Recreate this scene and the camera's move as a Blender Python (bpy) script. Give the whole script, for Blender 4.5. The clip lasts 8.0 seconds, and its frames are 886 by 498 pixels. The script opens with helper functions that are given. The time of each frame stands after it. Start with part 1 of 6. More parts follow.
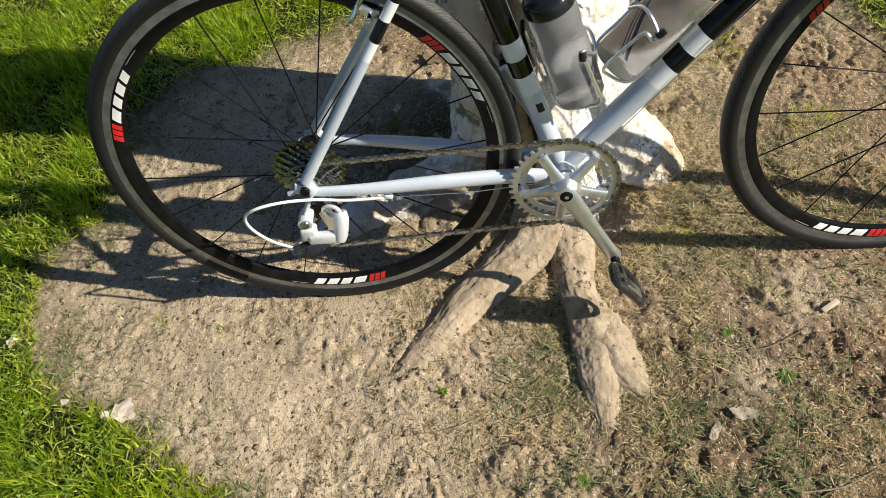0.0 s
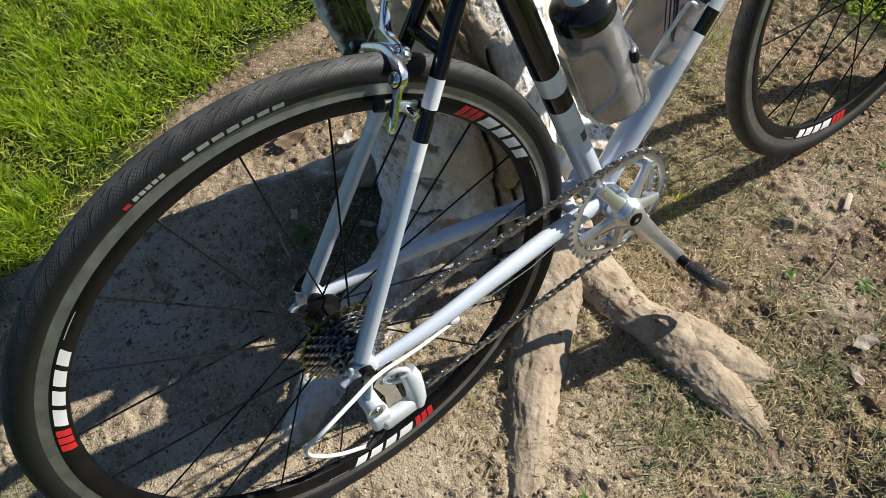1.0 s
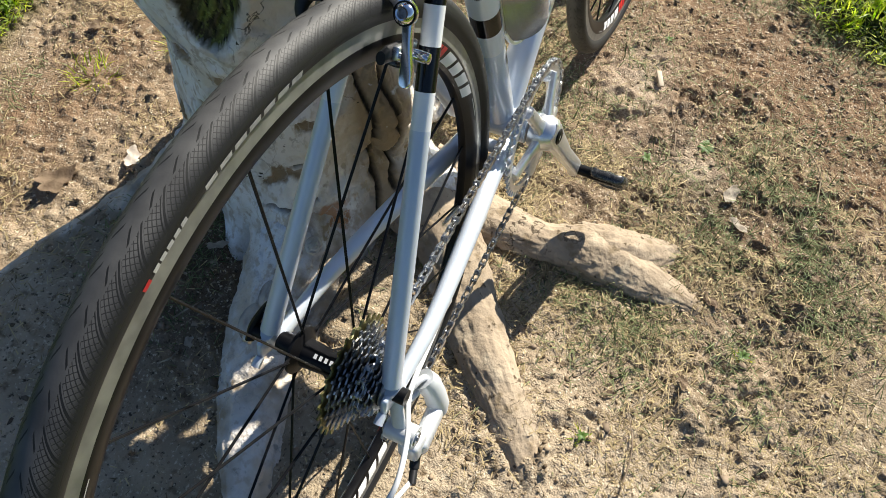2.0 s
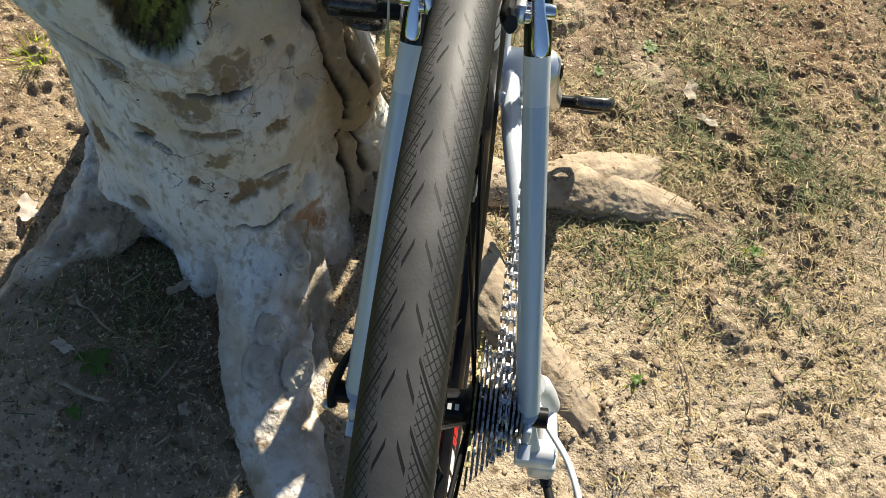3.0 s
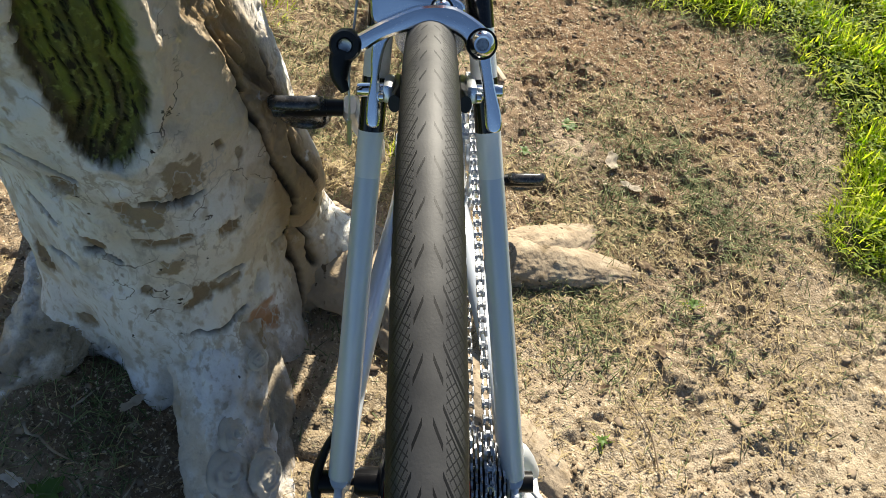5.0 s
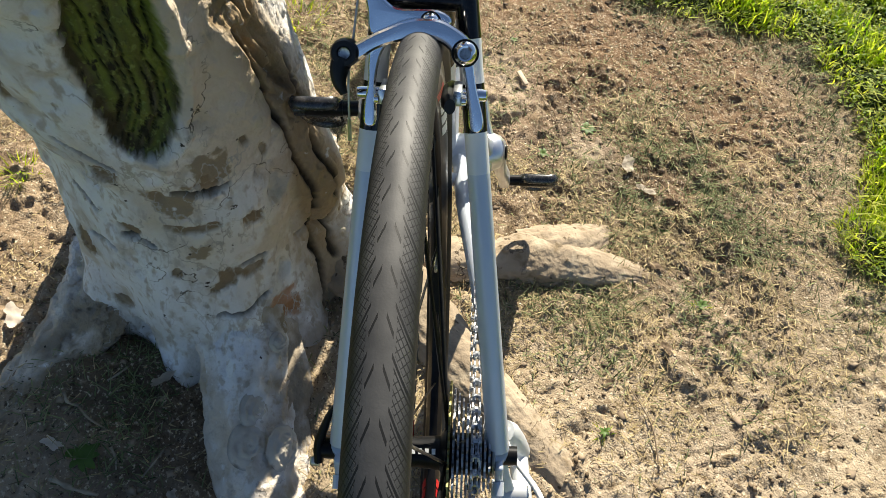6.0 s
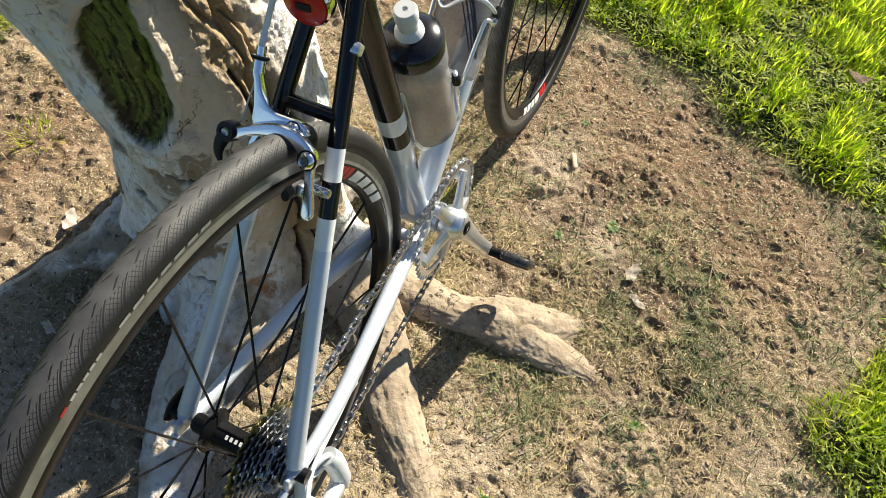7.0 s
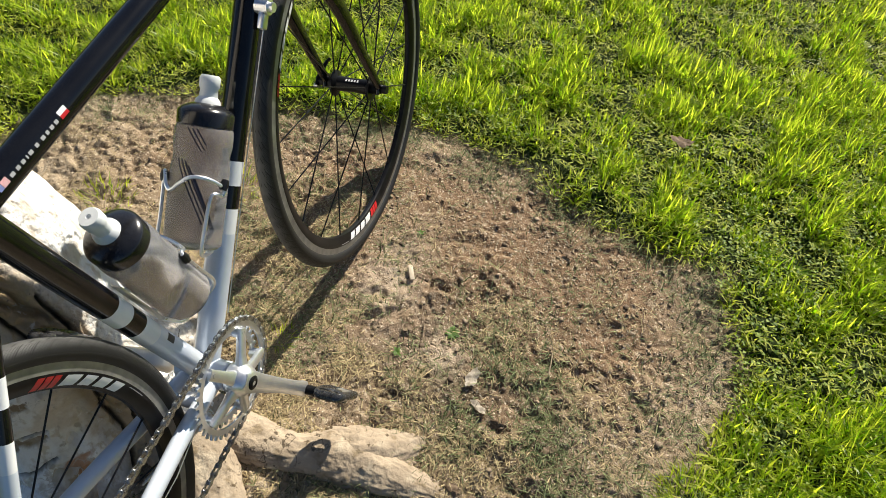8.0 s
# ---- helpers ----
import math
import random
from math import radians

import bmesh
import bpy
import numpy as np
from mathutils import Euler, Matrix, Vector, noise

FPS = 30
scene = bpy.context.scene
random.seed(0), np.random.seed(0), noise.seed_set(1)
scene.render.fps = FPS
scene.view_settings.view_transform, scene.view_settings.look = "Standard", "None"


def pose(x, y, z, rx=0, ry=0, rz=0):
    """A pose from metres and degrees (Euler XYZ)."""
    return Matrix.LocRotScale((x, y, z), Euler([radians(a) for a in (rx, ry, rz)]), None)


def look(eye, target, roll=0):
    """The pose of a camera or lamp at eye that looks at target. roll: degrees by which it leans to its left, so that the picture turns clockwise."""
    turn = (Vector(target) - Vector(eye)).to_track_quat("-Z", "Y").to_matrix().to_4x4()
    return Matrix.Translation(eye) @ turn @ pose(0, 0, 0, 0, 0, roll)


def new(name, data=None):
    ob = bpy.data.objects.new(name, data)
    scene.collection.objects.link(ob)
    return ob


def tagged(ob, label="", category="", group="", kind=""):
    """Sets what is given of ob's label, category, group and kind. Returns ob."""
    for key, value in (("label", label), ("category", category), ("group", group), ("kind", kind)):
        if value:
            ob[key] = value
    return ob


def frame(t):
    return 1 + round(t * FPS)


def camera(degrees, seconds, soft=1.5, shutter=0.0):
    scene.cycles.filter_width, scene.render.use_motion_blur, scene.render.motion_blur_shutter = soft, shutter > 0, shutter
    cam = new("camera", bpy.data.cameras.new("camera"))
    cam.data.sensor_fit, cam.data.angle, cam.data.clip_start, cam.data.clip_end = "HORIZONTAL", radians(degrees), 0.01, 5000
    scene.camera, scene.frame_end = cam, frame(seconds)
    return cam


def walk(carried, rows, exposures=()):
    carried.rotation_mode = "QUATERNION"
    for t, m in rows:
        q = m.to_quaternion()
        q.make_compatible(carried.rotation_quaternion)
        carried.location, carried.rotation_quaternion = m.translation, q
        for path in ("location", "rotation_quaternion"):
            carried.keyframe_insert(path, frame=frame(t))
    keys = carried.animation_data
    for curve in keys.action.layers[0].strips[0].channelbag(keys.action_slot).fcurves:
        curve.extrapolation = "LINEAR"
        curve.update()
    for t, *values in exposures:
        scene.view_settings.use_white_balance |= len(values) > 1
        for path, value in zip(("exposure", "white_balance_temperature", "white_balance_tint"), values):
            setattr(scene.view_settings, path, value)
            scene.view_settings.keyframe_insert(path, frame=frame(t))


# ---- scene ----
cam = camera(62.3, 8.0, soft=0.5)
PATH = [
    (0, (0.313, -0.772, 1.176), (0.117, 0.397, -0.435), -13.3),
    (0.3, (0.136, -0.696, 1.167), (0.160, 0.052, 0.104), -10.0),
    (0.5, (0.053, -0.627, 1.145), (0.27, 0.463, -0.518), -5.6),
    (0.6, (0.028, -0.592, 1.134), (0.241, 0.095, 0.051), -4.0),
    (0.8, (-0.009, -0.513, 1.107), (0.235, 0.177, 0.032), -10.1),
    (1, (-0.05, -0.395, 1.086), (0.421, 0.593, -0.589), -12.0),
    (1.2, (-0.078, -0.309, 1.083), (0.276, 0.273, -0.024), -11.2),
    (1.3, (-0.095, -0.272, 1.070), (0.317, 0.251, -0.047), -6.5),
    (1.5, (-0.138, -0.222, 1.042), (0.611, 0.471, -0.678), -3.7),
    (1.7, (-0.204, -0.194, 1.019), (0.687, 0.338, -0.691), 3.1),
    (2.8, (-0.141, 0.076, 0.886), (0.758, 0.066, -0.901), 12.6),
    (3, (-0.151, 0.082, 0.882), (0.766, 0.0, -0.893), 14.4),
    (3.2, (-0.183, 0.089, 0.868), (0.436, -0.026, -0.269), 17.0),
    (3.5, (-0.216, 0.117, 0.866), (0.748, -0.139, -0.868), 19.9),
    (3.8, (-0.208, 0.134, 0.871), (0.491, -0.038, -0.210), 20.3),
    (4, (-0.187, 0.131, 0.866), (0.523, -0.063, -0.206), 19.7),
    (4.2, (-0.188, 0.122, 0.865), (0.538, -0.069, -0.195), 19.3),
    (4.5, (-0.177, 0.123, 0.870), (0.550, -0.077, -0.189), 18.9),
    (4.7, (-0.172, 0.117, 0.876), (0.956, -0.172, -0.750), 17.0),
    (5.8, (-0.194, 0.085, 0.921), (0.952, -0.065, -0.712), 9.5),
    (6, (-0.209, 0.077, 0.928), (0.937, -0.052, -0.706), 11.1),
    (6.2, (-0.215, 0.060, 0.947), (0.527, 0.025, -0.119), 11.1),
    (6.35, (-0.220, 0.042, 0.958), (0.525, 0.070, -0.108), 11.0),
    (6.5, (-0.227, 0.012, 0.978), (0.885, 0.21, -0.673), 10.5),
    (6.6, (-0.223, 0.004, 0.977), (0.491, 0.140, -0.101), 14.6),
    (6.8, (-0.192, -0.074, 1.053), (0.497, 0.084, -0.037), 14.6),
    (7, (-0.162, -0.153, 1.091), (0.899, 0.101, -0.585), 14.5),
    (7.2, (-0.140, -0.249, 1.124), (0.570, -0.061, 0.051), 10.6),
    (7.5, (-0.102, -0.354, 1.173), (1.017, -0.06, -0.459), 3.3),
    (7.7, (-0.056, -0.389, 1.186), (0.681, -0.197, 0.133), 2.0),
    (8, (0.0, -0.4, 1.196), (1.212, -0.095, -0.365), 4.2),
]
EXPOSURE = [(0.0, 0.55, 6550, 11), (0.5, 0.47, 6500, 11), (1.0, 0.53, 6100, 12), (1.5, 0.82, 6150, 12), (3.0, 1.02, 6700, 10), (4.5, 1.05, 6700, 10), (6.5, 1.05, 6750, 10), (7.5, 0.97, 6550, 10), (8.0, 0.79, 6500, 11)]
walk(cam, [(t, look(eye, target, roll)) for t, eye, target, roll in PATH], EXPOSURE)

# ---- light ----
SUN_TO, SUN_EL = radians(13.5), radians(34.0)  # the way shadows fall, from -x towards +y; the sun's height
world = bpy.data.worlds.new("sky")
scene.world = world
world.use_nodes = True
wn = world.node_tree.nodes
sky = wn.new("ShaderNodeTexSky")
sky.sky_type, sky.sun_disc = "NISHITA", False
sky.sun_elevation, sky.sun_rotation = SUN_EL, radians(103.5)
sky.ozone_density, sky.dust_density = 4.0, 0.4
wn["Background"].inputs["Strength"].default_value = 0.049
world.node_tree.links.new(sky.outputs["Color"], wn["Background"].inputs["Color"])
sun_data = bpy.data.lights.new("sun", "SUN")
sun_data.energy, sun_data.angle, sun_data.color = 5.0, radians(0.5), (1.0, 0.94, 0.80)
sun = new("sun", sun_data)
fall = Vector((-math.cos(SUN_TO) * math.cos(SUN_EL), math.sin(SUN_TO) * math.cos(SUN_EL), -math.sin(SUN_EL)))
sun.matrix_world = Matrix.Translation((3, -1, 3)) @ fall.to_track_quat("-Z", "Y").to_matrix().to_4x4()


# ---- materials ----
def material(name, a, b=None, scale=20.0, rough=0.5, metal=0.0, bump=0.0, bump_scale=80.0, detail=6.0, spec=0.5, coat=0.0, rough_var=0.0, space="Object"):
    """A surface whose colour drifts between a and b, with fine relief."""
    m = bpy.data.materials.new(name)
    m.use_nodes = True
    n, l = m.node_tree.nodes, m.node_tree.links
    p = n["Principled BSDF"]
    p.inputs["Roughness"].default_value, p.inputs["Metallic"].default_value = rough, metal
    p.inputs["Specular IOR Level"].default_value, p.inputs["Coat Weight"].default_value = spec, coat
    p.inputs["Coat Roughness"].default_value = 0.08
    co = n.new("ShaderNodeTexCoord")
    t1 = n.new("ShaderNodeTexNoise")
    t1.inputs["Scale"].default_value, t1.inputs["Detail"].default_value = scale, detail
    l.new(co.outputs[space], t1.inputs["Vector"])
    ramp = n.new("ShaderNodeValToRGB")
    ramp.color_ramp.elements[0].position, ramp.color_ramp.elements[1].position = 0.35, 0.68
    ramp.color_ramp.elements[0].color, ramp.color_ramp.elements[1].color = (*a, 1), (*(b or a), 1)
    l.new(t1.outputs["Fac"], ramp.inputs["Fac"])
    l.new(ramp.outputs["Color"], p.inputs["Base Color"])
    if rough_var:
        t3 = n.new("ShaderNodeTexNoise")
        t3.inputs["Scale"].default_value, t3.inputs["Detail"].default_value = scale * 4, 5
        l.new(co.outputs[space], t3.inputs["Vector"])
        r = n.new("ShaderNodeMapRange")
        r.inputs["To Min"].default_value, r.inputs["To Max"].default_value = rough - rough_var, rough + rough_var
        l.new(t3.outputs["Fac"], r.inputs["Value"])
        l.new(r.outputs["Result"], p.inputs["Roughness"])
    if bump:
        t2 = n.new("ShaderNodeTexNoise")
        t2.inputs["Scale"].default_value, t2.inputs["Detail"].default_value = bump_scale, 8
        l.new(co.outputs[space], t2.inputs["Vector"])
        bp = n.new("ShaderNodeBump")
        bp.inputs["Strength"].default_value, bp.inputs["Distance"].default_value = bump, 0.002
        l.new(t2.outputs["Fac"], bp.inputs["Height"])
        l.new(bp.outputs["Normal"], p.inputs["Normal"])
    return m


def add_spots(m, colour, scale, low, high, space="Object", rough=None, stretch=(1, 1, 1)):
    """Patches of another colour over a material, cut out of a noise."""
    n, l = m.node_tree.nodes, m.node_tree.links
    p = n["Principled BSDF"]
    before = p.inputs["Base Color"].links[0].from_socket
    co = n.new("ShaderNodeTexCoord")
    mp = n.new("ShaderNodeMapping")
    mp.inputs["Scale"].default_value = stretch
    t = n.new("ShaderNodeTexNoise")
    t.inputs["Scale"].default_value, t.inputs["Detail"].default_value = scale, 7
    l.new(co.outputs[space], mp.inputs["Vector"])
    l.new(mp.outputs["Vector"], t.inputs["Vector"])
    r = n.new("ShaderNodeMapRange")
    r.inputs["From Min"].default_value, r.inputs["From Max"].default_value = low, high
    l.new(t.outputs["Fac"], r.inputs["Value"])
    mix = n.new("ShaderNodeMix")
    mix.data_type = "RGBA"
    l.new(r.outputs["Result"], mix.inputs["Factor"])
    l.new(before, mix.inputs["A"])
    mix.inputs["B"].default_value = (*colour, 1)
    l.new(mix.outputs["Result"], p.inputs["Base Color"])
    return m


BLACK_PAINT = material("black_paint", (0.004, 0.004, 0.005), (0.007, 0.007, 0.008), 30, 0.14, spec=0.35, coat=0.15)
WHITE_PAINT = material("white_paint", (0.78, 0.80, 0.82), (0.84, 0.85, 0.86), 25, 0.25, coat=0.5)
PEARL_PAINT = material("pearl_paint", (0.54, 0.60, 0.69), (0.61, 0.66, 0.74), 18, 0.30, metal=0.15, coat=0.5, rough_var=0.05)
ALLOY = material("polished_alloy", (0.82, 0.85, 0.89), (0.90, 0.92, 0.95), 40, 0.30, metal=0.92, rough_var=0.09)
DULL_ALLOY = material("dull_alloy", (0.48, 0.48, 0.48), (0.60, 0.60, 0.59), 60, 0.38, metal=1.0, rough_var=0.08)
STEEL = material("oily_steel", (0.16, 0.165, 0.17), (0.60, 0.61, 0.62), 160, 0.30, metal=1.0, rough_var=0.1)
BLACK_METAL = material("black_anodised", (0.004, 0.004, 0.005), (0.010, 0.010, 0.011), 50, 0.34, spec=0.16)
CAP_BLACK = material("cap_plastic", (0.010, 0.010, 0.012), (0.018, 0.018, 0.020), 50, 0.20)
BLACK_PLASTIC = material("black_plastic", (0.008, 0.008, 0.009), (0.018, 0.018, 0.019), 70, 0.42, spec=0.35)
PEDAL_BLACK = material("worn_black_pedal", (0.012, 0.012, 0.013), (0.05, 0.05, 0.052), 90, 0.26, spec=0.7, rough_var=0.1)
WHITE_PLASTIC = material("white_plastic", (0.74, 0.75, 0.76), (0.80, 0.80, 0.80), 40, 0.38)
LABEL_WHITE = material("label_white", (0.74, 0.74, 0.74), (0.80, 0.80, 0.80), 40, 0.45)
LABEL_RED = material("label_red", (0.52, 0.012, 0.016), (0.60, 0.02, 0.022), 40, 0.42)
DULL_PLASTIC = material("silver_grey_casting", (0.60, 0.62, 0.65), (0.70, 0.72, 0.74), 50, 0.38, metal=0.25, rough_var=0.08)
SATIN_ALLOY = material("satin_alloy", (0.66, 0.68, 0.71), (0.78, 0.79, 0.81), 40, 0.33, metal=0.85, rough_var=0.08)
BRAKE_ALLOY = material("mirror_alloy", (0.80, 0.83, 0.87), (0.86, 0.88, 0.91), 40, 0.15, metal=1.0, rough_var=0.05)
CHROME = material("chrome", (0.80, 0.80, 0.80), (0.86, 0.86, 0.86), 30, 0.07, metal=1.0)
RED_LENS = material("red_lens", (0.50, 0.010, 0.010), (0.60, 0.018, 0.016), 60, 0.18, coat=0.6)
FLAG_BLUE = material("flag_blue", (0.16, 0.20, 0.42), (0.22, 0.26, 0.48), 60, 0.45)
FLAG_PINK = material("flag_red_white", (0.62, 0.30, 0.30), (0.70, 0.45, 0.45), 300, 0.45)
NOZZLE = material("cloudy_plastic", (0.66, 0.68, 0.68), (0.74, 0.76, 0.76), 40, 0.35)
STRIPE = material("stripe_ink", (0.015, 0.017, 0.035), (0.025, 0.028, 0.050), 60, 0.45)
BOTTLE = material("smoky_plastic", (0.40, 0.40, 0.42), (0.52, 0.51, 0.52), 25, 0.24, spec=0.5)
BOTTLE.node_tree.nodes["Principled BSDF"].inputs["Transmission Weight"].default_value = 0.72
BOTTLE.node_tree.nodes["Principled BSDF"].inputs["IOR"].default_value = 1.14
BRASSY = material("brassy_steel", (0.15, 0.14, 0.055), (0.30, 0.28, 0.12), 120, 0.40, metal=1.0, rough_var=0.1)
LABEL_GREY = material("label_grey", (0.35, 0.35, 0.35), (0.42, 0.42, 0.42), 60, 0.5)
WORN_WHITE = material("worn_white", (0.40, 0.39, 0.37), (0.62, 0.61, 0.58), 220, 0.6)

# ---- shape helpers ----
def part(name, bm, mats, parent, label="", angle=35, m=None):
    """Links a bmesh as one mesh object under a thing or a part."""
    me = bpy.data.meshes.new(name)
    bm.normal_update()
    bm.to_mesh(me)
    bm.free()
    for mat in mats if isinstance(mats, (list, tuple)) else [mats]:
        me.materials.append(mat)
    me.shade_smooth()
    me.set_sharp_from_angle(angle=radians(angle))
    return put(name, me, parent, label, m)


def put(name, me, parent, label="", m=None):
    ob = new(name, me)
    if parent:
        ob.parent = parent
    if m is not None:
        ob.matrix_basis = m
    return tagged(ob, label)


def thing(name, label, category, m=None, group="", kind=""):
    ob = new(name)
    ob.empty_display_size = 0.05
    if m is not None:
        ob.matrix_basis = m
    return tagged(ob, label, category, group, kind)


def sweep(bm, pts, r, seg=12, mats=None, caps=True, flat=(1.0, 1.0), up=None, closed=False, square=0.0):
    """A tube along pts. r: one radius or one for each point; flat: the section's two scales; up: where the second scale points."""
    pts = [Vector(p) for p in pts]
    n = len(pts)
    rs = [float(q) for q in r] if isinstance(r, (list, tuple)) else [float(r)] * n
    rings, ref = [], None
    for i, p in enumerate(pts):
        a, b = pts[(i - 1) % n if closed else max(i - 1, 0)], pts[(i + 1) % n if closed else min(i + 1, n - 1)]
        d = (b - a).normalized()
        if ref is None:
            ref = Vector(up) if up else (Vector((0, 0, 1)) if abs(d.z) < 0.8 else Vector((0, 1, 0)))
        elif up:
            ref = Vector(up)
        u = (ref - d * ref.dot(d)).normalized()
        v = d.cross(u)
        ref = u
        fit = [(abs(math.cos(k * math.tau / seg)) ** square + abs(math.sin(k * math.tau / seg)) ** square) ** (-1 / square) if square else 1.0 for k in range(seg)]
        rings.append([bm.verts.new(p + rs[i] * fit[k] * (flat[0] * math.cos(k * math.tau / seg) * v + flat[1] * math.sin(k * math.tau / seg) * u)) for k in range(seg)])
    for i in range(n if closed else n - 1):
        for k in range(seg):
            f = bm.faces.new((rings[i][k], rings[i][(k + 1) % seg], rings[(i + 1) % n][(k + 1) % seg], rings[(i + 1) % n][k]))
            if mats:
                f.material_index = mats[i]
    if caps and not closed:
        for ring, index in ((rings[0][::-1], 0), (rings[-1], -1)):
            f = bm.faces.new(ring)
            if mats:
                f.material_index = mats[index]
    return bm


def smooth_line(pts, steps=6):
    """A smooth line through pts (Catmull-Rom); points may carry extra numbers such as a radius."""
    p = [np.array(q, float) for q in pts]
    p = [2 * p[0] - p[1]] + p + [2 * p[-1] - p[-2]]
    out = []
    for i in range(1, len(p) - 2):
        for k in range(steps):
            t = k / steps
            out.append(0.5 * (2 * p[i] + (p[i + 1] - p[i - 1]) * t + (2 * p[i - 1] - 5 * p[i] + 4 * p[i + 1] - p[i + 2]) * t * t + (3 * p[i] - p[i - 1] - 3 * p[i + 1] + p[i + 2]) * t ** 3))
    out.append(p[-2])
    return out


def lathe(bm, profile, seg=48, axis="y", closed=False, mats=None, centre=(0, 0, 0)):
    """Turns a profile of (radius, height) about an axis."""
    rings = []
    c = Vector(centre)
    for k in range(seg):
        a = k * math.tau / seg
        ca, sa = math.cos(a), math.sin(a)
        rings.append([bm.verts.new(c + (Vector((r * ca, h, r * sa)) if axis == "y" else Vector((r * ca, r * sa, h)) if axis == "z" else Vector((h, r * ca, r * sa)))) for r, h in profile])
    n = len(profile)
    for k in range(seg):
        for i in range(n if closed else n - 1):
            q = [rings[k][i], rings[k][(i + 1) % n], rings[(k + 1) % seg][(i + 1) % n], rings[(k + 1) % seg][i]]
            f = bm.faces.new(q)
            if mats:
                f.material_index = mats[i]
    if not closed:
        for i in (0, n - 1):
            if profile[i][0] > 1e-5:
                bm.faces.new([rings[k][i] for k in range(seg)])
    bmesh.ops.remove_doubles(bm, verts=bm.verts, dist=1e-6)
    bmesh.ops.recalc_face_normals(bm, faces=bm.faces)
    return bm


def box(bm, size, m=None, bevel=0.0, segments=2):
    made = bmesh.ops.create_cube(bm, size=1.0, matrix=(m or Matrix()) @ Matrix.Diagonal((*size, 1)))
    if bevel:
        edges = {e for v in made["verts"] for e in v.link_edges}
        bmesh.ops.bevel(bm, geom=list(edges), offset=bevel, segments=segments, affect="EDGES", profile=0.5)
    return bm


def rod(bm, a, b, r, seg=12, r2=None):
    return sweep(bm, [a, b], [r, r if r2 is None else r2], seg)


# ---- noise for meshes ----
def lattice(shape_seed):
    return np.random.RandomState(shape_seed).rand(64, 64, 64)


LAT = lattice(7)


def vnoise(p):
    """Smooth value noise of an array of places (..., 3), from 0 to 1."""
    i = np.floor(p).astype(int)
    f = p - i
    f = f * f * (3 - 2 * f)
    out = 0
    for dx in (0, 1):
        for dy in (0, 1):
            for dz in (0, 1):
                w = (f[..., 0] if dx else 1 - f[..., 0]) * (f[..., 1] if dy else 1 - f[..., 1]) * (f[..., 2] if dz else 1 - f[..., 2])
                out = out + w * LAT[(i[..., 0] + dx) % 64, (i[..., 1] + dy) % 64, (i[..., 2] + dz) % 64]
    return out


def fbm(p, octaves=4, gain=0.5):
    total, amp, norm = 0, 1.0, 0
    for o in range(octaves):
        total = total + amp * vnoise(p * 2.03 ** o + 11.3 * o)
        norm += amp
        amp *= gain
    return total / norm


def earth(x, y, scale, seed, octaves=3, gain=0.6):
    """Noise over the ground whose lattice lies askew to it, turned afresh for each octave; about -0.5 to 0.5."""
    total, amp, norm = 0, 1.0, 0
    for o in range(octaves):
        e = Matrix.Rotation(1.1 + 1.7 * o + seed, 3, Vector((0.48, 0.62 - 0.2 * o, 0.55)))
        q = np.stack([x * e[k][0] + y * e[k][1] + 3.7 * seed for k in range(3)], -1)
        total = total + amp * (vnoise(q * scale * 1.93 ** o) - 0.5)
        norm += amp
        amp *= gain
    return total / norm


def p3(x, y, z=0.0):
    return np.stack([np.asarray(x, float), np.asarray(y, float), np.zeros_like(np.asarray(x, float)) + z], -1)

# ---- ground ----
DIRT_EDGE = [(-0.585, 0.33), (-0.59, 0.43), (-0.60, 0.58), (-0.32, 0.73), (-0.17, 0.80), (0.0, 0.885), (0.26, 0.92), (0.57, 0.97), (0.85, 0.93), (1.03, 0.83), (1.13, 0.70), (1.22, 0.35),
             (1.26, 0.01), (1.265, -0.11), (1.235, -0.23), (1.155, -0.365), (1.095, -0.46), (1.07, -0.56), (1.08, -0.66), (1.055, -0.74), (0.93, -0.75), (0.82, -0.765), (0.745, -0.775), (0.69, -0.74), (0.60, -0.705), (0.53, -0.665), (0.49, -0.685),
             (0.47, -0.75), (0.37, -0.765), (0.28, -0.83), (0.05, -0.80), (-0.15, -0.52), (-0.21, -0.385), (-0.33, -0.30), (-0.45, -0.22), (-0.58, -0.15), (-0.67, -0.03), (-0.68, 0.12), (-0.645, 0.19), (-0.59, 0.245)]


def dirt_depth(x, y):
    """Metres inside the bare patch (minus: out in the grass)."""
    x, y = np.asarray(x, float), np.asarray(y, float)
    best, inside = np.full(x.shape, 1e9), np.zeros(x.shape, bool)
    for (ax, ay), (bx, by) in zip(DIRT_EDGE, DIRT_EDGE[1:] + DIRT_EDGE[:1]):
        t = np.clip(((x - ax) * (bx - ax) + (y - ay) * (by - ay)) / ((bx - ax) ** 2 + (by - ay) ** 2), 0, 1)
        best = np.minimum(best, np.hypot(x - ax - t * (bx - ax), y - ay - t * (by - ay)))
        cross = (ay > y) != (by > y)
        with np.errstate(divide="ignore", invalid="ignore"):
            inside ^= cross & (x < (bx - ax) * (y - ay) / (by - ay if by != ay else 1e-9) + ax)
    return np.where(inside, best, -best) + 0.07 * (fbm(p3(x * 9, y * 9, 3.3), 3) - 0.5)


def rise(v, lo, hi):
    """From 0 at lo to 1 at hi, with soft ends."""
    t = np.clip((v - lo) / (hi - lo), 0, 1)
    return t * t * (3 - 2 * t)


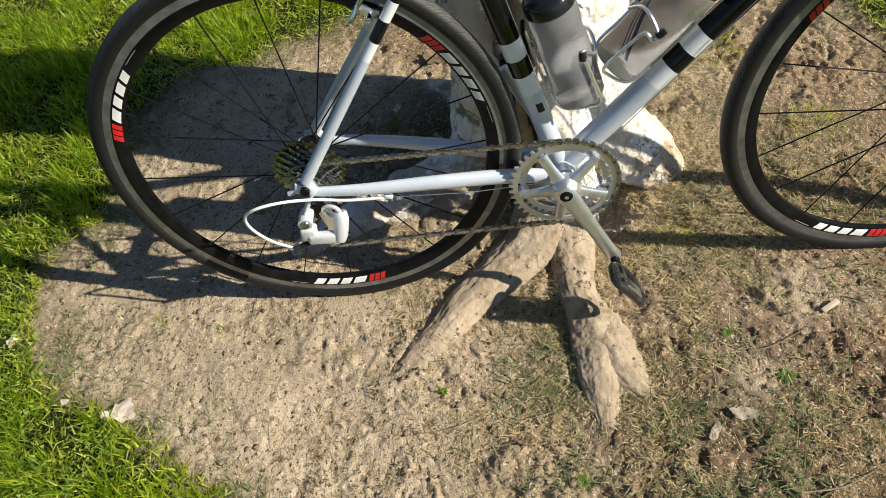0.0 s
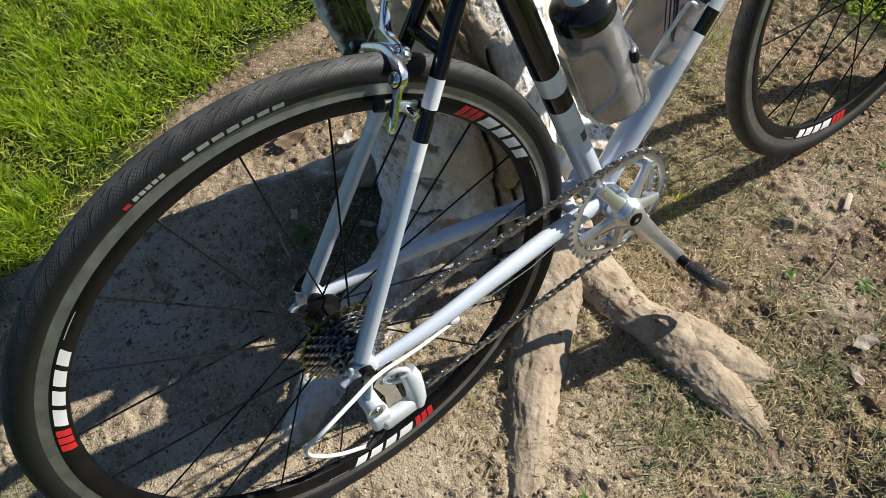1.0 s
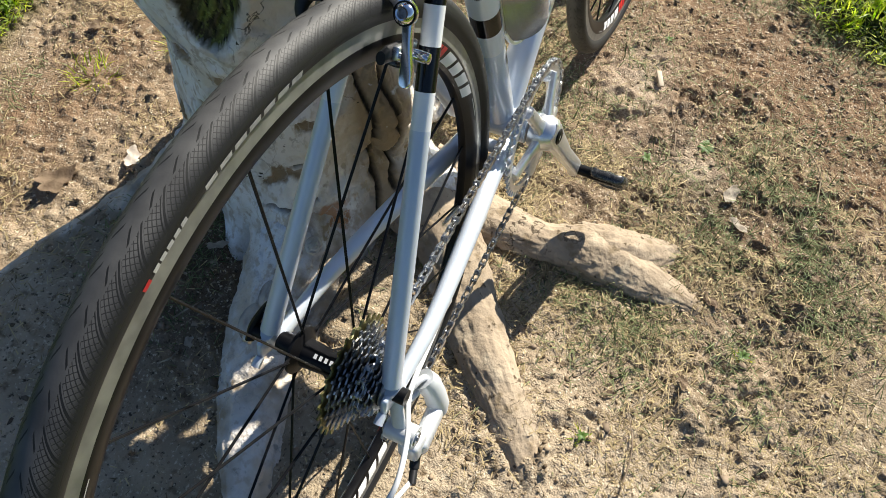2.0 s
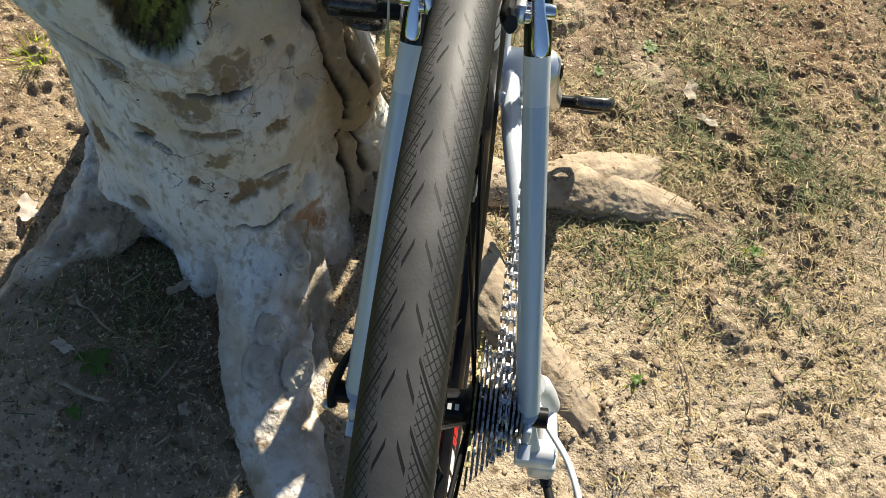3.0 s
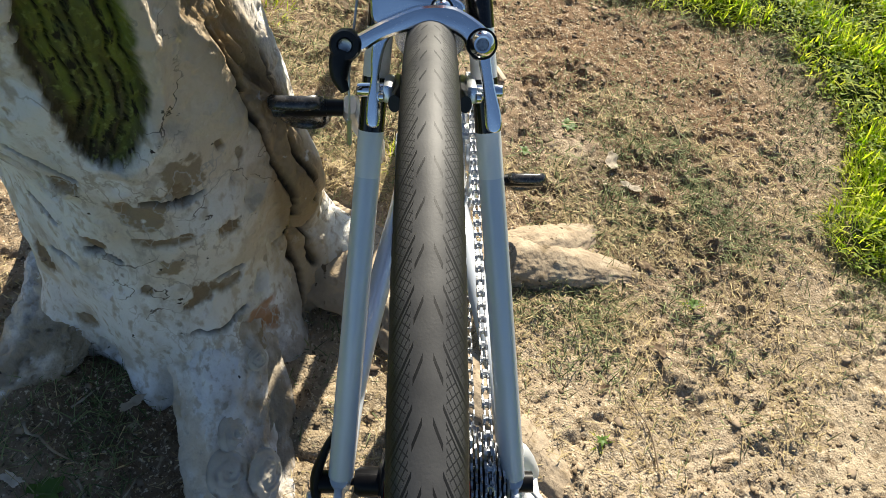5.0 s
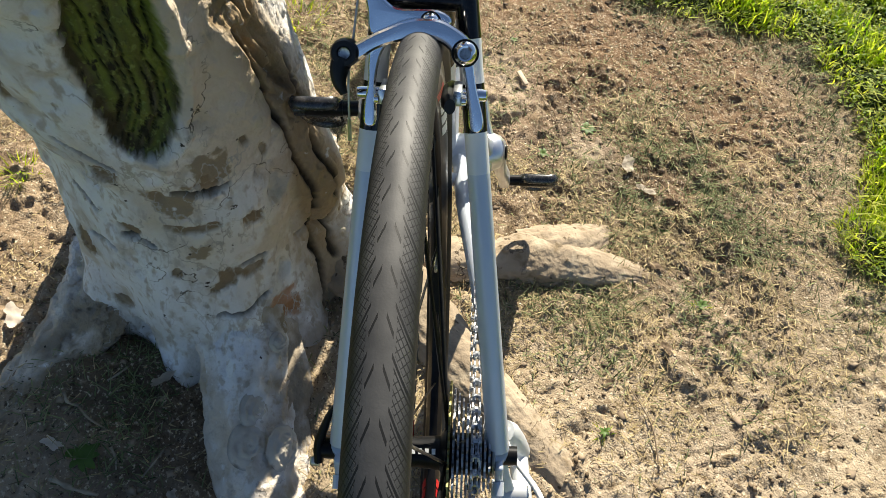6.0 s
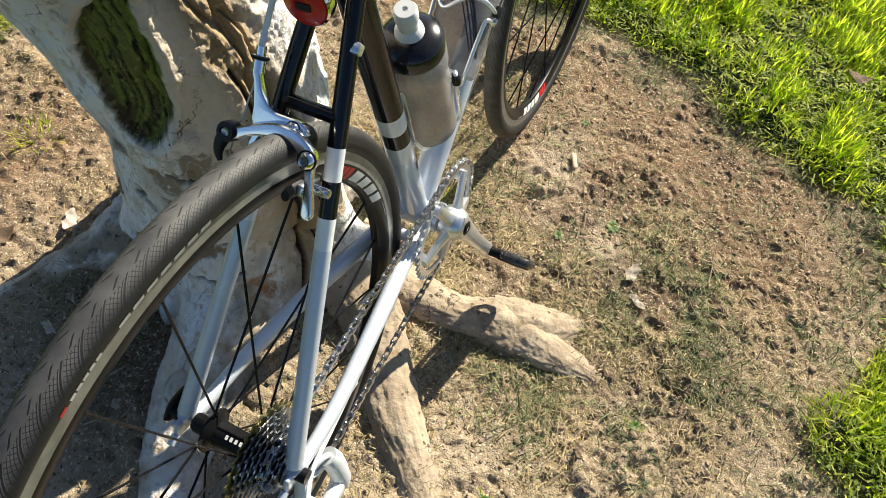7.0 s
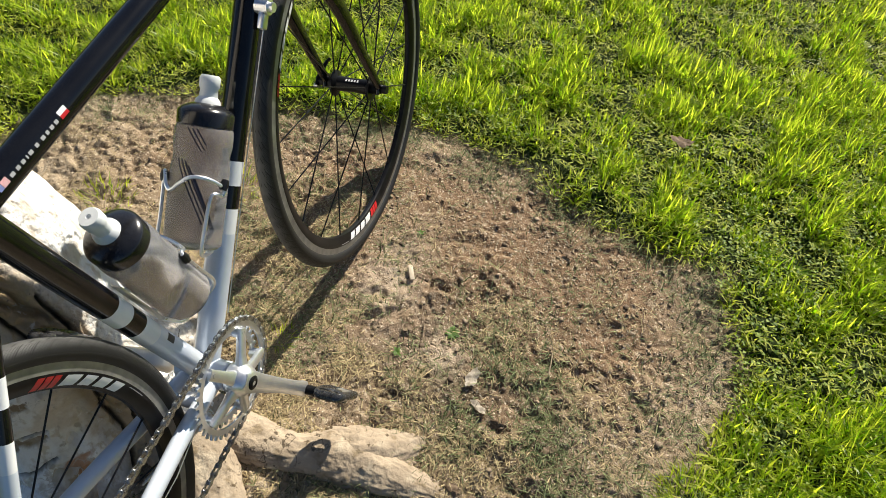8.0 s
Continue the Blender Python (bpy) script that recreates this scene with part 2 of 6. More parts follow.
def off_line(x, y, line):
    """Distance from a broken line, and on which side of it (plus: to the left of its run)."""
    best, side = np.full(np.shape(x), 1e9), np.zeros(np.shape(x))
    for (ax, ay), (bx, by) in zip(line, line[1:]):
        dx, dy = bx - ax, by - ay
        t = np.clip(((x - ax) * dx + (y - ay) * dy) / (dx * dx + dy * dy), 0, 1)
        d = np.hypot(x - ax - t * dx, y - ay - t * dy)
        side = np.where(d < best, dx * (y - ay) - dy * (x - ax), side)
        best = np.minimum(best, d)
    return best, np.sign(side)


LONG_ROOT = [(0.24, 0.47), (0.06, 0.545), (-0.1, 0.588), (-0.27, 0.632), (-0.42, 0.665)]


def ground_height(x, y):
    x, y = np.asarray(x, float), np.asarray(y, float)
    h = 0.030 * (fbm(p3(x * 3.1, y * 3.1, 1.7), 3) - 0.5)
    loose = 0.50 + 0.50 / (1 + np.exp(np.clip(-(x * 0.9 - y * 0.25 - 0.10) * 9, -30, 30))) + 0.35 * np.exp(-((x - 0.30) / 0.17) ** 2 - ((y + 0.28) / 0.16) ** 2) + 0.45 * np.exp(-((x - 0.10) / 0.16) ** 2 - ((y - 0.37) / 0.13) ** 2)
    patchy = np.clip(fbm(p3(x * 7, y * 7, 8.4), 3) * 4.6 - 1.5, 0.28, 1.25)
    wx, wy = x + 0.030 * earth(x, y, 24, 2.2, 2), y + 0.030 * earth(x, y, 24, 4.9, 2)
    lump = earth(wx, wy, 23, 5.1, 3, 0.7)
    fx, fy = wx + 0.012 * earth(x, y, 60, 3.1, 2), wy + 0.012 * earth(x, y, 60, 9.4, 2)
    # rounded clods with sharp creases between them, large and small
    clods = 0.55 * np.abs(earth(fx, fy, 21, 1.3, 1)) + 0.45 * np.abs(earth(fx, fy, 43, 2.7, 1)) + 0.28 * np.abs(earth(fx, fy, 88, 6.1, 1))
    crumb = rise(earth(fx, fy, 105, 4.3, 2, 0.6), 0.03, 0.12) * rise(fbm(p3(x * 19, y * 19, 5.5), 3), 0.36, 0.60)
    h = h + loose * patchy * (0.010 * lump + 0.040 * clods - 0.006) + (0.0012 + 0.0022 * loose) * crumb + 0.0025 * earth(x, y, 110, 7.7, 2)
    # earth banked up against the hollow side of the long root
    d, side = off_line(x, y, LONG_ROOT)
    h = h + np.where(side > 0, 0.042 * np.exp(-(np.clip(d - 0.014, 0, None) / 0.095) ** 2), 0.042 * np.exp(-(np.clip(d - 0.018, 0, None) / 0.022) ** 2)) * rise(0.27 - x, 0.0, 0.10)
    track = np.exp(-(y / 0.05) ** 2) * (np.exp(-(x / 0.09) ** 2) + np.exp(-((x - 0.985) / 0.09) ** 2))
    return h * (1 - track) + np.clip(-dirt_depth(x, y), 0, 0.06) * 0.25


def mesh_from(name, verts, faces, mats, smooth=True):
    """A mesh from numpy arrays: verts (n, 3), faces (m, k)."""
    me = bpy.data.meshes.new(name)
    k = faces.shape[1]
    me.vertices.add(len(verts)), me.loops.add(faces.size), me.polygons.add(len(faces))
    me.vertices.foreach_set("co", np.ascontiguousarray(verts, dtype=np.float32).ravel())
    me.loops.foreach_set("vertex_index", faces.astype(np.int32).ravel())
    me.polygons.foreach_set("loop_start", np.arange(0, faces.size, k, dtype=np.int32))
    for mat in mats if isinstance(mats, (list, tuple)) else [mats]:
        me.materials.append(mat)
    me.update(calc_edges=True)
    if smooth:
        me.shade_smooth()
    return me


def grid_faces(nx, ny, wrap=False):
    i, j = np.meshgrid(np.arange(nx - 1), np.arange(ny if wrap else ny - 1), indexing="ij")
    a, b = i * ny + j, i * ny + (j + 1) % ny
    return np.stack([a, b, b + ny, a + ny], -1).reshape(-1, 4)


def tint(m, name, colour):
    """Mixes in a colour by an attribute of the mesh."""
    n, l = m.node_tree.nodes, m.node_tree.links
    p = n["Principled BSDF"]
    before = p.inputs["Base Color"].links[0].from_socket
    at = n.new("ShaderNodeAttribute")
    at.attribute_name = name
    mix = n.new("ShaderNodeMix")
    mix.data_type = "RGBA"
    l.new(at.outputs["Fac"], mix.inputs["Factor"])
    l.new(before, mix.inputs["A"])
    mix.inputs["B"].default_value = colour
    l.new(mix.outputs["Result"], p.inputs["Base Color"])
    return m


def soil_material():
    m = material("soil", (0.268, 0.210, 0.136), (0.475, 0.382, 0.265), 9, 0.95, bump=1.0, bump_scale=320, spec=0.12, detail=12)
    for q in m.node_tree.nodes:
        if q.type == "BUMP":
            q.inputs["Distance"].default_value = 0.0032
    # red-brown earth, also used to paint shade beside the trunk
    tint(m, "dark_brown", (0.210, 0.130, 0.076, 1))
    # dark earth colour; in the trunk's hollow it stands in for deep shade
    tint(m, "humus_and_shade", (0.105, 0.078, 0.052, 1))
    tint(m, "dusty", (0.57, 0.455, 0.335, 1))
    add_spots(m, (0.16, 0.115, 0.070), 45, 0.56, 0.70)
    add_spots(m, (0.50, 0.41, 0.285), 75, 0.57, 0.74)
    add_spots(m, (0.085, 0.062, 0.040), 150, 0.58, 0.68)
    add_spots(m, (0.62, 0.53, 0.39), 210, 0.58, 0.68)
    # near-black green: shade between the lawn blades painted into the soil
    return tint(m, "grass_and_shade", (0.024, 0.036, 0.009, 1))


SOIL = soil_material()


def spaced(lo, hi, a, b, step):
    """Grid lines: dense from a to b, ever wider out to lo and hi."""
    out, s, v = [], step, b
    while v < hi:
        s *= 1.35
        v += s
        out.append(min(v, hi))
    low, s, v = [], step, a
    while v > lo:
        s *= 1.35
        v -= s
        low.append(max(v, lo))
    return np.array(low[::-1] + list(np.arange(a, b + step / 2, step)) + out)


def build_ground():
    xs, ys = spaced(-400, 400, -0.78, 1.36, 0.0034), spaced(-400, 400, -0.86, 1.00, 0.0034)
    gx, gy = np.meshgrid(xs, ys, indexing="ij")
    near = np.exp(-(np.clip(np.hypot(gx - 0.4, gy) - 2.2, 0, None) / 2) ** 2)
    verts = np.stack([gx, gy, ground_height(gx, gy) * near], -1).reshape(-1, 3)
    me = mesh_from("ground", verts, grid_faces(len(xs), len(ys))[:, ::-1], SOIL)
    # painted shade under the lawn, plus green patches in the worn earth
    at = me.attributes.new("grass_and_shade", "FLOAT", "POINT")
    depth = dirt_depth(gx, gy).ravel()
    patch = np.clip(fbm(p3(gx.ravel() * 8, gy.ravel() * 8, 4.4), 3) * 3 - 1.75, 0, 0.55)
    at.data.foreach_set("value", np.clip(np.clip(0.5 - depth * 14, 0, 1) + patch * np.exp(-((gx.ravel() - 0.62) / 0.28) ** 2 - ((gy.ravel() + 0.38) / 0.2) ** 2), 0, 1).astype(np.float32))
    at = me.attributes.new("dark_brown", "FLOAT", "POINT")
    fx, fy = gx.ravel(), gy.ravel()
    # red-brown earth; the spots near (0.15, 0.38) and (0.05, 0.36) are painted shade
    dark_brown = 0.95 * np.exp(-((fx - 1.02) / 0.30) ** 2 - ((fy + 0.33) / 0.42) ** 2) + 0.80 * np.exp(-((fx - 0.70) / 0.36) ** 2 - ((fy + 0.28) / 0.42) ** 2) + 0.75 * np.exp(-((fx - 0.15) / 0.16) ** 2 - ((fy - 0.38) / 0.13) ** 2)
    dark_brown = dark_brown + 0.5 * np.exp(-((fx - 0.05) / 0.35) ** 2 - ((fy - 0.78) / 0.16) ** 2) + 0.2 * np.exp(-((fx - 0.05) / 0.20) ** 2 - ((fy - 0.36) / 0.16) ** 2) + 0.65 * np.exp(-((fx - 1.02) / 0.26) ** 2 - ((fy - 0.38) / 0.34) ** 2) + 0.7 * np.exp(-((fx - 0.42) / 0.30) ** 2 - ((fy - 0.74) / 0.20) ** 2)
    at.data.foreach_set("value", np.clip(dark_brown * (0.55 + 0.9 * fbm(p3(fx * 9, fy * 9, 2.6), 4, 0.6)), 0, 0.92).astype(np.float32))
    at = me.attributes.new("humus_and_shade", "FLOAT", "POINT")
    # hollow by the trunk: its shade painted as darker soil
    humus_and_shade = 1.4 * np.exp(-((fx - 0.12) / 0.13) ** 2 - ((fy - 0.37) / 0.12) ** 2) * np.clip(2.4 * fbm(p3(fx * 10, fy * 10, 9.9), 4, 0.6) - 0.45, 0, 1)
    # plus dark brown earth to the right of the root
    humus_and_shade = 0.85 * humus_and_shade + 0.75 * (np.exp(-((fx - 0.66) / 0.16) ** 2 - ((fy + 0.24) / 0.20) ** 2) + 0.7 * np.exp(-((fx - 0.52) / 0.14) ** 2 - ((fy + 0.44) / 0.10) ** 2)) * np.clip(2.6 * fbm(p3(fx * 15, fy * 15, 6.6), 4, 0.65) - 0.55, 0, 1)
    at.data.foreach_set("value", np.clip(humus_and_shade, 0, 0.85).astype(np.float32))
    at = me.attributes.new("dusty", "FLOAT", "POINT")
    dusty = 0.62 * np.exp(-((fx + 0.12) / 0.34) ** 2 - ((fy + 0.34) / 0.30) ** 2) * np.clip(2.2 * fbm(p3(fx * 13, fy * 13, 7.1), 4, 0.6) - 0.35, 0, 1)
    dusty = np.maximum(dusty, (0.8 * np.exp(-((fx - 0.82) / 0.13) ** 2 - ((fy + 0.09) / 0.07) ** 2) + 0.6 * np.exp(-((fx - 0.68) / 0.06) ** 2 - ((fy + 0.24) / 0.05) ** 2) + 0.9 * np.exp(-((fx + 0.16) / 0.22) ** 2 - ((fy - 0.50) / 0.15) ** 2)) * np.clip(2.6 * fbm(p3(fx * 17, fy * 17, 3.4), 4, 0.6) - 0.5, 0, 1))
    at.data.foreach_set("value", np.clip(dusty, 0, 0.8).astype(np.float32))
    return tagged(put("ground", me, None), "bare tan earth trodden smooth and cloddy, with grass round it", "ground", kind="structure")


build_ground()

# ---- tree ----
def add_cracks(m, colour, scale, width, stretch=(1, 1, 1), where=(9.0, 0.5, 0.6)):
    """Thin dark lines along the level line of a noise, in places picked by another noise."""
    n, l = m.node_tree.nodes, m.node_tree.links
    p = n["Principled BSDF"]
    before = p.inputs["Base Color"].links[0].from_socket
    co, mp = n.new("ShaderNodeTexCoord"), n.new("ShaderNodeMapping")
    mp.inputs["Scale"].default_value = stretch
    l.new(co.outputs["Object"], mp.inputs["Vector"])
    line, pick = n.new("ShaderNodeTexNoise"), n.new("ShaderNodeTexNoise")
    line.inputs["Scale"].default_value, line.inputs["Detail"].default_value = scale, 5
    pick.inputs["Scale"].default_value, pick.inputs["Detail"].default_value = where[0], 3
    l.new(mp.outputs["Vector"], line.inputs["Vector"])
    l.new(co.outputs["Object"], pick.inputs["Vector"])

    def op(kind, a, b):
        q = n.new("ShaderNodeMath")
        q.operation = kind
        for i, v in enumerate((a, b)):
            if isinstance(v, float):
                q.inputs[i].default_value = v
            else:
                l.new(v, q.inputs[i])
        return q.outputs[0]

    def ramp(v, lo, hi):
        q = n.new("ShaderNodeMapRange")
        q.inputs["From Min"].default_value, q.inputs["From Max"].default_value = lo, hi
        l.new(v, q.inputs["Value"])
        return q.outputs["Result"]
    near = ramp(op("ABSOLUTE", op("SUBTRACT", line.outputs["Fac"], 0.5), 0.0), width, width * 0.3)
    mix = n.new("ShaderNodeMix")
    mix.data_type = "RGBA"
    l.new(op("MULTIPLY", near, ramp(pick.outputs["Fac"], where[1], where[2])), mix.inputs["Factor"])
    l.new(before, mix.inputs["A"])
    mix.inputs["B"].default_value = (*colour, 1)
    l.new(mix.outputs["Result"], p.inputs["Base Color"])
    return m


def bark_material():
    m = material("bark", (0.76, 0.77, 0.78), (0.88, 0.89, 0.90), 7, 0.85, bump=0.8, bump_scale=95, spec=0.2, detail=12)
    add_spots(m, (0.66, 0.64, 0.61), 26, 0.53, 0.68, stretch=(1, 1, 0.45))
    add_spots(m, (0.66, 0.58, 0.47), 5.0, 0.55, 0.66)
    add_spots(m, (0.63, 0.58, 0.51), 16, 0.55, 0.62)
    add_spots(m, (0.55, 0.50, 0.44), 95, 0.53, 0.65, stretch=(1, 1, 0.5))
    tint(m, "buff", (0.68, 0.56, 0.42, 1))
    add_spots(m, (0.34, 0.265, 0.18), 10, 0.645, 0.662)
    add_spots(m, (0.42, 0.38, 0.33), 60, 0.63, 0.70, stretch=(1, 1, 0.6))
    tint(m, "flaked", (0.265, 0.195, 0.125, 1))
    tint(m, "rust", (0.40, 0.19, 0.085, 1))
    tint(m, "rough_bark", (0.32, 0.225, 0.12, 1))
    tint(m, "soil_and_shade", (0.29, 0.235, 0.165, 1))
    add_spots(m, (0.78, 0.77, 0.75), 45, 0.66, 0.74)
    add_cracks(m, (0.13, 0.105, 0.08), 14, 0.008, (1, 1, 1.3), (6.0, 0.54, 0.62))
    add_cracks(m, (0.46, 0.42, 0.37), 36, 0.018, (1, 1, 0.6), (10.0, 0.48, 0.64))
    add_spots(m, (0.07, 0.055, 0.042), 70, 0.71, 0.73, stretch=(1, 1, 1.5))
    tint(m, "crack", (0.030, 0.024, 0.018, 1))
    # moss of the scar, streaked along the grain
    n, l = m.node_tree.nodes, m.node_tree.links
    p = n["Principled BSDF"]
    under = p.inputs["Base Color"].links[0].from_socket
    dark_brown = n.new("ShaderNodeRGB")
    dark_brown.outputs[0].default_value = (0.085, 0.068, 0.036, 1)
    l.new(dark_brown.outputs[0], p.inputs["Base Color"])
    add_spots(m, (0.15, 0.135, 0.075), 60, 0.52, 0.66, stretch=(1, 1, 0.4))
    tint(m, "green", (0.22, 0.265, 0.045, 1))
    add_spots(m, (0.27, 0.31, 0.085), 150, 0.57, 0.70)
    add_spots(m, (0.040, 0.035, 0.020), 130, 0.58, 0.66, stretch=(1, 1, 0.35))
    tint(m, "crack", (0.016, 0.014, 0.009, 1))
    at, mix = n.new("ShaderNodeAttribute"), n.new("ShaderNodeMix")
    at.attribute_name, mix.data_type = "moss", "RGBA"
    l.new(at.outputs["Fac"], mix.inputs["Factor"])
    l.new(under, mix.inputs["A"])
    l.new(p.inputs["Base Color"].links[0].from_socket, mix.inputs["B"])
    l.new(mix.outputs["Result"], p.inputs["Base Color"])
    for node in n:
        if node.type == "BUMP":
            node.inputs["Distance"].default_value = 0.0075
    return m


BARK = bark_material()
OLD_BARK = material("old_bark", (0.46, 0.415, 0.35), (0.66, 0.62, 0.55), 16, 0.9, bump=1.0, bump_scale=120, spec=0.15, detail=12)
add_spots(OLD_BARK, (0.30, 0.25, 0.19), 30, 0.58, 0.66)
add_spots(OLD_BARK, (0.62, 0.56, 0.47), 22, 0.58, 0.68)
ROOT_BARK = material("root_bark", (0.30, 0.235, 0.165), (0.44, 0.35, 0.25), 18, 0.92, bump=1.0, bump_scale=150, spec=0.15, detail=12)
add_spots(ROOT_BARK, (0.25, 0.19, 0.12), 40, 0.58, 0.68)
add_spots(ROOT_BARK, (0.11, 0.08, 0.05), 75, 0.64, 0.69)
add_spots(ROOT_BARK, (0.47, 0.39, 0.285), 28, 0.56, 0.70)
add_cracks(ROOT_BARK, (0.09, 0.068, 0.046), 24, 0.014, (1, 1, 1), (9.0, 0.50, 0.62))

TREE_MID = [(-0.1, 0.393, 0.352), (0.35, 0.393, 0.352), (0.45, 0.375, 0.368), (0.58, 0.338, 0.393), (0.75, 0.288, 0.43), (0.90, 0.245, 0.420), (1.2, 0.16, 0.42), (2.4, -0.12, 0.50)]
BUTTRESS = [(140, 0.085, 12, 0.09), (184, 0.06, 9, 0.06), (209, 0.14, 12, 0.075), (236, 0.065, 13, 0.085), (277, 0.155, 18, 0.135), (335, 0.12, 20, 0.11), (60, 0.10, 22, 0.10)]
# the mossy scar: height, bearings of its two sides
SCAR = [(0.404, 200, 201), (0.412, 196, 204.5), (0.437, 193, 211), (0.455, 193.5, 215), (0.485, 195.5, 220.5), (0.53, 198.5, 225), (0.565, 203, 227.5), (0.60, 211, 230), (0.64, 225, 233.5), (0.69, 231, 236), (0.70, 233.4, 233.6)]


def tree_mid(z):
    t = np.array(TREE_MID)
    return np.interp(z, t[:, 0], t[:, 1]), np.interp(z, t[:, 0], t[:, 2])


def scar_inside(theta, z):
    """Metres in from the scar's edge (negative outside), and degrees from its far side."""
    s = np.array(SCAR)
    lo, hi = np.interp(z, s[:, 0], s[:, 1]), np.interp(z, s[:, 0], s[:, 2])
    t = (theta - 215 + 180) % 360 - 180 + 215
    across = np.minimum(t - lo, hi - t) / 57.3 * 0.17
    return np.minimum(across, np.minimum(z - SCAR[0][0], SCAR[-1][0] - z) * 1.3), hi - t


def build_tree():
    tree = thing("tree", "pale mottled tree trunk with spreading roots and a mossy scar", "tree", pose(0.39, 0.35, 0))
    off = np.array([0.39, 0.35, 0.0])
    zs = np.concatenate([np.arange(-0.04, 0.70, 0.0032), np.arange(0.70, 0.95, 0.007), np.arange(0.95, 2.41, 0.03)])
    nt = 520
    th = np.arange(nt) * 360.0 / nt
    z, t = np.meshgrid(zs, th, indexing="ij")
    r = 0.158 - 0.012 * np.clip(z, 0, 1) + 0.016 * np.exp(-(((t - 212 + 180) % 360 - 180) / 40) ** 2) - 0.018 * np.exp(-(((t - 128 + 180) % 360 - 180) / 38) ** 2)
    for a, amp, w, h in BUTTRESS:
        d = (t - a + 180) % 360 - 180
        wide = w * (1 + 1.2 * np.clip(z, 0, 0.3))
        r = r + amp * np.exp(-(d / wide) ** 2) * np.exp(-np.clip(z, 0, None) / h)
    r = r + 0.036 * np.exp(-((t - 263) / 13) ** 2 - ((z - 0.235) / 0.065) ** 2)
    ca, sa = np.cos(np.radians(t)), np.sin(np.radians(t))
    q = np.stack([ca * 0.16, sa * 0.16, z], -1)
    r = r + 0.030 * (fbm(q * 7, 3) - 0.5) + 0.009 * (fbm(q * np.array([28, 28, 14]), 3) - 0.5)
    flake = fbm(q * 17 + 5.0, 3)
    r = r - 0.0028 * np.clip((flake - 0.60) * 40, 0, 1)
    crack = np.abs(fbm(q * np.array([24, 24, 7]) + 9.0, 3) - 0.5)
    rough_side = np.exp(-(((t - 254 + 180) % 360 - 180) / 11) ** 2)
    r = r - 0.016 * np.clip(1 - crack / 0.06, 0, 1) * rough_side + 0.018 * rough_side * (fbm(q * np.array([75, 75, 38]), 3, 0.7) - 0.5)
    split = np.abs(fbm(q * np.array([9, 9, 30]) + 21.0, 3) - 0.5)
    r = r - 0.004 * np.clip(1 - split / 0.010, 0, 1) * (fbm(q * 6 + 31.0, 2) > 0.60)
    knots = ((207, 0.045, 0.020), (212, 0.085, 0.016), (224, 0.13, 0.013), (150, 0.20, 0.012), (236, 0.40, 0.010), (176, 0.36, 0.011))
    for ka, kz, kr in knots:
        dist = np.hypot(((t - ka + 180) % 360 - 180) / 57.3 * (r + 0.03), z - kz)
        r = r + 0.0035 * np.cos(dist / kr * 7.0) * np.exp(-(dist / kr) ** 2) + 0.006 * np.exp(-(dist / kr / 1.2) ** 2)
    r = r - 0.010 * np.clip((fbm(q * np.array([30, 30, 20]) + 3.0, 2) - 0.70) * 9, 0, 1)
    s, from_side = scar_inside(t, z)
    s = s + 0.010 * (fbm(q * 45 + 1.0, 3) - 0.5) + 0.006 * (fbm(q * 130 + 1.0, 2) - 0.5)
    inside = np.clip(s / 0.004, 0, 1)
    grain = from_side + 3.0 * (fbm(np.stack([z * 26, t * 0.05, 0 * z], -1), 3) - 0.5) + 2.2 * (fbm(q * 48, 3) - 0.5)
    moss_crack = 0
    for k, at in enumerate((1.6, 5.2, 8.0, 11.5, 14.0, 17.5, 21.5)):
        moss_crack = np.maximum(moss_crack, np.clip(1.4 - np.abs(grain - at) / 0.30, 0, 1) * np.clip((fbm(np.stack([z * 11 + k * 5, 0 * z, 0 * z + k], -1), 2) - 0.42) * 9, 0, 1))
    lip = np.exp(-((s + 0.009) / 0.0065) ** 2) * np.clip((t - 196) / 12, 0.25, 1)
    fibre = fbm(np.stack([grain * 0.9, z * 14, 0 * z + 3], -1), 3, 0.6) - 0.5
    r = r + 0.0075 * lip - inside * (0.012 + 0.003 * fibre + 0.007 * (fbm(q * 70, 3) - 0.5)) - 0.005 * moss_crack * inside

    def spot(bearing, height, across, tall, uneven=2.0):
        d = np.hypot(((t - bearing + 180) % 360 - 180) / 57.3 * 0.17 / across, (z - height) / tall)
        return np.clip((1 - d + uneven * (fbm(q * 46 + bearing, 4, 0.6) - 0.5)) * 6, 0, 1)
    flaked = 0
    for mark in ((209, 0.192, 0.021, 0.016), (219, 0.186, 0.016, 0.010), (209.5, 0.352, 0.015, 0.022), (222.7, 0.278, 0.014, 0.011), (178.5, 0.273, 0.022, 0.011), (203, 0.290, 0.030, 0.006), (228, 0.386, 0.005, 0.007),
                 (180.7, 0.375, 0.012, 0.012), (233, 0.36, 0.005, 0.010), (150, 0.20, 0.016, 0.02), (165, 0.48, 0.018, 0.03), (246, 0.52, 0.015, 0.02), (192, 0.21, 0.006, 0.009), (160, 0.10, 0.018, 0.014)):
        flaked = np.maximum(flaked, spot(*mark))
    crack_line = 0
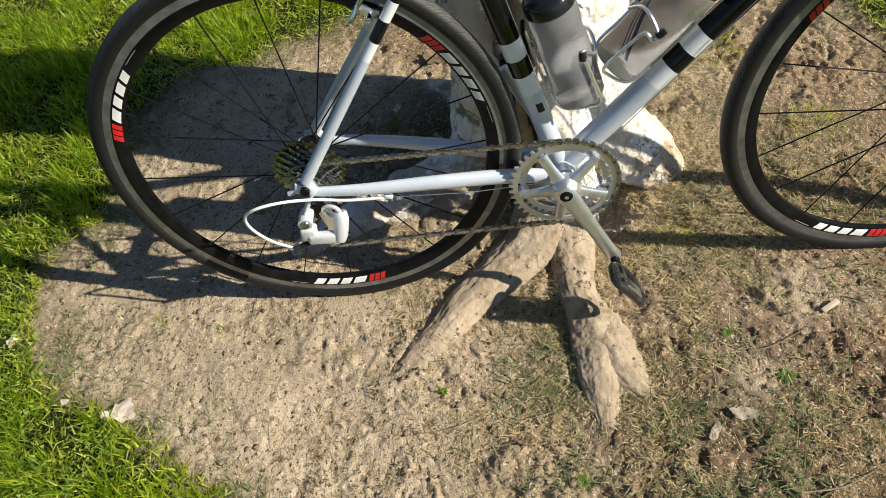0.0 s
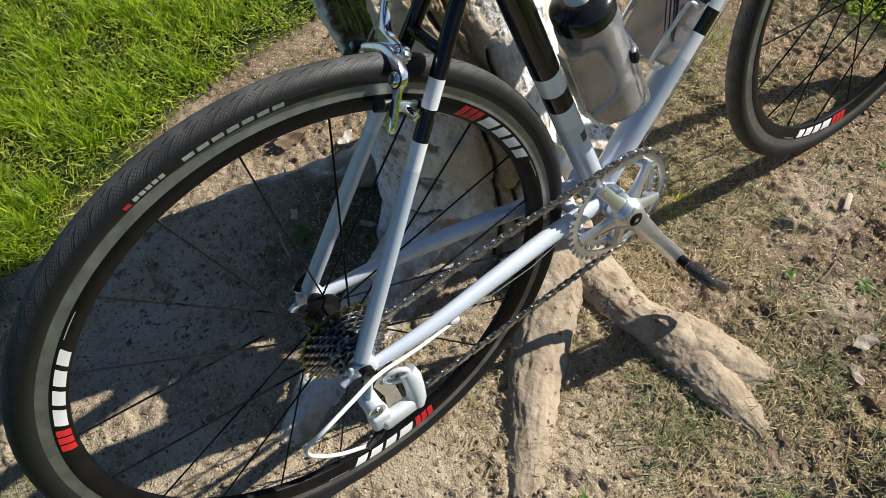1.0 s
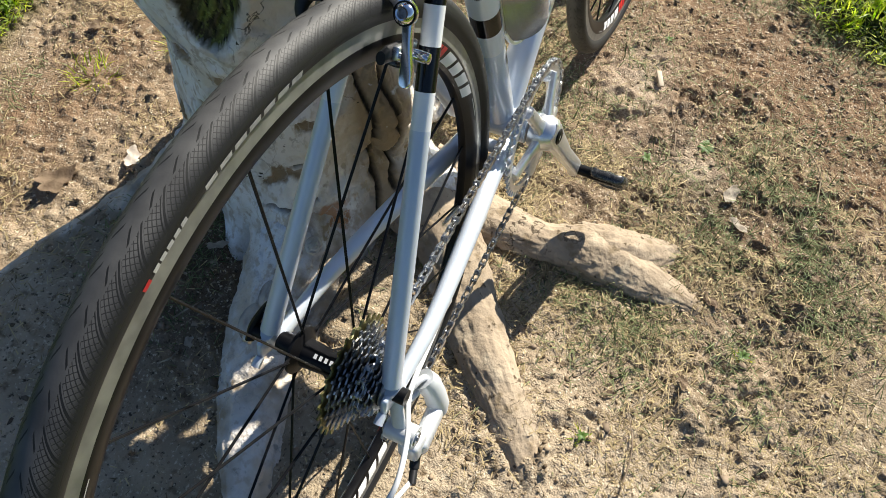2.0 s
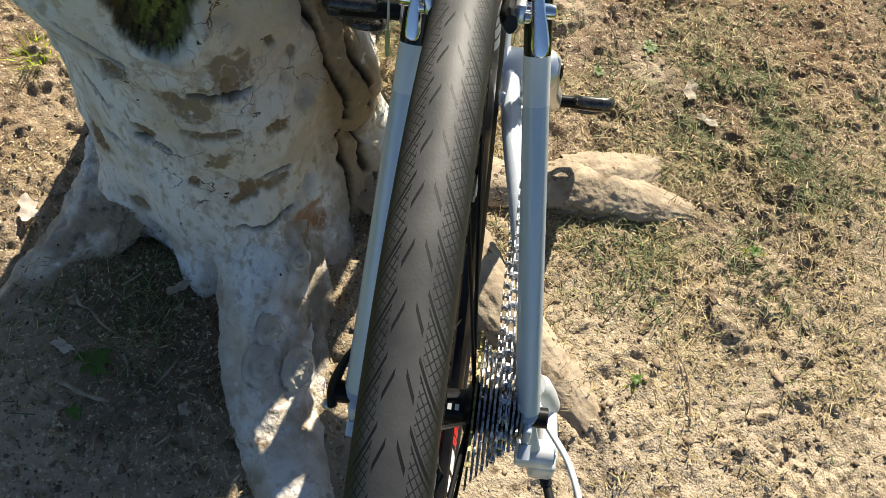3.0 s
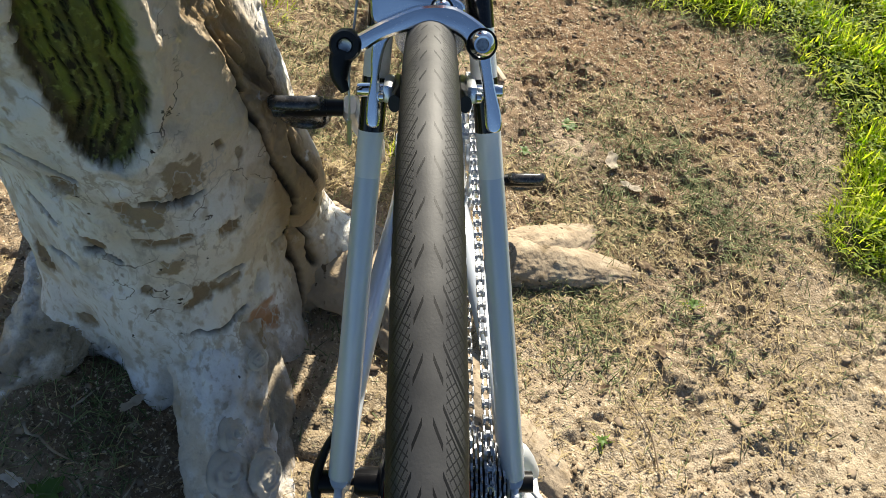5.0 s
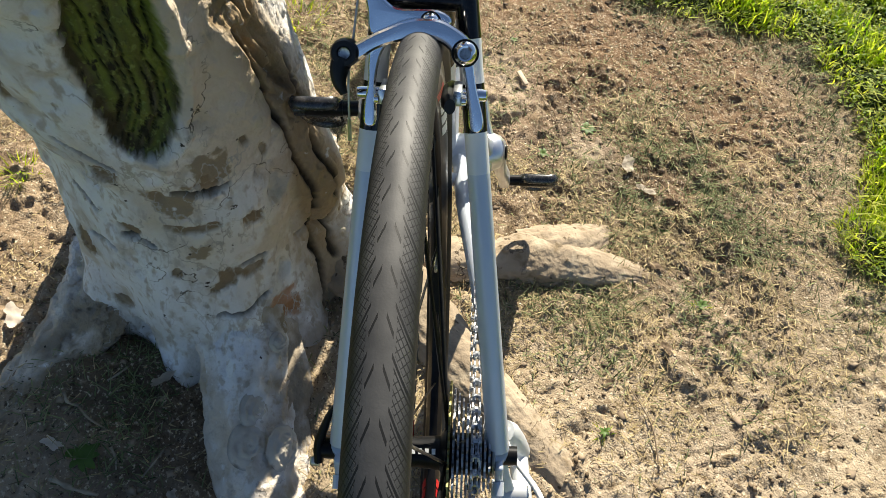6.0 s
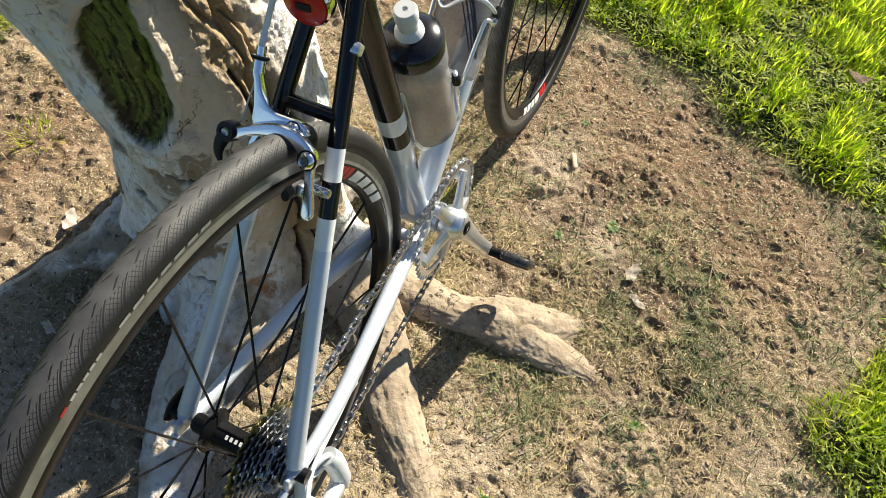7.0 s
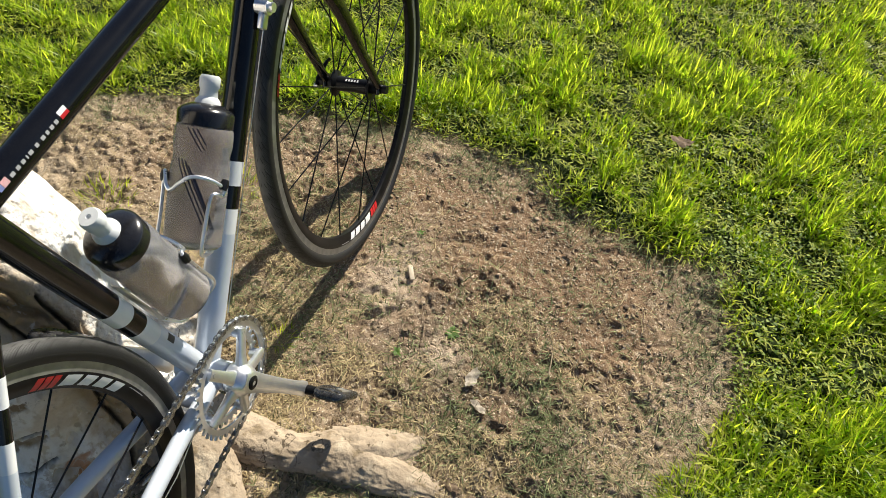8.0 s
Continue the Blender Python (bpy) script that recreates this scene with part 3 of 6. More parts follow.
    for line in (((172, 0.42), (180, 0.400), (186, 0.388)), ((157, 0.312), (161, 0.303), (165, 0.288)), ((157, 0.226), (163, 0.234), (169, 0.231)), ((175, 0.258), (181, 0.260), (186, 0.251)), ((199, 0.350), (205, 0.345), (211, 0.338), (216, 0.342)),
                 ((216, 0.202), (221, 0.205), (225, 0.198)), ((203, 0.134), (213, 0.128), (222, 0.134)), ((246, 0.50), (245, 0.36), (252, 0.25), (252, 0.18), (254, 0.10), (246, 0.02)), ((262, 0.42), (258, 0.30), (263, 0.20), (259, 0.08))):
        for (a0, h0), (a1, h1) in zip(line, line[1:]):
            k = 0.17 / 57.3
            px, pz = (t - a0 + 2.4 * (fbm(q * 30, 2) - 0.5)) * k, z - h0 + 0.010 * (fbm(q * 42 + 4.0, 2) - 0.5)
            dx, dz = (a1 - a0) * k, h1 - h0
            along = np.clip((px * dx + pz * dz) / (dx * dx + dz * dz), 0, 1)
            crack_line = np.maximum(crack_line, np.clip(1.6 - np.hypot(px - along * dx, pz - along * dz) / 0.0030, 0, 1))
    r = r - 0.0035 * flaked + 0.004 * flaked * (fbm(q * 85, 2) - 0.5) - 0.008 * crack_line
    marks = {
        "moss": np.clip(s / 0.0022 + 0.4, 0, 1),
        "green": np.clip(0.42 + (z - 0.505) * 4.0 + 1.5 * (fbm(np.stack([grain * 0.32, z * 9, 0 * z + 8], -1), 3, 0.6) - 0.5) + 0.9 * fibre - 0.6 * np.exp(-(s / 0.010) ** 2) * (from_side > 8), 0, 1),
        "rough_bark": np.clip(1.25 * np.exp(-(((t - 254 + 180) % 360 - 180) / 12) ** 2) * (0.3 + 1.4 * fbm(q * np.array([22, 22, 8]), 3)), 0, 0.9),
        "buff": np.clip(2.6 * (fbm(q * 9 + 2.0, 3) - 0.26) * np.clip((t - 196) / 26, 0, 1) * np.clip((282 - t) / 20, 0.12, 1) * np.clip((z - 0.12) / 0.14, 0, 1) + np.clip((z - 0.40) * 2.2, 0, 0.5) * (fbm(q * 13, 3) + 0.2), 0, 0.85),
        "rust": 0.85 * np.maximum(spot(228, 0.085, 0.020, 0.022), 0.6 * spot(221, 0.045, 0.016, 0.03)),
        "flaked": np.clip(flaked * (0.45 + 1.1 * fbm(q * 60 + 8.0, 3)), 0, 1),
        "crack": np.maximum(crack_line, moss_crack * inside),
        "soil_and_shade": np.clip(3.4 * fbm(q * 30 + 6.0, 4, 0.6) - 1.0, 0, 0.9) * np.maximum(np.exp(-np.clip(z, 0, None) / 0.07) * np.exp(-(((t - 172 + 180) % 360 - 180) / 48) ** 2), 0.9 * np.exp(-np.clip(z - 0.06, 0, None) / 0.06) * np.exp(-((t - 238) / 15) ** 2)),
    }
    mx, my = tree_mid(z)
    verts = np.stack([mx + r * ca, my + r * sa, z], -1).reshape(-1, 3) - off
    verts[-nt:] = verts[-nt:].mean(0) + (verts[-nt:] - verts[-nt:].mean(0)) * 0.02
    me = mesh_from("trunk", verts, grid_faces(len(zs), nt, wrap=True), BARK)
    for name, field in marks.items():
        me.attributes.new(name, "FLOAT", "POINT").data.foreach_set("value", np.clip(field, 0, 1).reshape(-1).astype(np.float32))
    put("trunk", me, tree, "pale mottled bark with a green mossy scar")
    # ringed knots on the root that comes down beside the wheel
    for kx, ky, kz, kr, tilt_x, tilt_y in ((0.131, 0.226, 0.062, 0.021, 36, -10), (0.089, 0.226, 0.055, 0.025, 18, -12), (0.093, 0.186, 0.046, 0.024, 48, -12), (0.213, 0.210, 0.088, 0.012, 35, -25)):
        nr, na = 26, 40
        rr, aa = np.meshgrid(np.linspace(0.04, 1.15, nr), np.arange(na) * math.tau / na, indexing="ij")
        wob = 1 + 0.22 * (fbm(np.stack([np.cos(aa) * 1.3, np.sin(aa) * 1.3, 0 * aa + kx * 90], -1), 2) - 0.5)
        uneven = rr + 0.32 * (fbm(np.stack([np.cos(aa) * rr * 2.4, np.sin(aa) * rr * 2.4, 0 * aa + kr * 900], -1), 3) - 0.5)
        h = 0.0011 * np.cos(uneven * 15) * np.clip(0.4 + rr, 0, 1) + 0.0070 * (1 - rr ** 2) + 0.005 * (fbm(np.stack([np.cos(aa) * rr * 5, np.sin(aa) * rr * 5, 0 * aa + ky * 70], -1), 2) - 0.5)
        pv = np.stack([rr * kr * np.cos(aa) * wob, rr * kr * np.sin(aa) * wob * 0.9, h - 0.001], -1).reshape(-1, 3)
        put("knot", mesh_from("knot", pv, grid_faces(nr, na, wrap=True), OLD_BARK), tree, "ringed knot in the bark", pose(kx - 0.39, ky - 0.35, kz, tilt_x, tilt_y, 0))
    roots = [
        [(0.38, 0.41, 0.12, 0.09), (0.30, 0.445, 0.062, 0.056), (0.20, 0.490, 0.027, 0.038), (0.06, 0.556, 0.012, 0.031), (-0.1, 0.598, 0.005, 0.028), (-0.27, 0.640, -0.008, 0.026), (-0.40, 0.66, -0.03, 0.028)],
        [(0.26, 0.27, 0.07, 0.06), (0.15, 0.24, 0.022, 0.052), (0.06, 0.215, 0.006, 0.046), (-0.03, 0.17, -0.002, 0.04), (-0.14, 0.11, -0.02, 0.03)],
        [(0.40, 0.16, 0.045, 0.06), (0.345, 0.06, 0.022, 0.045), (0.280, 0.0, 0.012, 0.039), (0.20, -0.070, 0.008, 0.033), (0.135, -0.140, -0.001, 0.028), (0.080, -0.193, -0.014, 0.024)],
        [(0.42, 0.15, 0.040, 0.052), (0.418, 0.04, 0.012, 0.038), (0.420, -0.06, 0.012, 0.030), (0.434, -0.12, 0.013, 0.036), (0.440, -0.175, 0.008, 0.038), (0.436, -0.24, 0.002, 0.028), (0.435, -0.322, -0.010, 0.017)],
        [(0.440, -0.12, 0.008, 0.034), (0.456, -0.172, 0.008, 0.038), (0.484, -0.222, 0.000, 0.030), (0.520, -0.268, -0.012, 0.018)],
        [(0.432, -0.10, 0.002, 0.036), (0.448, -0.175, 0.000, 0.046), (0.460, -0.225, -0.008, 0.042), (0.474, -0.275, -0.026, 0.028)],
        [(0.36, 0.305, 0.105, 0.046), (0.275, 0.255, 0.058, 0.044), (0.185, 0.212, 0.014, 0.039), (0.10, 0.190, -0.005, 0.034), (0.0, 0.158, -0.026, 0.028)],
        [(0.49, 0.30, 0.09, 0.09), (0.56, 0.265, 0.045, 0.078), (0.615, 0.245, 0.0, 0.062), (0.66, 0.232, -0.04, 0.04)],
    ]
    for k, path in enumerate(roots):
        line = np.array(smooth_line(path, 30))
        seg = 84
        d = np.gradient(line[:, :3], axis=0)
        d /= np.linalg.norm(d, axis=1)[:, None]
        side = np.cross(d, (0, 0, 1))
        side /= np.linalg.norm(side, axis=1)[:, None]
        upv = np.cross(side, d)
        a = np.arange(seg) * math.tau / seg
        flatten = np.abs(np.cos(a)) ** 1.5 + np.abs(np.sin(a)) ** 1.5
        shape = flatten ** (-1 / 2.6)
        wide, high = (1.2, 0.80) if k == 0 else (1.12, 0.92) if k in (1, 6, 7) else (1.25, 0.60) if k == 5 else (1.25, 0.70)
        ring = line[:, None, :3] + line[:, None, 3:4] * shape[None, :, None] * (np.cos(a)[None, :, None] * side[:, None] * wide + np.sin(a)[None, :, None] * upv[:, None] * high)
        out = ring - line[:, None, :3]
        run = np.arange(len(line))[:, None] * 0.009 + 0 * a[None]
        ridge = fbm(np.stack([np.cos(a)[None] * 2.2 + 0 * run, np.sin(a)[None] * 2.2 + 0 * run, run * 2.4 + k * 7], -1), 4, 0.6) - 0.5
        plate = 2 * np.abs(fbm(np.stack([np.cos(a)[None] * 5.5 + 0 * run, np.sin(a)[None] * 5.5 + 0 * run, run * 9 + k * 3], -1), 3, 0.6) - 0.5)
        bumpy = 0.97 + 0.26 * ridge + 0.28 * (fbm(ring * 14 + k * 3, 3) - 0.5) + 0.12 * (plate - 0.3) + 0.15 * (fbm(ring * 48 + k, 3, 0.7) - 0.5) + 0.08 * (fbm(ring * 120 + k, 3) - 0.5)
        if k == 0:
            bumpy = bumpy + 0.22 * (fbm(ring * np.array([30, 60, 60]), 3, 0.65) - 0.5) - 0.16 * np.clip(1 - np.abs(fbm(ring * np.array([14, 40, 40]) + 4.0, 3) - 0.5) / 0.035, 0, 1)
        ring = line[:, None, :3] + out * bumpy[..., None]
        me = mesh_from("root", ring.reshape(-1, 3) - off, grid_faces(len(line), seg, wrap=True)[:, ::-1], BARK if k < 2 or k > 5 else ROOT_BARK)
        stain = np.clip(2.2 * (fbm(ring * 16 + 5 * k, 4, 0.6) - 0.30) + (0.25 if k == 0 else 0.0), 0, 0.9) * np.clip((0.11 - ring[..., 2]) * 14, 0.2, 1)
        me.attributes.new("buff", "FLOAT", "POINT").data.foreach_set("value", stain.reshape(-1).astype(np.float32))
        earthy = np.clip(2.6 * (fbm(ring * 30 + 9 * k, 3, 0.6) - 0.46), 0, 0.8)
        me.attributes.new("rough_bark", "FLOAT", "POINT").data.foreach_set("value", earthy.reshape(-1).astype(np.float32))
        if k == 6:  # brown stain that also paints the shade beside the wheel
            brown = np.clip(3.0 * fbm(ring * 24, 4, 0.65) - 0.75, 0.15, 0.9)
            me.attributes.new("soil_and_shade", "FLOAT", "POINT").data.foreach_set("value", brown.reshape(-1).astype(np.float32))
        if k == 0:  # earth trodden over the hollow side
            inner = np.clip(0.95 - 1.1 * out[..., 1] / line[:, None, 3], 0.25, 1) * np.clip(4.2 * fbm(ring * 30, 4, 0.65) - 1.2, 0, 1)
            me.attributes.new("soil_and_shade", "FLOAT", "POINT").data.foreach_set("value", np.clip(inner, 0, 0.9).reshape(-1).astype(np.float32))
        put("root", me, tree, "weathered root half sunk in the earth")
    return tree


build_tree()

# ---- bicycle ----
# Its own axes: the rear hub is the origin, x ahead, y to its left, z up in its plane; it leans on the tree.
LEAN_BIKE = 6.8
BIKE_AT = pose(0, 0, 0, -LEAN_BIKE, 0, 0) @ Matrix.Translation((0, 0, 0.3385))
bike = thing("road_bicycle", "black and pearl-white road bicycle leaning against a tree", "bicycle", BIKE_AT)
BB, HEAD_LOW, HEAD_TOP = Vector((0.40, 0, -0.069)), Vector((0.822, 0, 0.362)), Vector((0.796, 0, 0.452))
CLUSTER, FRONT_HUB = Vector((0.276, 0, 0.378)), Vector((0.985, 0, -0.008))


def banded(a, b, r, cuts, mats, name, label, seg=24, r_end=None):
    """A straight tube whose paint changes at the given shares of its length."""
    a, b = Vector(a), Vector(b)
    ts = [0.0] + [c for c in cuts] + [1.0]
    bm = bmesh.new()
    sweep(bm, [a.lerp(b, t) for t in ts], [r + ((r_end or r) - r) * t for t in ts], seg, mats=mats)
    return part(name, bm, [BLACK_PAINT, WHITE_PAINT, PEARL_PAINT], bike, label)


def share(a, b, x):
    return (x - a[0]) / (b[0] - a[0])


# main tubes; paint 0 black, 1 white, 2 pearl
ST = lambda z: (z - BB.z) / (CLUSTER.z - BB.z)
banded(BB, CLUSTER + (CLUSTER - BB).normalized() * 0.03, 0.0165, [ST(0.085) * 0.94, ST(0.118) * 0.94, ST(0.146) * 0.94, ST(0.176) * 0.94], [2, 1, 0, 1, 0], "seat_tube", "pearl below, black above, with white bands")
banded(BB, HEAD_LOW + Vector((-0.006, 0, 0.012)), 0.0185, [share(BB, HEAD_LOW, x) for x in (0.538, 0.562, 0.584, 0.607)], [2, 1, 0, 1, 0], "down_tube", "pearl below, black above, with white bands")
top_tube = banded(CLUSTER, HEAD_TOP + Vector((0.004, 0, -0.03)), 0.0160, [], [0], "top_tube", "glossy black")
banded(HEAD_LOW, HEAD_TOP, 0.0185, [0.08, 0.92], [0, 0, 0], "head_tube", "glossy black")

for side in (-1, 1):
    # seat stays: pearl up to the bands, black above
    lo, hi = Vector((0.002, side * 0.064, 0.010)), Vector((0.262, side * 0.017, 0.372))
    ts = [share(lo, hi, x) for x in (0.1355, 0.1527, 0.172, 0.189)]
    bm = bmesh.new()
    sweep(bm, [lo.lerp(hi, t) for t in [0, *ts, 1]], [0.0094, 0.0082, 0.0082, 0.0082, 0.0082, 0.0078], 18, mats=[2, 1, 0, 1, 0])
    part("seat_stay", bm, [BLACK_PAINT, WHITE_PAINT, PEARL_PAINT], bike, "pearl below, black above, with white bands")
    # chain stays, bent in past the tyre and chainring
    bm = bmesh.new()
    line = smooth_line([(0.004, side * 0.064, -0.012, 0.0075), (0.09, side * 0.060, -0.022, 0.0095), (0.20, side * 0.046, -0.036, 0.0115), (0.30, side * 0.031, -0.052, 0.0120), (0.385, side * 0.022, -0.068, 0.0115)], 8)
    sweep(bm, [p[:3] for p in line], [p[3] for p in line], 18, flat=(0.9, 1.1))
    part("chain_stay", bm, PEARL_PAINT, bike, "pearl white")
    # dropout: a plate with an axle slot end and an adjusting knob at the back
    bm = bmesh.new()
    box(bm, (0.032, 0.0065, 0.021), pose(-0.004, side * 0.0655, -0.004, 0, 20, 0), 0.003, 3)
    sweep(bm, [(0.001, side * 0.065, 0.010), (0.003, side * 0.0652, 0.0), (0.008, side * 0.0645, -0.013)], [0.0098, 0.0125, 0.0105], 16, flat=(1.0, 0.75), up=(0, 1, 0))
    rod(bm, (-0.020, side * 0.0655, -0.006), (-0.030, side * 0.0655, -0.010), 0.0045, 14)
    part("dropout", bm, PEARL_PAINT, bike)
    # fork blade, raked forward
    bm = bmesh.new()
    line = smooth_line([(0.824, side * 0.030, 0.352, 0.0150), (0.858, side * 0.044, 0.285, 0.0150), (0.900, side * 0.048, 0.205, 0.0130), (0.942, side * 0.050, 0.100, 0.0100), (0.966, side * 0.051, 0.040, 0.0085), (0.985, side * 0.052, -0.008, 0.0075)], 6)
    sweep(bm, [p[:3] for p in line], [p[3] for p in line], 18, flat=(0.75, 1.15), up=(1, 0, 0.3))
    part("fork_blade", bm, BLACK_PAINT, bike, "glossy black")
    bm = bmesh.new()
    box(bm, (0.030, 0.008, 0.024), pose(0.987, side * 0.0525, -0.006, 0, 30, 0), 0.003)
    part("fork_end", bm, BLACK_PAINT, bike)
bm = bmesh.new()
box(bm, (0.044, 0.096, 0.036), pose(0.826, 0, 0.352, 0, 18, 0), 0.012, 4)
part("fork_crown", bm, BLACK_PAINT, bike, "glossy black")
bm = bmesh.new()
rod(bm, (0.202, -0.029, 0.290), (0.202, 0.029, 0.290), 0.0065, 14)
part("brake_bridge", bm, BLACK_PAINT, bike)
bm = bmesh.new()
rod(bm, (0.345, -0.030, -0.058), (0.345, 0.030, -0.058), 0.008, 14)
part("stay_bridge", bm, PEARL_PAINT, bike)
bm = bmesh.new()
lathe(bm, [(0.0, -0.038), (0.019, -0.038), (0.021, -0.036), (0.021, 0.036), (0.019, 0.038), (0.0, 0.038)], 32, centre=BB)
part("bottom_bracket_shell", bm, PEARL_PAINT, bike)


# wheels: the hub is their origin, y the axle
def tyre_material():
    """Rubber with sweeping grooves, a fine grid on the shoulders and short cuts by the crown."""
    m = material("tyre_tread", (0.038, 0.038, 0.039), (0.085, 0.084, 0.082), 38, 0.60, bump=0.0, detail=9, spec=0.45)
    n, l = m.node_tree.nodes, m.node_tree.links

    def op(kind, a, b=0.0, c=0.0):
        q = n.new("ShaderNodeMath")
        q.operation = kind
        for i, v in enumerate((a, b, c)):
            if isinstance(v, (int, float)):
                q.inputs[i].default_value = v
            else:
                l.new(v, q.inputs[i])
        return q.outputs[0]
    uv = n.new("ShaderNodeUVMap")
    uv.uv_map = "tread"
    sep = n.new("ShaderNodeSeparateXYZ")
    l.new(uv.outputs["UV"], sep.inputs["Vector"])
    u, v = sep.outputs["X"], sep.outputs["Y"]
    av = op("ABSOLUTE", v)
    # the pattern runs along lines that sweep outwards from the crown and flatten towards the shoulder
    bow = op("SUBTRACT", u, op("SUBTRACT", op("MULTIPLY", av, 2.9), op("MULTIPLY", op("MULTIPLY", av, av), 65.0)))
    block = op("FRACT", op("DIVIDE", bow, 0.0213))

    def band(x, lo, hi):
        return op("MULTIPLY", op("GREATER_THAN", x, lo), op("LESS_THAN", x, hi))
    thick = op("MULTIPLY", band(block, 0.0, 0.105), band(av, 0.0052, 0.0192))
    second = op("MULTIPLY", band(block, 0.165, 0.225), band(av, 0.0062, 0.0188))
    grid_in = op("MULTIPLY", band(block, 0.225, 0.93), band(av, 0.0064, 0.0178))
    along = op("MULTIPLY", op("LESS_THAN", op("FRACT", op("DIVIDE", op("SUBTRACT", block, 0.36), 0.185)), 0.26), op("MULTIPLY", band(block, 0.35, 0.93), band(av, 0.0064, 0.0178)))
    cross = op("LESS_THAN", op("FRACT", op("DIVIDE", op("ADD", u, op("MULTIPLY", av, 0.85)), 0.0043)), 0.16)
    dash = op("MULTIPLY", band(block, 0.60, 0.73), band(av, 0.0018, 0.0053))
    crown = op("MULTIPLY", op("SUBTRACT", 0.0172, av), 120.0)
    flank = band(av, 0.0215, 0.0222)
    fine_cut = op("MAXIMUM", along, op("MULTIPLY", cross, grid_in))
    groove = op("MAXIMUM", op("MAXIMUM", op("MAXIMUM", thick, second), op("MULTIPLY", fine_cut, 0.85)), op("MAXIMUM", dash, flank))
    noise_t = n.new("ShaderNodeTexNoise")
    noise_t.inputs["Scale"].default_value, noise_t.inputs["Detail"].default_value = 900, 4
    co = n.new("ShaderNodeTexCoord")
    l.new(co.outputs["Object"], noise_t.inputs["Vector"])
    height = op("SUBTRACT", op("MULTIPLY", noise_t.outputs["Fac"], 0.04), groove)
    bp = n.new("ShaderNodeBump")
    bp.inputs["Strength"].default_value, bp.inputs["Distance"].default_value = 1.0, 0.0018
    l.new(height, bp.inputs["Height"])
    p = n["Principled BSDF"]
    l.new(bp.outputs["Normal"], p.inputs["Normal"])
    mix = n.new("ShaderNodeMix")
    mix.data_type = "RGBA"
    l.new(groove, mix.inputs["Factor"])
    l.new(p.inputs["Base Color"].links[0].from_socket, mix.inputs["A"])
    mix.inputs["B"].default_value = (0.0035, 0.0035, 0.0035, 1)
    dust = n.new("ShaderNodeMix")
    dust.data_type = "RGBA"
    clip = n.new("ShaderNodeClamp")
    l.new(crown, clip.inputs["Value"])
    l.new(clip.outputs["Result"], dust.inputs["Factor"])
    dust.inputs["A"].default_value = (0.0065, 0.0066, 0.0075, 1)
    l.new(mix.inputs["A"].links[0].from_socket, dust.inputs["B"])
    l.new(dust.outputs["Result"], mix.inputs["A"])
    l.new(mix.outputs["Result"], p.inputs["Base Color"])
    return m


TYRE = tyre_material()


def tyre_mesh():
    R0, a, nu, nv = 0.3250, 0.0142, 360, 28
    u = np.arange(nu) * math.tau / nu
    v = np.linspace(radians(-138), radians(138), nv)
    uu, vv = np.meshgrid(u, v, indexing="ij")
    rad = R0 + a * np.cos(vv)
    verts = np.stack([rad * np.cos(uu), a * np.sin(vv), rad * np.sin(uu)], -1).reshape(-1, 3)
    i, j = np.meshgrid(np.arange(nu), np.arange(nv - 1), indexing="ij")
    k = (i + 1) % nu
    faces = np.stack([i * nv + j, i * nv + j + 1, k * nv + j + 1, k * nv + j], -1).reshape(-1, 4)
    me = mesh_from("tyre", verts, faces, TYRE)
    uv = me.uv_layers.new(name="tread")
    uvw = np.stack([np.stack([i, i, i + 1, i + 1], -1) * (math.tau * 0.339 / nu), np.stack([v[j], v[j + 1], v[j + 1], v[j]], -1) * a], -1)
    uv.data.foreach_set("uv", uvw.astype(np.float32).ravel())
    return me


TYRE_ME = tyre_mesh()
RIM_SIDE = [(0.3165, 0.0098), (0.3035, 0.0098), (0.3020, 0.0102), (0.2930, 0.0085), (0.2850, 0.0045), (0.2835, 0.0)]


def rim_y(r):
    rs = [p[0] for p in RIM_SIDE][::-1]
    return float(np.interp(r, rs, [p[1] for p in RIM_SIDE][::-1]))


def decal(bm, a0, a1, r0, r1, side, slant=0.0, lift=0.0005):
    """A thin patch on the rim's flank, from angle a0 to a1 (degrees) and radius r0 to r1."""
    na, nr = max(2, int(abs(a1 - a0) / 1.5) + 1), 4
    rows = []
    for i in range(na + 1):
        row = []
        for j in range(nr + 1):
            r = r0 + (r1 - r0) * j / nr
            a = radians(a0 + (a1 - a0) * i / na + slant * (j / nr - 0.5))
            row.append(bm.verts.new((r * math.cos(a), side * (rim_y(r) + lift), r * math.sin(a))))
        rows.append(row)
    for i in range(na):
        for j in range(nr):
            q = [rows[i][j], rows[i + 1][j], rows[i + 1][j + 1], rows[i][j + 1]]
            bm.faces.new(q)
    return bm


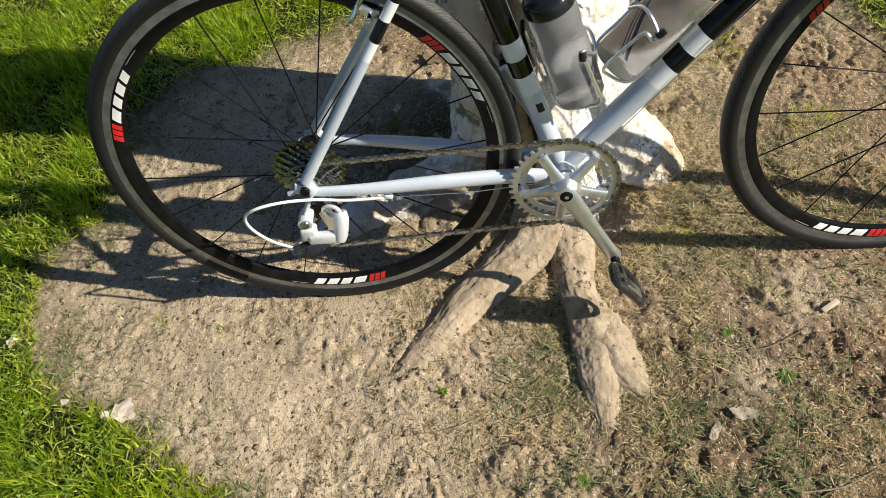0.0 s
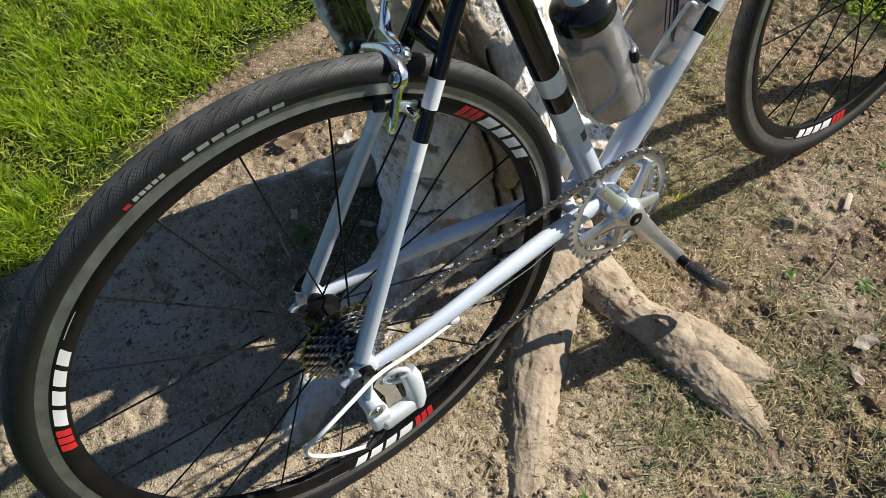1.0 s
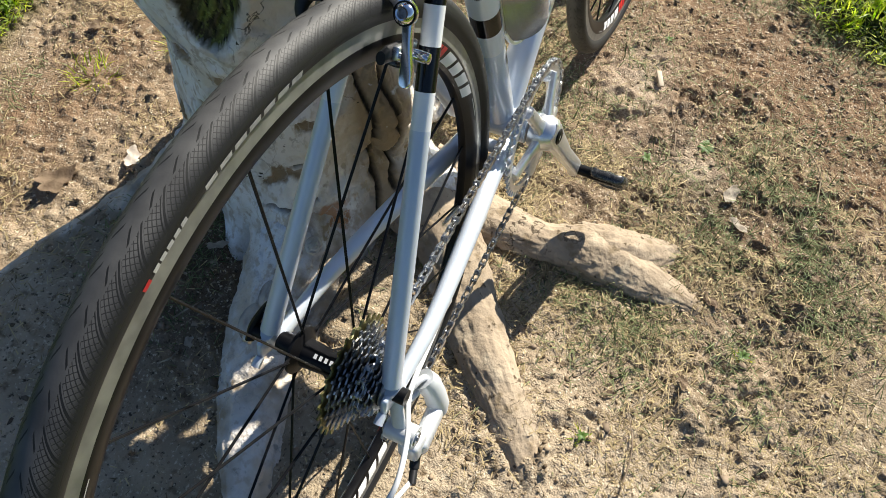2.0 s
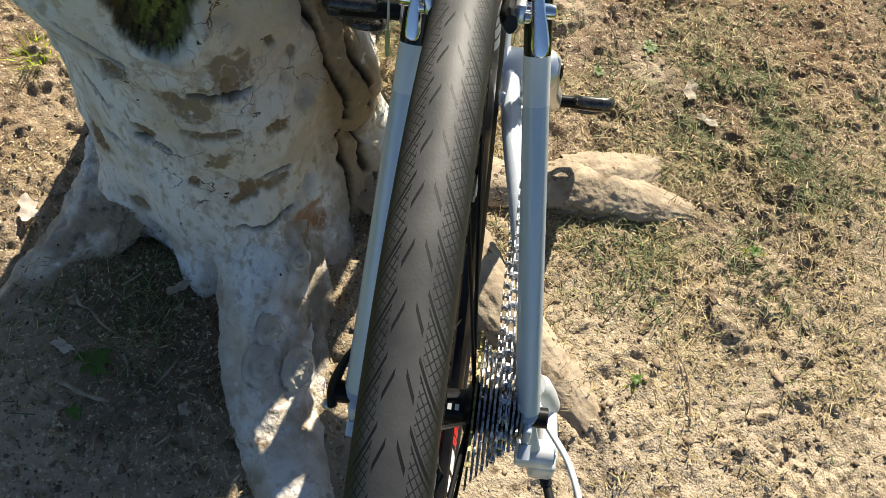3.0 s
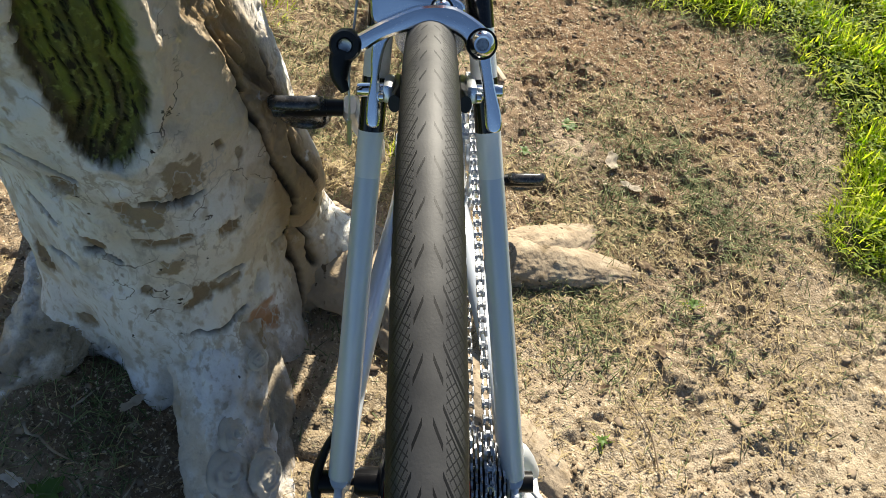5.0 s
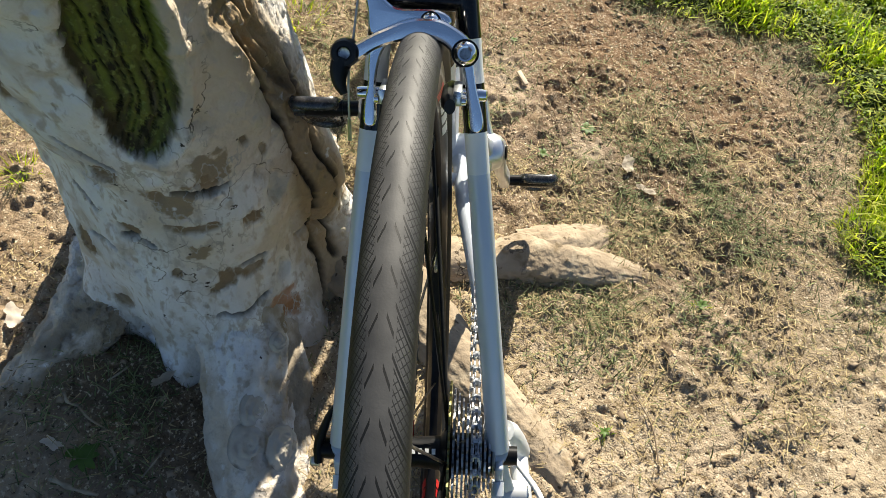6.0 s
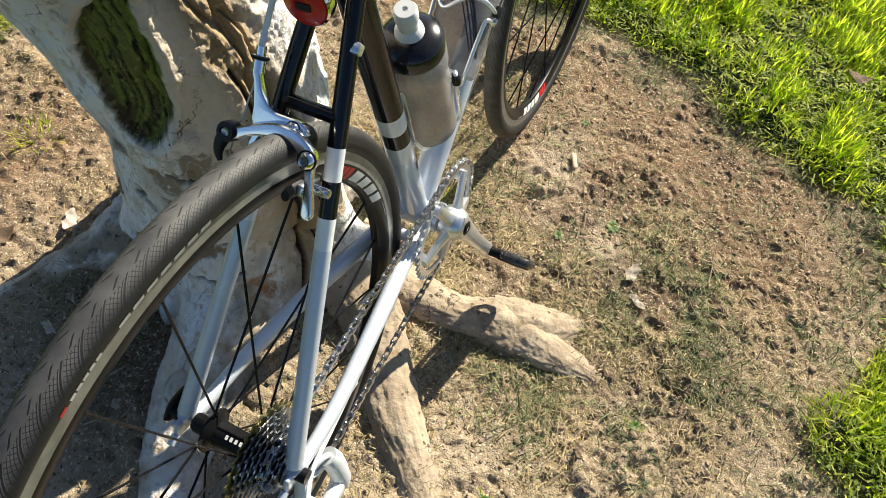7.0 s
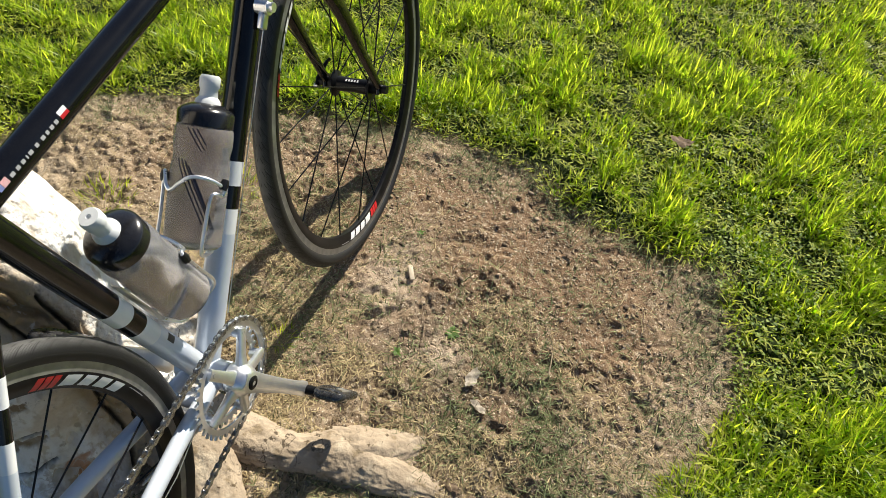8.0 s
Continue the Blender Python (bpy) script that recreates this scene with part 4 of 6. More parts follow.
def build_wheel(name, at, phase, spokes, rear):
    bm = bmesh.new()
    prof = [(r, y) for r, y in RIM_SIDE] + [(r, -y) for r, y in RIM_SIDE[-2::-1]]
    lathe(bm, prof, 180, closed=True, mats=[1, 0, 0, 0, 0, 0, 0, 0, 0, 1, 1])
    wheel = part(name, bm, [BLACK_METAL, BRAKE_TRACK], bike, "black aero rim with a worn grey braking track", 40, at @ pose(0, 0, 0))
    put("tyre", TYRE_ME, wheel, "black tyre with a grooved tread")
    for k in range(3):
        for side in (-1, 1):
            a = phase + 120 * k
            bm = bmesh.new()
            for i in range(3):
                decal(bm, a + 1.9 - i * 2.2, a + 0.1 - i * 2.2 , 0.2875, 0.3010, side, -1.2)
            part("label_stripes", bm, LABEL_RED, wheel, "three red stripes")
            bm = bmesh.new()
            s = a - 5.6
            # four plain slanted blocks
            for off, wide in ((0.0, 4.4), (5.6, 3.6), (10.4, 3.8), (15.4, 3.4)):
                decal(bm, s - off, s - off - wide, 0.2885, 0.3005, side, -1.6)
            part("label_letters", bm, LABEL_WHITE, wheel, "white plain shapes of a maker's mark")
            bm = bmesh.new()
            decal(bm, s - 21.5, s - 27.5, 0.2995, 0.3005, side)
            part("label_line", bm, LABEL_GREY, wheel)
    # worn lettering on the tyre's flank, as plain bars
    for r0, r1, a0, a1, n, mat in ((0.3185, 0.3236, 97.5, 80.0, 7, WORN_WHITE), (0.3190, 0.3236, 106.5, 100.5, 5, WORN_WHITE), (0.3188, 0.3236, 108.4, 107.2, 1, LABEL_RED)):
        for side in (-1, 1):
            for k in range(n):
                c0, c1 = a0 + (a1 - a0) * k / n, a0 + (a1 - a0) * (k + (0.78 if n > 1 else 1)) / n
                bm = bmesh.new()
                q = []
                for j in range(4):
                    for r in (r0, r1):
                        a = radians(c0 + (c1 - c0) * j / 3)
                        q.append(bm.verts.new((r * math.cos(a), side * (math.sqrt(0.0142 ** 2 - (r - 0.3250) ** 2) + 0.0004), r * math.sin(a))))
                for j in range(3):
                    bm.faces.new((q[2 * j], q[2 * j + 1], q[2 * j + 3], q[2 * j + 2]))
                part("tyre_mark", bm, mat, wheel, "worn plain lettering bar")
    # hub shell
    bm = bmesh.new()
    w = 0.030 if rear else 0.034
    lathe(bm, [(0.0, 0.054), (0.009, 0.054), (0.011, 0.050), (0.011, w + 0.006), (0.024, w + 0.003), (0.024, w), (0.014, w - 0.005), (0.0125, 0.0), (0.014, -w + (0.013 if rear else 0.005)), (0.024, -w + (0.008 if rear else 0)), (0.024, -w + (0.005 if rear else -0.003)), (0.011, -w), (0.011, -0.050), (0.009, -0.054), (0.0, -0.054)], 36)
    part("hub", bm, BLACK_METAL, wheel, "black hub")
    bm = bmesh.new()
    for k in range(5):
        box(bm, (0.0045, 0.0030, 0.0004), pose(-0.004 + 0 * k, -0.012 + k * 0.0055, 0.0131, 0, -18, 0))
    part("hub_mark", bm, LABEL_WHITE, wheel, "white plain shapes of a maker's mark")
    # spokes with nipples
    bm = bmesh.new()
    sweep(bm, [(0.023, 0, 0), (0.2855, 0, 0)], 0.00145, 6, flat=(1.0, 0.75))
    me = part("spoke", bm, BLACK_METAL, wheel).data
    bpy.data.objects.remove(bpy.data.objects[[o.name for o in wheel.children if o.data is me][0]])
    for k in range(spokes):
        side = 1 if k % 2 else -1
        a0 = math.tau * k / spokes
        lead = (0.42 if (k // 2) % 2 else -0.42) if rear else 0.0
        hubp = Vector((0.022 * math.cos(a0 + lead), side * w * (0.75 if rear and side < 0 else 1), 0.022 * math.sin(a0 + lead)))
        rimp = Vector((0.286 * math.cos(a0), 0, 0.286 * math.sin(a0)))
        d = rimp - hubp
        x = d.normalized()
        yv = (Vector((0, 1, 0)) - x * x.y).normalized()
        zv = x.cross(yv)
        mm = Matrix((x, yv, zv)).transposed().to_4x4()
        mm.translation = hubp - x * 0.023 * (d.length / 0.2625)
        put("spoke", me, wheel, "", mm @ Matrix.Diagonal((d.length / 0.2625, 1, 1, 1)))
    # valve
    bm = bmesh.new()
    rod(bm, (0.284, 0, 0), (0.252, 0, 0), 0.0028, 10)
    rod(bm, (0.252, 0, 0), (0.244, 0, 0), 0.0018, 8)
    part("valve", bm, DULL_ALLOY, wheel, "silver valve", m=pose(0, 0, 0, 0, -(phase - 60 if rear else 100), 0))
    return wheel


BRAKE_TRACK = material("brake_track", (0.22, 0.22, 0.22), (0.34, 0.34, 0.33), 60, 0.45, metal=0.7, rough_var=0.1)
rear_wheel = build_wheel("rear_wheel", Matrix(), 41.0, 20, True)
front_wheel = build_wheel("front_wheel", Matrix.Translation(FRONT_HUB), 156.0 - 11, 20, False)
for hub, side_w in ((Vector((0, 0, 0)), 0.080), (FRONT_HUB, 0.066)):
    bm = bmesh.new()
    rod(bm, hub + Vector((0, -side_w, 0)), hub + Vector((0, side_w, 0)), 0.0030, 10)
    rod(bm, hub + Vector((0, -side_w, 0)), hub + Vector((0, -side_w + 0.011, 0)), 0.0078, 18)
    rod(bm, hub + Vector((0, side_w - 0.014, 0)), hub + Vector((0, side_w + 0.005, 0)), 0.0085, 18)
    skewer = part("axle_skewer", bm, BLACK_METAL, bike, "black quick-release skewer")
    bm = bmesh.new()
    line = smooth_line([(-0.010, 0.090, -0.004, 0.0066), (0.002, 0.090, 0.006, 0.0070), (0.013, 0.085, 0.017, 0.0060), (0.022, 0.079, 0.026, 0.0048), (0.028, 0.073, 0.032, 0.0036)], 6)
    sweep(bm, [Vector(p[:3]) + hub + Vector((0, side_w - 0.087, 0)) for p in line], [p[3] for p in line], 12, flat=(1, 0.6), up=(0, 1, 0))
    part("lever", bm, BLACK_METAL, skewer, "black curved lever")
    bm = bmesh.new()
    tip = hub + Vector((-0.010, side_w + 0.004, -0.004))
    lathe(bm, [(0.0, 0.0062), (0.0030, 0.0060), (0.0042, 0.0044), (0.0042, -0.002)], 18, centre=tip)
    part("lever_end", bm, DULL_ALLOY, skewer, "silver pivot pin")

# ---- drivetrain ----
CH_Y = -0.0435


def toothed(bm, teeth, y0, y1, depth=0.0035, inner=None, centre=(0, 0)):
    """A sprocket disc with teeth; inner: radius of its hole."""
    rr = teeth * 0.0127 / math.tau
    ring = []
    for k in range(teeth):
        for f, e in ((0.0, -1.0), (0.22, -1.0), (0.40, 1.0), (0.60, 1.0), (0.78, -1.0)):
            a = (k + f) * math.tau / teeth
            ring.append(((rr + e * depth * 0.75) * math.cos(a) + centre[0], (rr + e * depth * 0.75) * math.sin(a) + centre[1], a))
    rows = []
    for y in (y0, y1):
        rows.append([bm.verts.new((x, y, z)) for x, z, _ in ring])
        rows.append([bm.verts.new((centre[0] + inner * math.cos(a), y, centre[1] + inner * math.sin(a))) for _, _, a in ring])
    n = len(ring)
    for i in range(n):
        k = (i + 1) % n
        bm.faces.new((rows[0][i], rows[0][k], rows[1][k], rows[1][i]))
        bm.faces.new((rows[2][k], rows[2][i], rows[3][i], rows[3][k]))
        bm.faces.new((rows[0][k], rows[0][i], rows[2][i], rows[2][k]))
        bm.faces.new((rows[1][i], rows[1][k], rows[3][k], rows[3][i]))
    bmesh.ops.recalc_face_normals(bm, faces=bm.faces)
    return bm


cogs = [28, 25, 23, 21, 19, 17, 15, 14, 13, 12]
bm = bmesh.new()
lathe(bm, [(0.0, -0.022), (0.017, -0.025), (0.017, -0.060), (0.0, -0.060)], 28)
cassette = part("cassette", bm, BLACK_METAL, rear_wheel)
for k, n in enumerate(cogs):
    bm = bmesh.new()
    y = -0.0245 - 0.0036 * k
    toothed(bm, n, y - 0.0008, y + 0.0008, inner=max(0.016, n * 0.00202 - 0.016))
    part("sprocket", bm, BRASSY if n == 28 else STEEL, rear_wheel, "worn brassy sprocket" if n == 28 else "", 25)
bm = bmesh.new()
lathe(bm, [(0.012, -0.0595), (0.017, -0.0595), (0.018, -0.0610), (0.012, -0.0622)], 28)
part("lockring", bm, DULL_ALLOY, rear_wheel)

# crankset
bm = bmesh.new()
toothed(bm, 42, CH_Y - 0.0016, CH_Y + 0.0016, 0.0045, inner=0.0735)
crankset = part("crankset", bm, SATIN_ALLOY, bike, "polished silver crankset", 25, Matrix.Translation((BB.x, 0, BB.z)))
bm = bmesh.new()
toothed(bm, 36, CH_Y + 0.0065, CH_Y + 0.0095, 0.0045, inner=0.0610)
part("inner_ring", bm, SATIN_ALLOY, crankset, "", 25)
bm = bmesh.new()
arm_dir = Vector((0.477, 0, -0.879))
a_arm = math.atan2(arm_dir.z, arm_dir.x)
for k in range(5):
    a = a_arm + math.pi / 5 + k * math.tau / 5
    d = Vector((math.cos(a), 0, math.sin(a)))
    sweep(bm, [d * 0.012 + Vector((0, CH_Y - 0.012, 0)), d * 0.035 + Vector((0, CH_Y - 0.008, 0)), d * 0.0720 + Vector((0, CH_Y - 0.003, 0))], [0.0130, 0.0085, 0.0078], 14, flat=(1.0, 0.6), up=(0, 1, 0), square=3.0)
    rod(bm, d * 0.0655 + Vector((0, CH_Y - 0.006, 0)), d * 0.0655 + Vector((0, CH_Y + 0.010, 0)), 0.0080, 16)
lathe(bm, [(0.0, CH_Y - 0.030), (0.014, CH_Y - 0.030), (0.0195, CH_Y - 0.026), (0.0235, CH_Y - 0.016), (0.0255, CH_Y - 0.006), (0.022, CH_Y + 0.002), (0.0, CH_Y + 0.002)], 32)
part("spider", bm, SATIN_ALLOY, crankset, "polished silver spider")
for k in range(5):
    a = a_arm + math.pi / 5 + k * math.tau / 5
    bm = bmesh.new()
    lathe(bm, [(0.0015, -0.0082), (0.0030, -0.0088), (0.0045, -0.0075), (0.0045, -0.004)], 14, centre=(0.0655 * math.cos(a), CH_Y, 0.0655 * math.sin(a)))
    part("ring_bolt", bm, DULL_ALLOY, crankset)
for side in (-1, 1):
    d = arm_dir if side < 0 else -arm_dir
    y0 = -0.066 if side < 0 else 0.062
    y1 = side * 0.083 if side < 0 else 0.073
    bm = bmesh.new()
    line = [d * -0.016 + Vector((0, y0, 0)), d * 0.0 + Vector((0, y0, 0)), d * 0.03 + Vector((0, (y0 * 0.8 + y1 * 0.2), 0)), d * 0.09 + Vector((0, (y0 + y1) / 2, 0)), d * 0.142 + Vector((0, y1, 0)), d * 0.160 + Vector((0, y1, 0)), d * 0.169 + Vector((0, y1, 0))]
    sweep(bm, line, [0.011, 0.0170, 0.0140, 0.0112, 0.0112, 0.0125, 0.0085], 20, flat=(1.0, 0.66), up=(0, 1, 0), square=3.6)
    arm = part("crank_arm", bm, SATIN_ALLOY, crankset, "polished silver arm")
    bm = bmesh.new()
    c = Vector((0, y0 + side * 0.0085, 0))
    lathe(bm, [(0.0, side * 0.0005), (0.0035, side * 0.0005), (0.0035, side * 0.003), (0.0068, side * 0.0038), (0.0105, side * 0.002), (0.0110, side * -0.002)], 24, centre=c)
    part("crank_bolt", bm, BLACK_METAL, crankset, "black bolt")
    # clipless pedal: axle, body and cage
    c = d * 0.160 + Vector((0, y1, 0))
    bm = bmesh.new()
    rod(bm, c, c + Vector((0, side * 0.022, 0)), 0.0078, 16)
    rod(bm, c + Vector((0, side * 0.022, 0)), c + Vector((0, side * 0.060, 0)), 0.0085, 14)
    pedal = part("pedal", bm, BLACK_METAL, crankset, "black clipless pedal")
    bm = bmesh.new()
    tilt = pose(0, 0, 0, 0, 56, 0)
    k = Matrix.Translation(c + Vector((0, side * 0.050, 0))) @ tilt @ Matrix.Translation((0.026, 0, 0))
    loop_pts = [(-0.044, -0.013, 0.0), (-0.038, -0.021, 0.002), (-0.012, -0.024, 0.004), (0.020, -0.022, 0.003), (0.040, -0.015, 0.0), (0.047, 0.0, -0.001), (0.040, 0.015, 0.0), (0.020, 0.022, 0.003), (-0.012, 0.024, 0.004), (-0.038, 0.021, 0.002), (-0.044, 0.013, 0.0)]
    fine = smooth_line(loop_pts + [loop_pts[0]], 4)[:-1]
    sweep(bm, [k @ Vector(p) for p in fine], 0.0050, 10, closed=True, flat=(0.85, 1.35), up=k.to_3x3() @ Vector((0, 0, 1)))
    box(bm, (0.013, 0.036, 0.013), k @ pose(-0.038, 0, 0.001), 0.004, 3)
    sweep(bm, [k @ Vector(p) for p in ((-0.020, -0.023, 0.0), (-0.020, 0.0, 0.001), (-0.020, 0.023, 0.0))], [0.0080, 0.0105, 0.0080], 14)
    sweep(bm, [k @ Vector(p) for p in ((-0.036, 0.0, 0.004), (-0.010, 0.0, 0.005), (0.014, 0.0, 0.003))], [0.007, 0.008, 0.006], 10, flat=(1.1, 0.6), up=k.to_3x3() @ Vector((0, 0, 1)))
    box(bm, (0.060, 0.038, 0.0075), k @ pose(0.008, 0, 0.0), 0.003)
    part("pedal_cage", bm, PEDAL_BLACK, crankset, "black cage with worn shiny edges")
    bm = bmesh.new()
    box(bm, (0.046, 0.022, 0.0030), k @ pose(0.010, 0.0, 0.0050), 0.001)
    part("pedal_plate", bm, DULL_ALLOY, crankset, "worn silver plate")

# ---- chain ----
def arc(c, r, a0, a1, n):
    return [(c[0] + r * math.cos(radians(a0 + (a1 - a0) * k / n)), c[1] + r * math.sin(radians(a0 + (a1 - a0) * k / n))) for k in range(n + 1)]


PULLEY_HI, PULLEY_LO = (0.012, -0.072), (0.014, -0.134)
loop = arc((0, 0), 0.0287, 88, 292, 24) + arc(PULLEY_HI, 0.0215, 75, -70, 12) + arc(PULLEY_LO, 0.0215, 105, 272, 14) + arc((BB.x, BB.z), 0.0852, 268, 449, 40)
loop.append(loop[0])
lens = np.cumsum([0] + [math.dist(a, b) for a, b in zip(loop, loop[1:])])
n_links = int(round(lens[-1] / 0.0127 / 2)) * 2
pitch = lens[-1] / n_links


def chain_place(s):
    s = s % lens[-1]
    x, z = np.interp(s, lens, [p[0] for p in loop]), np.interp(s, lens, [p[1] for p in loop])
    return Vector((x, -0.0457 + (CH_Y + 0.0457) * min(max(x / 0.32, 0), 1), z))


def link_mesh(name, y, thick, height):
    bm = bmesh.new()
    for s in (-1, 1):
        outline = []
        for cx, a0 in ((-0.00635, 65), (0.00635, -115)):
            for k in range(6):
                a = radians(a0 + 46 * k)
                outline.append((cx + height * math.cos(a), height * math.sin(a)))
            outline.append((0.0, -height * 0.55 if cx < 0 else height * 0.55))
        low = [bm.verts.new((x, s * y - thick / 2, z)) for x, z in outline]
        high = [bm.verts.new((x, s * y + thick / 2, z)) for x, z in outline]
        bm.faces.new(low), bm.faces.new(high[::-1])
        for k in range(len(outline)):
            bm.faces.new((low[k], high[k], high[(k + 1) % len(outline)], low[(k + 1) % len(outline)]))
    rod(bm, (-0.00635, -y - 0.0006, 0), (-0.00635, y + 0.0006, 0), 0.0036 if name == "inner_link" else 0.0018, 8)
    bmesh.ops.recalc_face_normals(bm, faces=bm.faces)
    me = bpy.data.meshes.new(name)
    bm.to_mesh(me)
    bm.free()
    me.materials.append(STEEL)
    return me


inner_me, outer_me = link_mesh("inner_link", 0.0019, 0.0010, 0.0041), link_mesh("outer_link", 0.0030, 0.0010, 0.0039)
chain = None
for k in range(n_links):
    a, b = chain_place(k * pitch), chain_place((k + 1) * pitch)
    x = (b - a).normalized()
    y = (Vector((0, 1, 0)) - x * x.y).normalized()
    m = Matrix((x, y, x.cross(y))).transposed().to_4x4()
    m.translation = (a + b) / 2
    if chain is None:
        first = m
        chain = put("chain", inner_me, bike, "oily steel chain", m)
    else:
        put("link", outer_me if k % 2 else inner_me, chain, "", first.inverted() @ m)

# ---- rear derailleur ----
bm = bmesh.new()
line = smooth_line([(0.006, -0.066, -0.014, 0.006), (-0.004, -0.069, -0.030, 0.007), (-0.013, -0.074, -0.046, 0.0075)], 5)
sweep(bm, [p[:3] for p in line], [p[3] for p in line], 14, flat=(0.6, 1))
rod(bm, (-0.014, -0.062, -0.056), (-0.014, -0.092, -0.056), 0.0115, 24)
derailleur = part("rear_derailleur", bm, DULL_PLASTIC, bike, "silver-grey rear derailleur")
bm = bmesh.new()
lathe(bm, [(0.0, -0.0945), (0.0028, -0.0945), (0.0028, -0.093), (0.0072, -0.0935), (0.0082, -0.0915)], 20, centre=(-0.014, 0, -0.056))
part("pivot_bolt", bm, STEEL, derailleur)
bm = bmesh.new()
box(bm, (0.026, 0.022, 0.026), pose(-0.014, -0.086, -0.078, 0, 8, 0), 0.005, 3)
box(bm, (0.058, 0.017, 0.021), pose(0.012, -0.090, -0.089, 0, 6, 4), 0.006, 3)
part("parallelogram", bm, DULL_PLASTIC, derailleur, "silver-grey body")
bm = bmesh.new()
line = [(0.033, -0.089, -0.098, 0.0098), (0.036, -0.088, -0.088, 0.0118), (0.040, -0.083, -0.074, 0.0118), (0.042, -0.077, -0.062, 0.0125), (0.041, -0.072, -0.052, 0.0110)]
sweep(bm, [p[:3] for p in line], [p[3] for p in line], 20)
part("lower_knuckle", bm, DULL_PLASTIC, derailleur, "silver-grey knuckle")
bm = bmesh.new()
ring = [Vector((0.028 + 0.014 * math.cos(a), -0.070 - 0.004 * math.cos(a), -0.052 + 0.011 * math.sin(a))) for a in [math.tau * k / 20 for k in range(20)]]
sweep(bm, ring, 0.0034, 10, closed=True)
part("cage_pivot_ring", bm, DULL_PLASTIC, derailleur, "silver-grey ring")
for y in (-0.0525, -0.0395):
    bm = bmesh.new()
    sweep(bm, [(PULLEY_HI[0] + 0.006, y, PULLEY_HI[1] + 0.012), (PULLEY_HI[0], y, PULLEY_HI[1]), (0.016, y, -0.104), (PULLEY_LO[0], y, PULLEY_LO[1]), (PULLEY_LO[0] - 0.004, y, PULLEY_LO[1] - 0.012)], [0.006, 0.012, 0.009, 0.012, 0.005], 14, flat=(1.0, 0.09), up=(0, 1, 0))
    part("cage_plate", bm, ALLOY if y < -0.05 else BLACK_METAL, derailleur)
for c in (PULLEY_HI, PULLEY_LO):
    bm = bmesh.new()
    toothed(bm, 11, -0.0472, -0.0446, 0.0035, inner=0.004, centre=c)
    part("pulley", bm, BLACK_PLASTIC, derailleur, "", 25)
    bm = bmesh.new()
    rod(bm, (c[0], -0.0545, c[1]), (c[0], -0.0385, c[1]), 0.0035, 12)
    part("pulley_bolt", bm, STEEL, derailleur)
bm = bmesh.new()
rod(bm, (-0.030, -0.094, -0.1005), (-0.018, -0.090, -0.097), 0.0052, 14)
rod(bm, (-0.045, -0.099, -0.1000), (-0.030, -0.094, -0.1005), 0.0040, 12)
part("barrel_adjuster", bm, BLACK_PLASTIC, derailleur)
bm = bmesh.new()
line = smooth_line([(0.125, -0.058, -0.046), (0.06, -0.066, -0.036), (0.01, -0.076, -0.018), (-0.033, -0.098, 0.003), (-0.073, -0.108, 0.004), (-0.098, -0.100, -0.018), (-0.100, -0.092, -0.052), (-0.077, -0.092, -0.084), (-0.043, -0.097, -0.100)], 8)
sweep(bm, line, 0.0025, 12)
part("gear_cable", bm, WHITE_PLASTIC, bike, "white gear cable housing in an open loop")
bm = bmesh.new()
sweep(bm, [(0.125, -0.058, -0.046), (0.25, -0.045, -0.066), (0.38, -0.010, -0.094), (0.46, -0.008, -0.035)], 0.0008, 6)
part("inner_cable", bm, DULL_ALLOY, bike, "bare steel gear cable")
bm = bmesh.new()
box(bm, (0.014, 0.008, 0.009), pose(0.122, -0.058, -0.043, 0, 8, 0), 0.002)
part("cable_stop", bm, WHITE_PAINT, bike)

# ---- rear brake ----
BRAKE_O, BRAKE_OUT, BRAKE_UP = Vector((0.150, 0, 0.290)), Vector((-0.8107, 0, 0.5855)), Vector((0.5855, 0, 0.8107))


def in_brake(y, s, off=0.0):
    """A place on the caliper: y across, s up in its plane, off towards the back."""
    return BRAKE_O + Vector((0, y, 0)) + BRAKE_UP * s + BRAKE_OUT * off


def forged(bm, outline, back, front, bevel=0.0022, rounds=3):
    """A forged plate: a smooth closed outline given thickness and rounded edges."""
    pts = [Vector((p[0], p[1])) for p in outline]
    n, fine = len(pts), []
    for i in range(n):
        a, b, c, d = pts[i - 1], pts[i], pts[(i + 1) % n], pts[(i + 2) % n]
        for k in range(rounds):
            t = k / rounds
            fine.append(0.5 * (2 * b + (c - a) * t + (2 * a - 5 * b + 4 * c - d) * t * t + (3 * b - a - 3 * c + d) * t ** 3))
    low = [bm.verts.new(in_brake(p.x, p.y, back)) for p in fine]
    high = [bm.verts.new(in_brake(p.x, p.y, front)) for p in fine]
    caps = [bm.faces.new(low[::-1]), bm.faces.new(high)]
    for k in range(len(fine)):
        bm.faces.new((low[k], low[(k + 1) % len(fine)], high[(k + 1) % len(fine)], high[k]))
    bmesh.ops.recalc_face_normals(bm, faces=list({f for v in low + high for f in v.link_faces}))
    edges = list({e for f in caps for e in f.edges})
    bmesh.ops.bevel(bm, geom=edges, offset=bevel, segments=3, affect="EDGES", profile=0.6)
    return bm


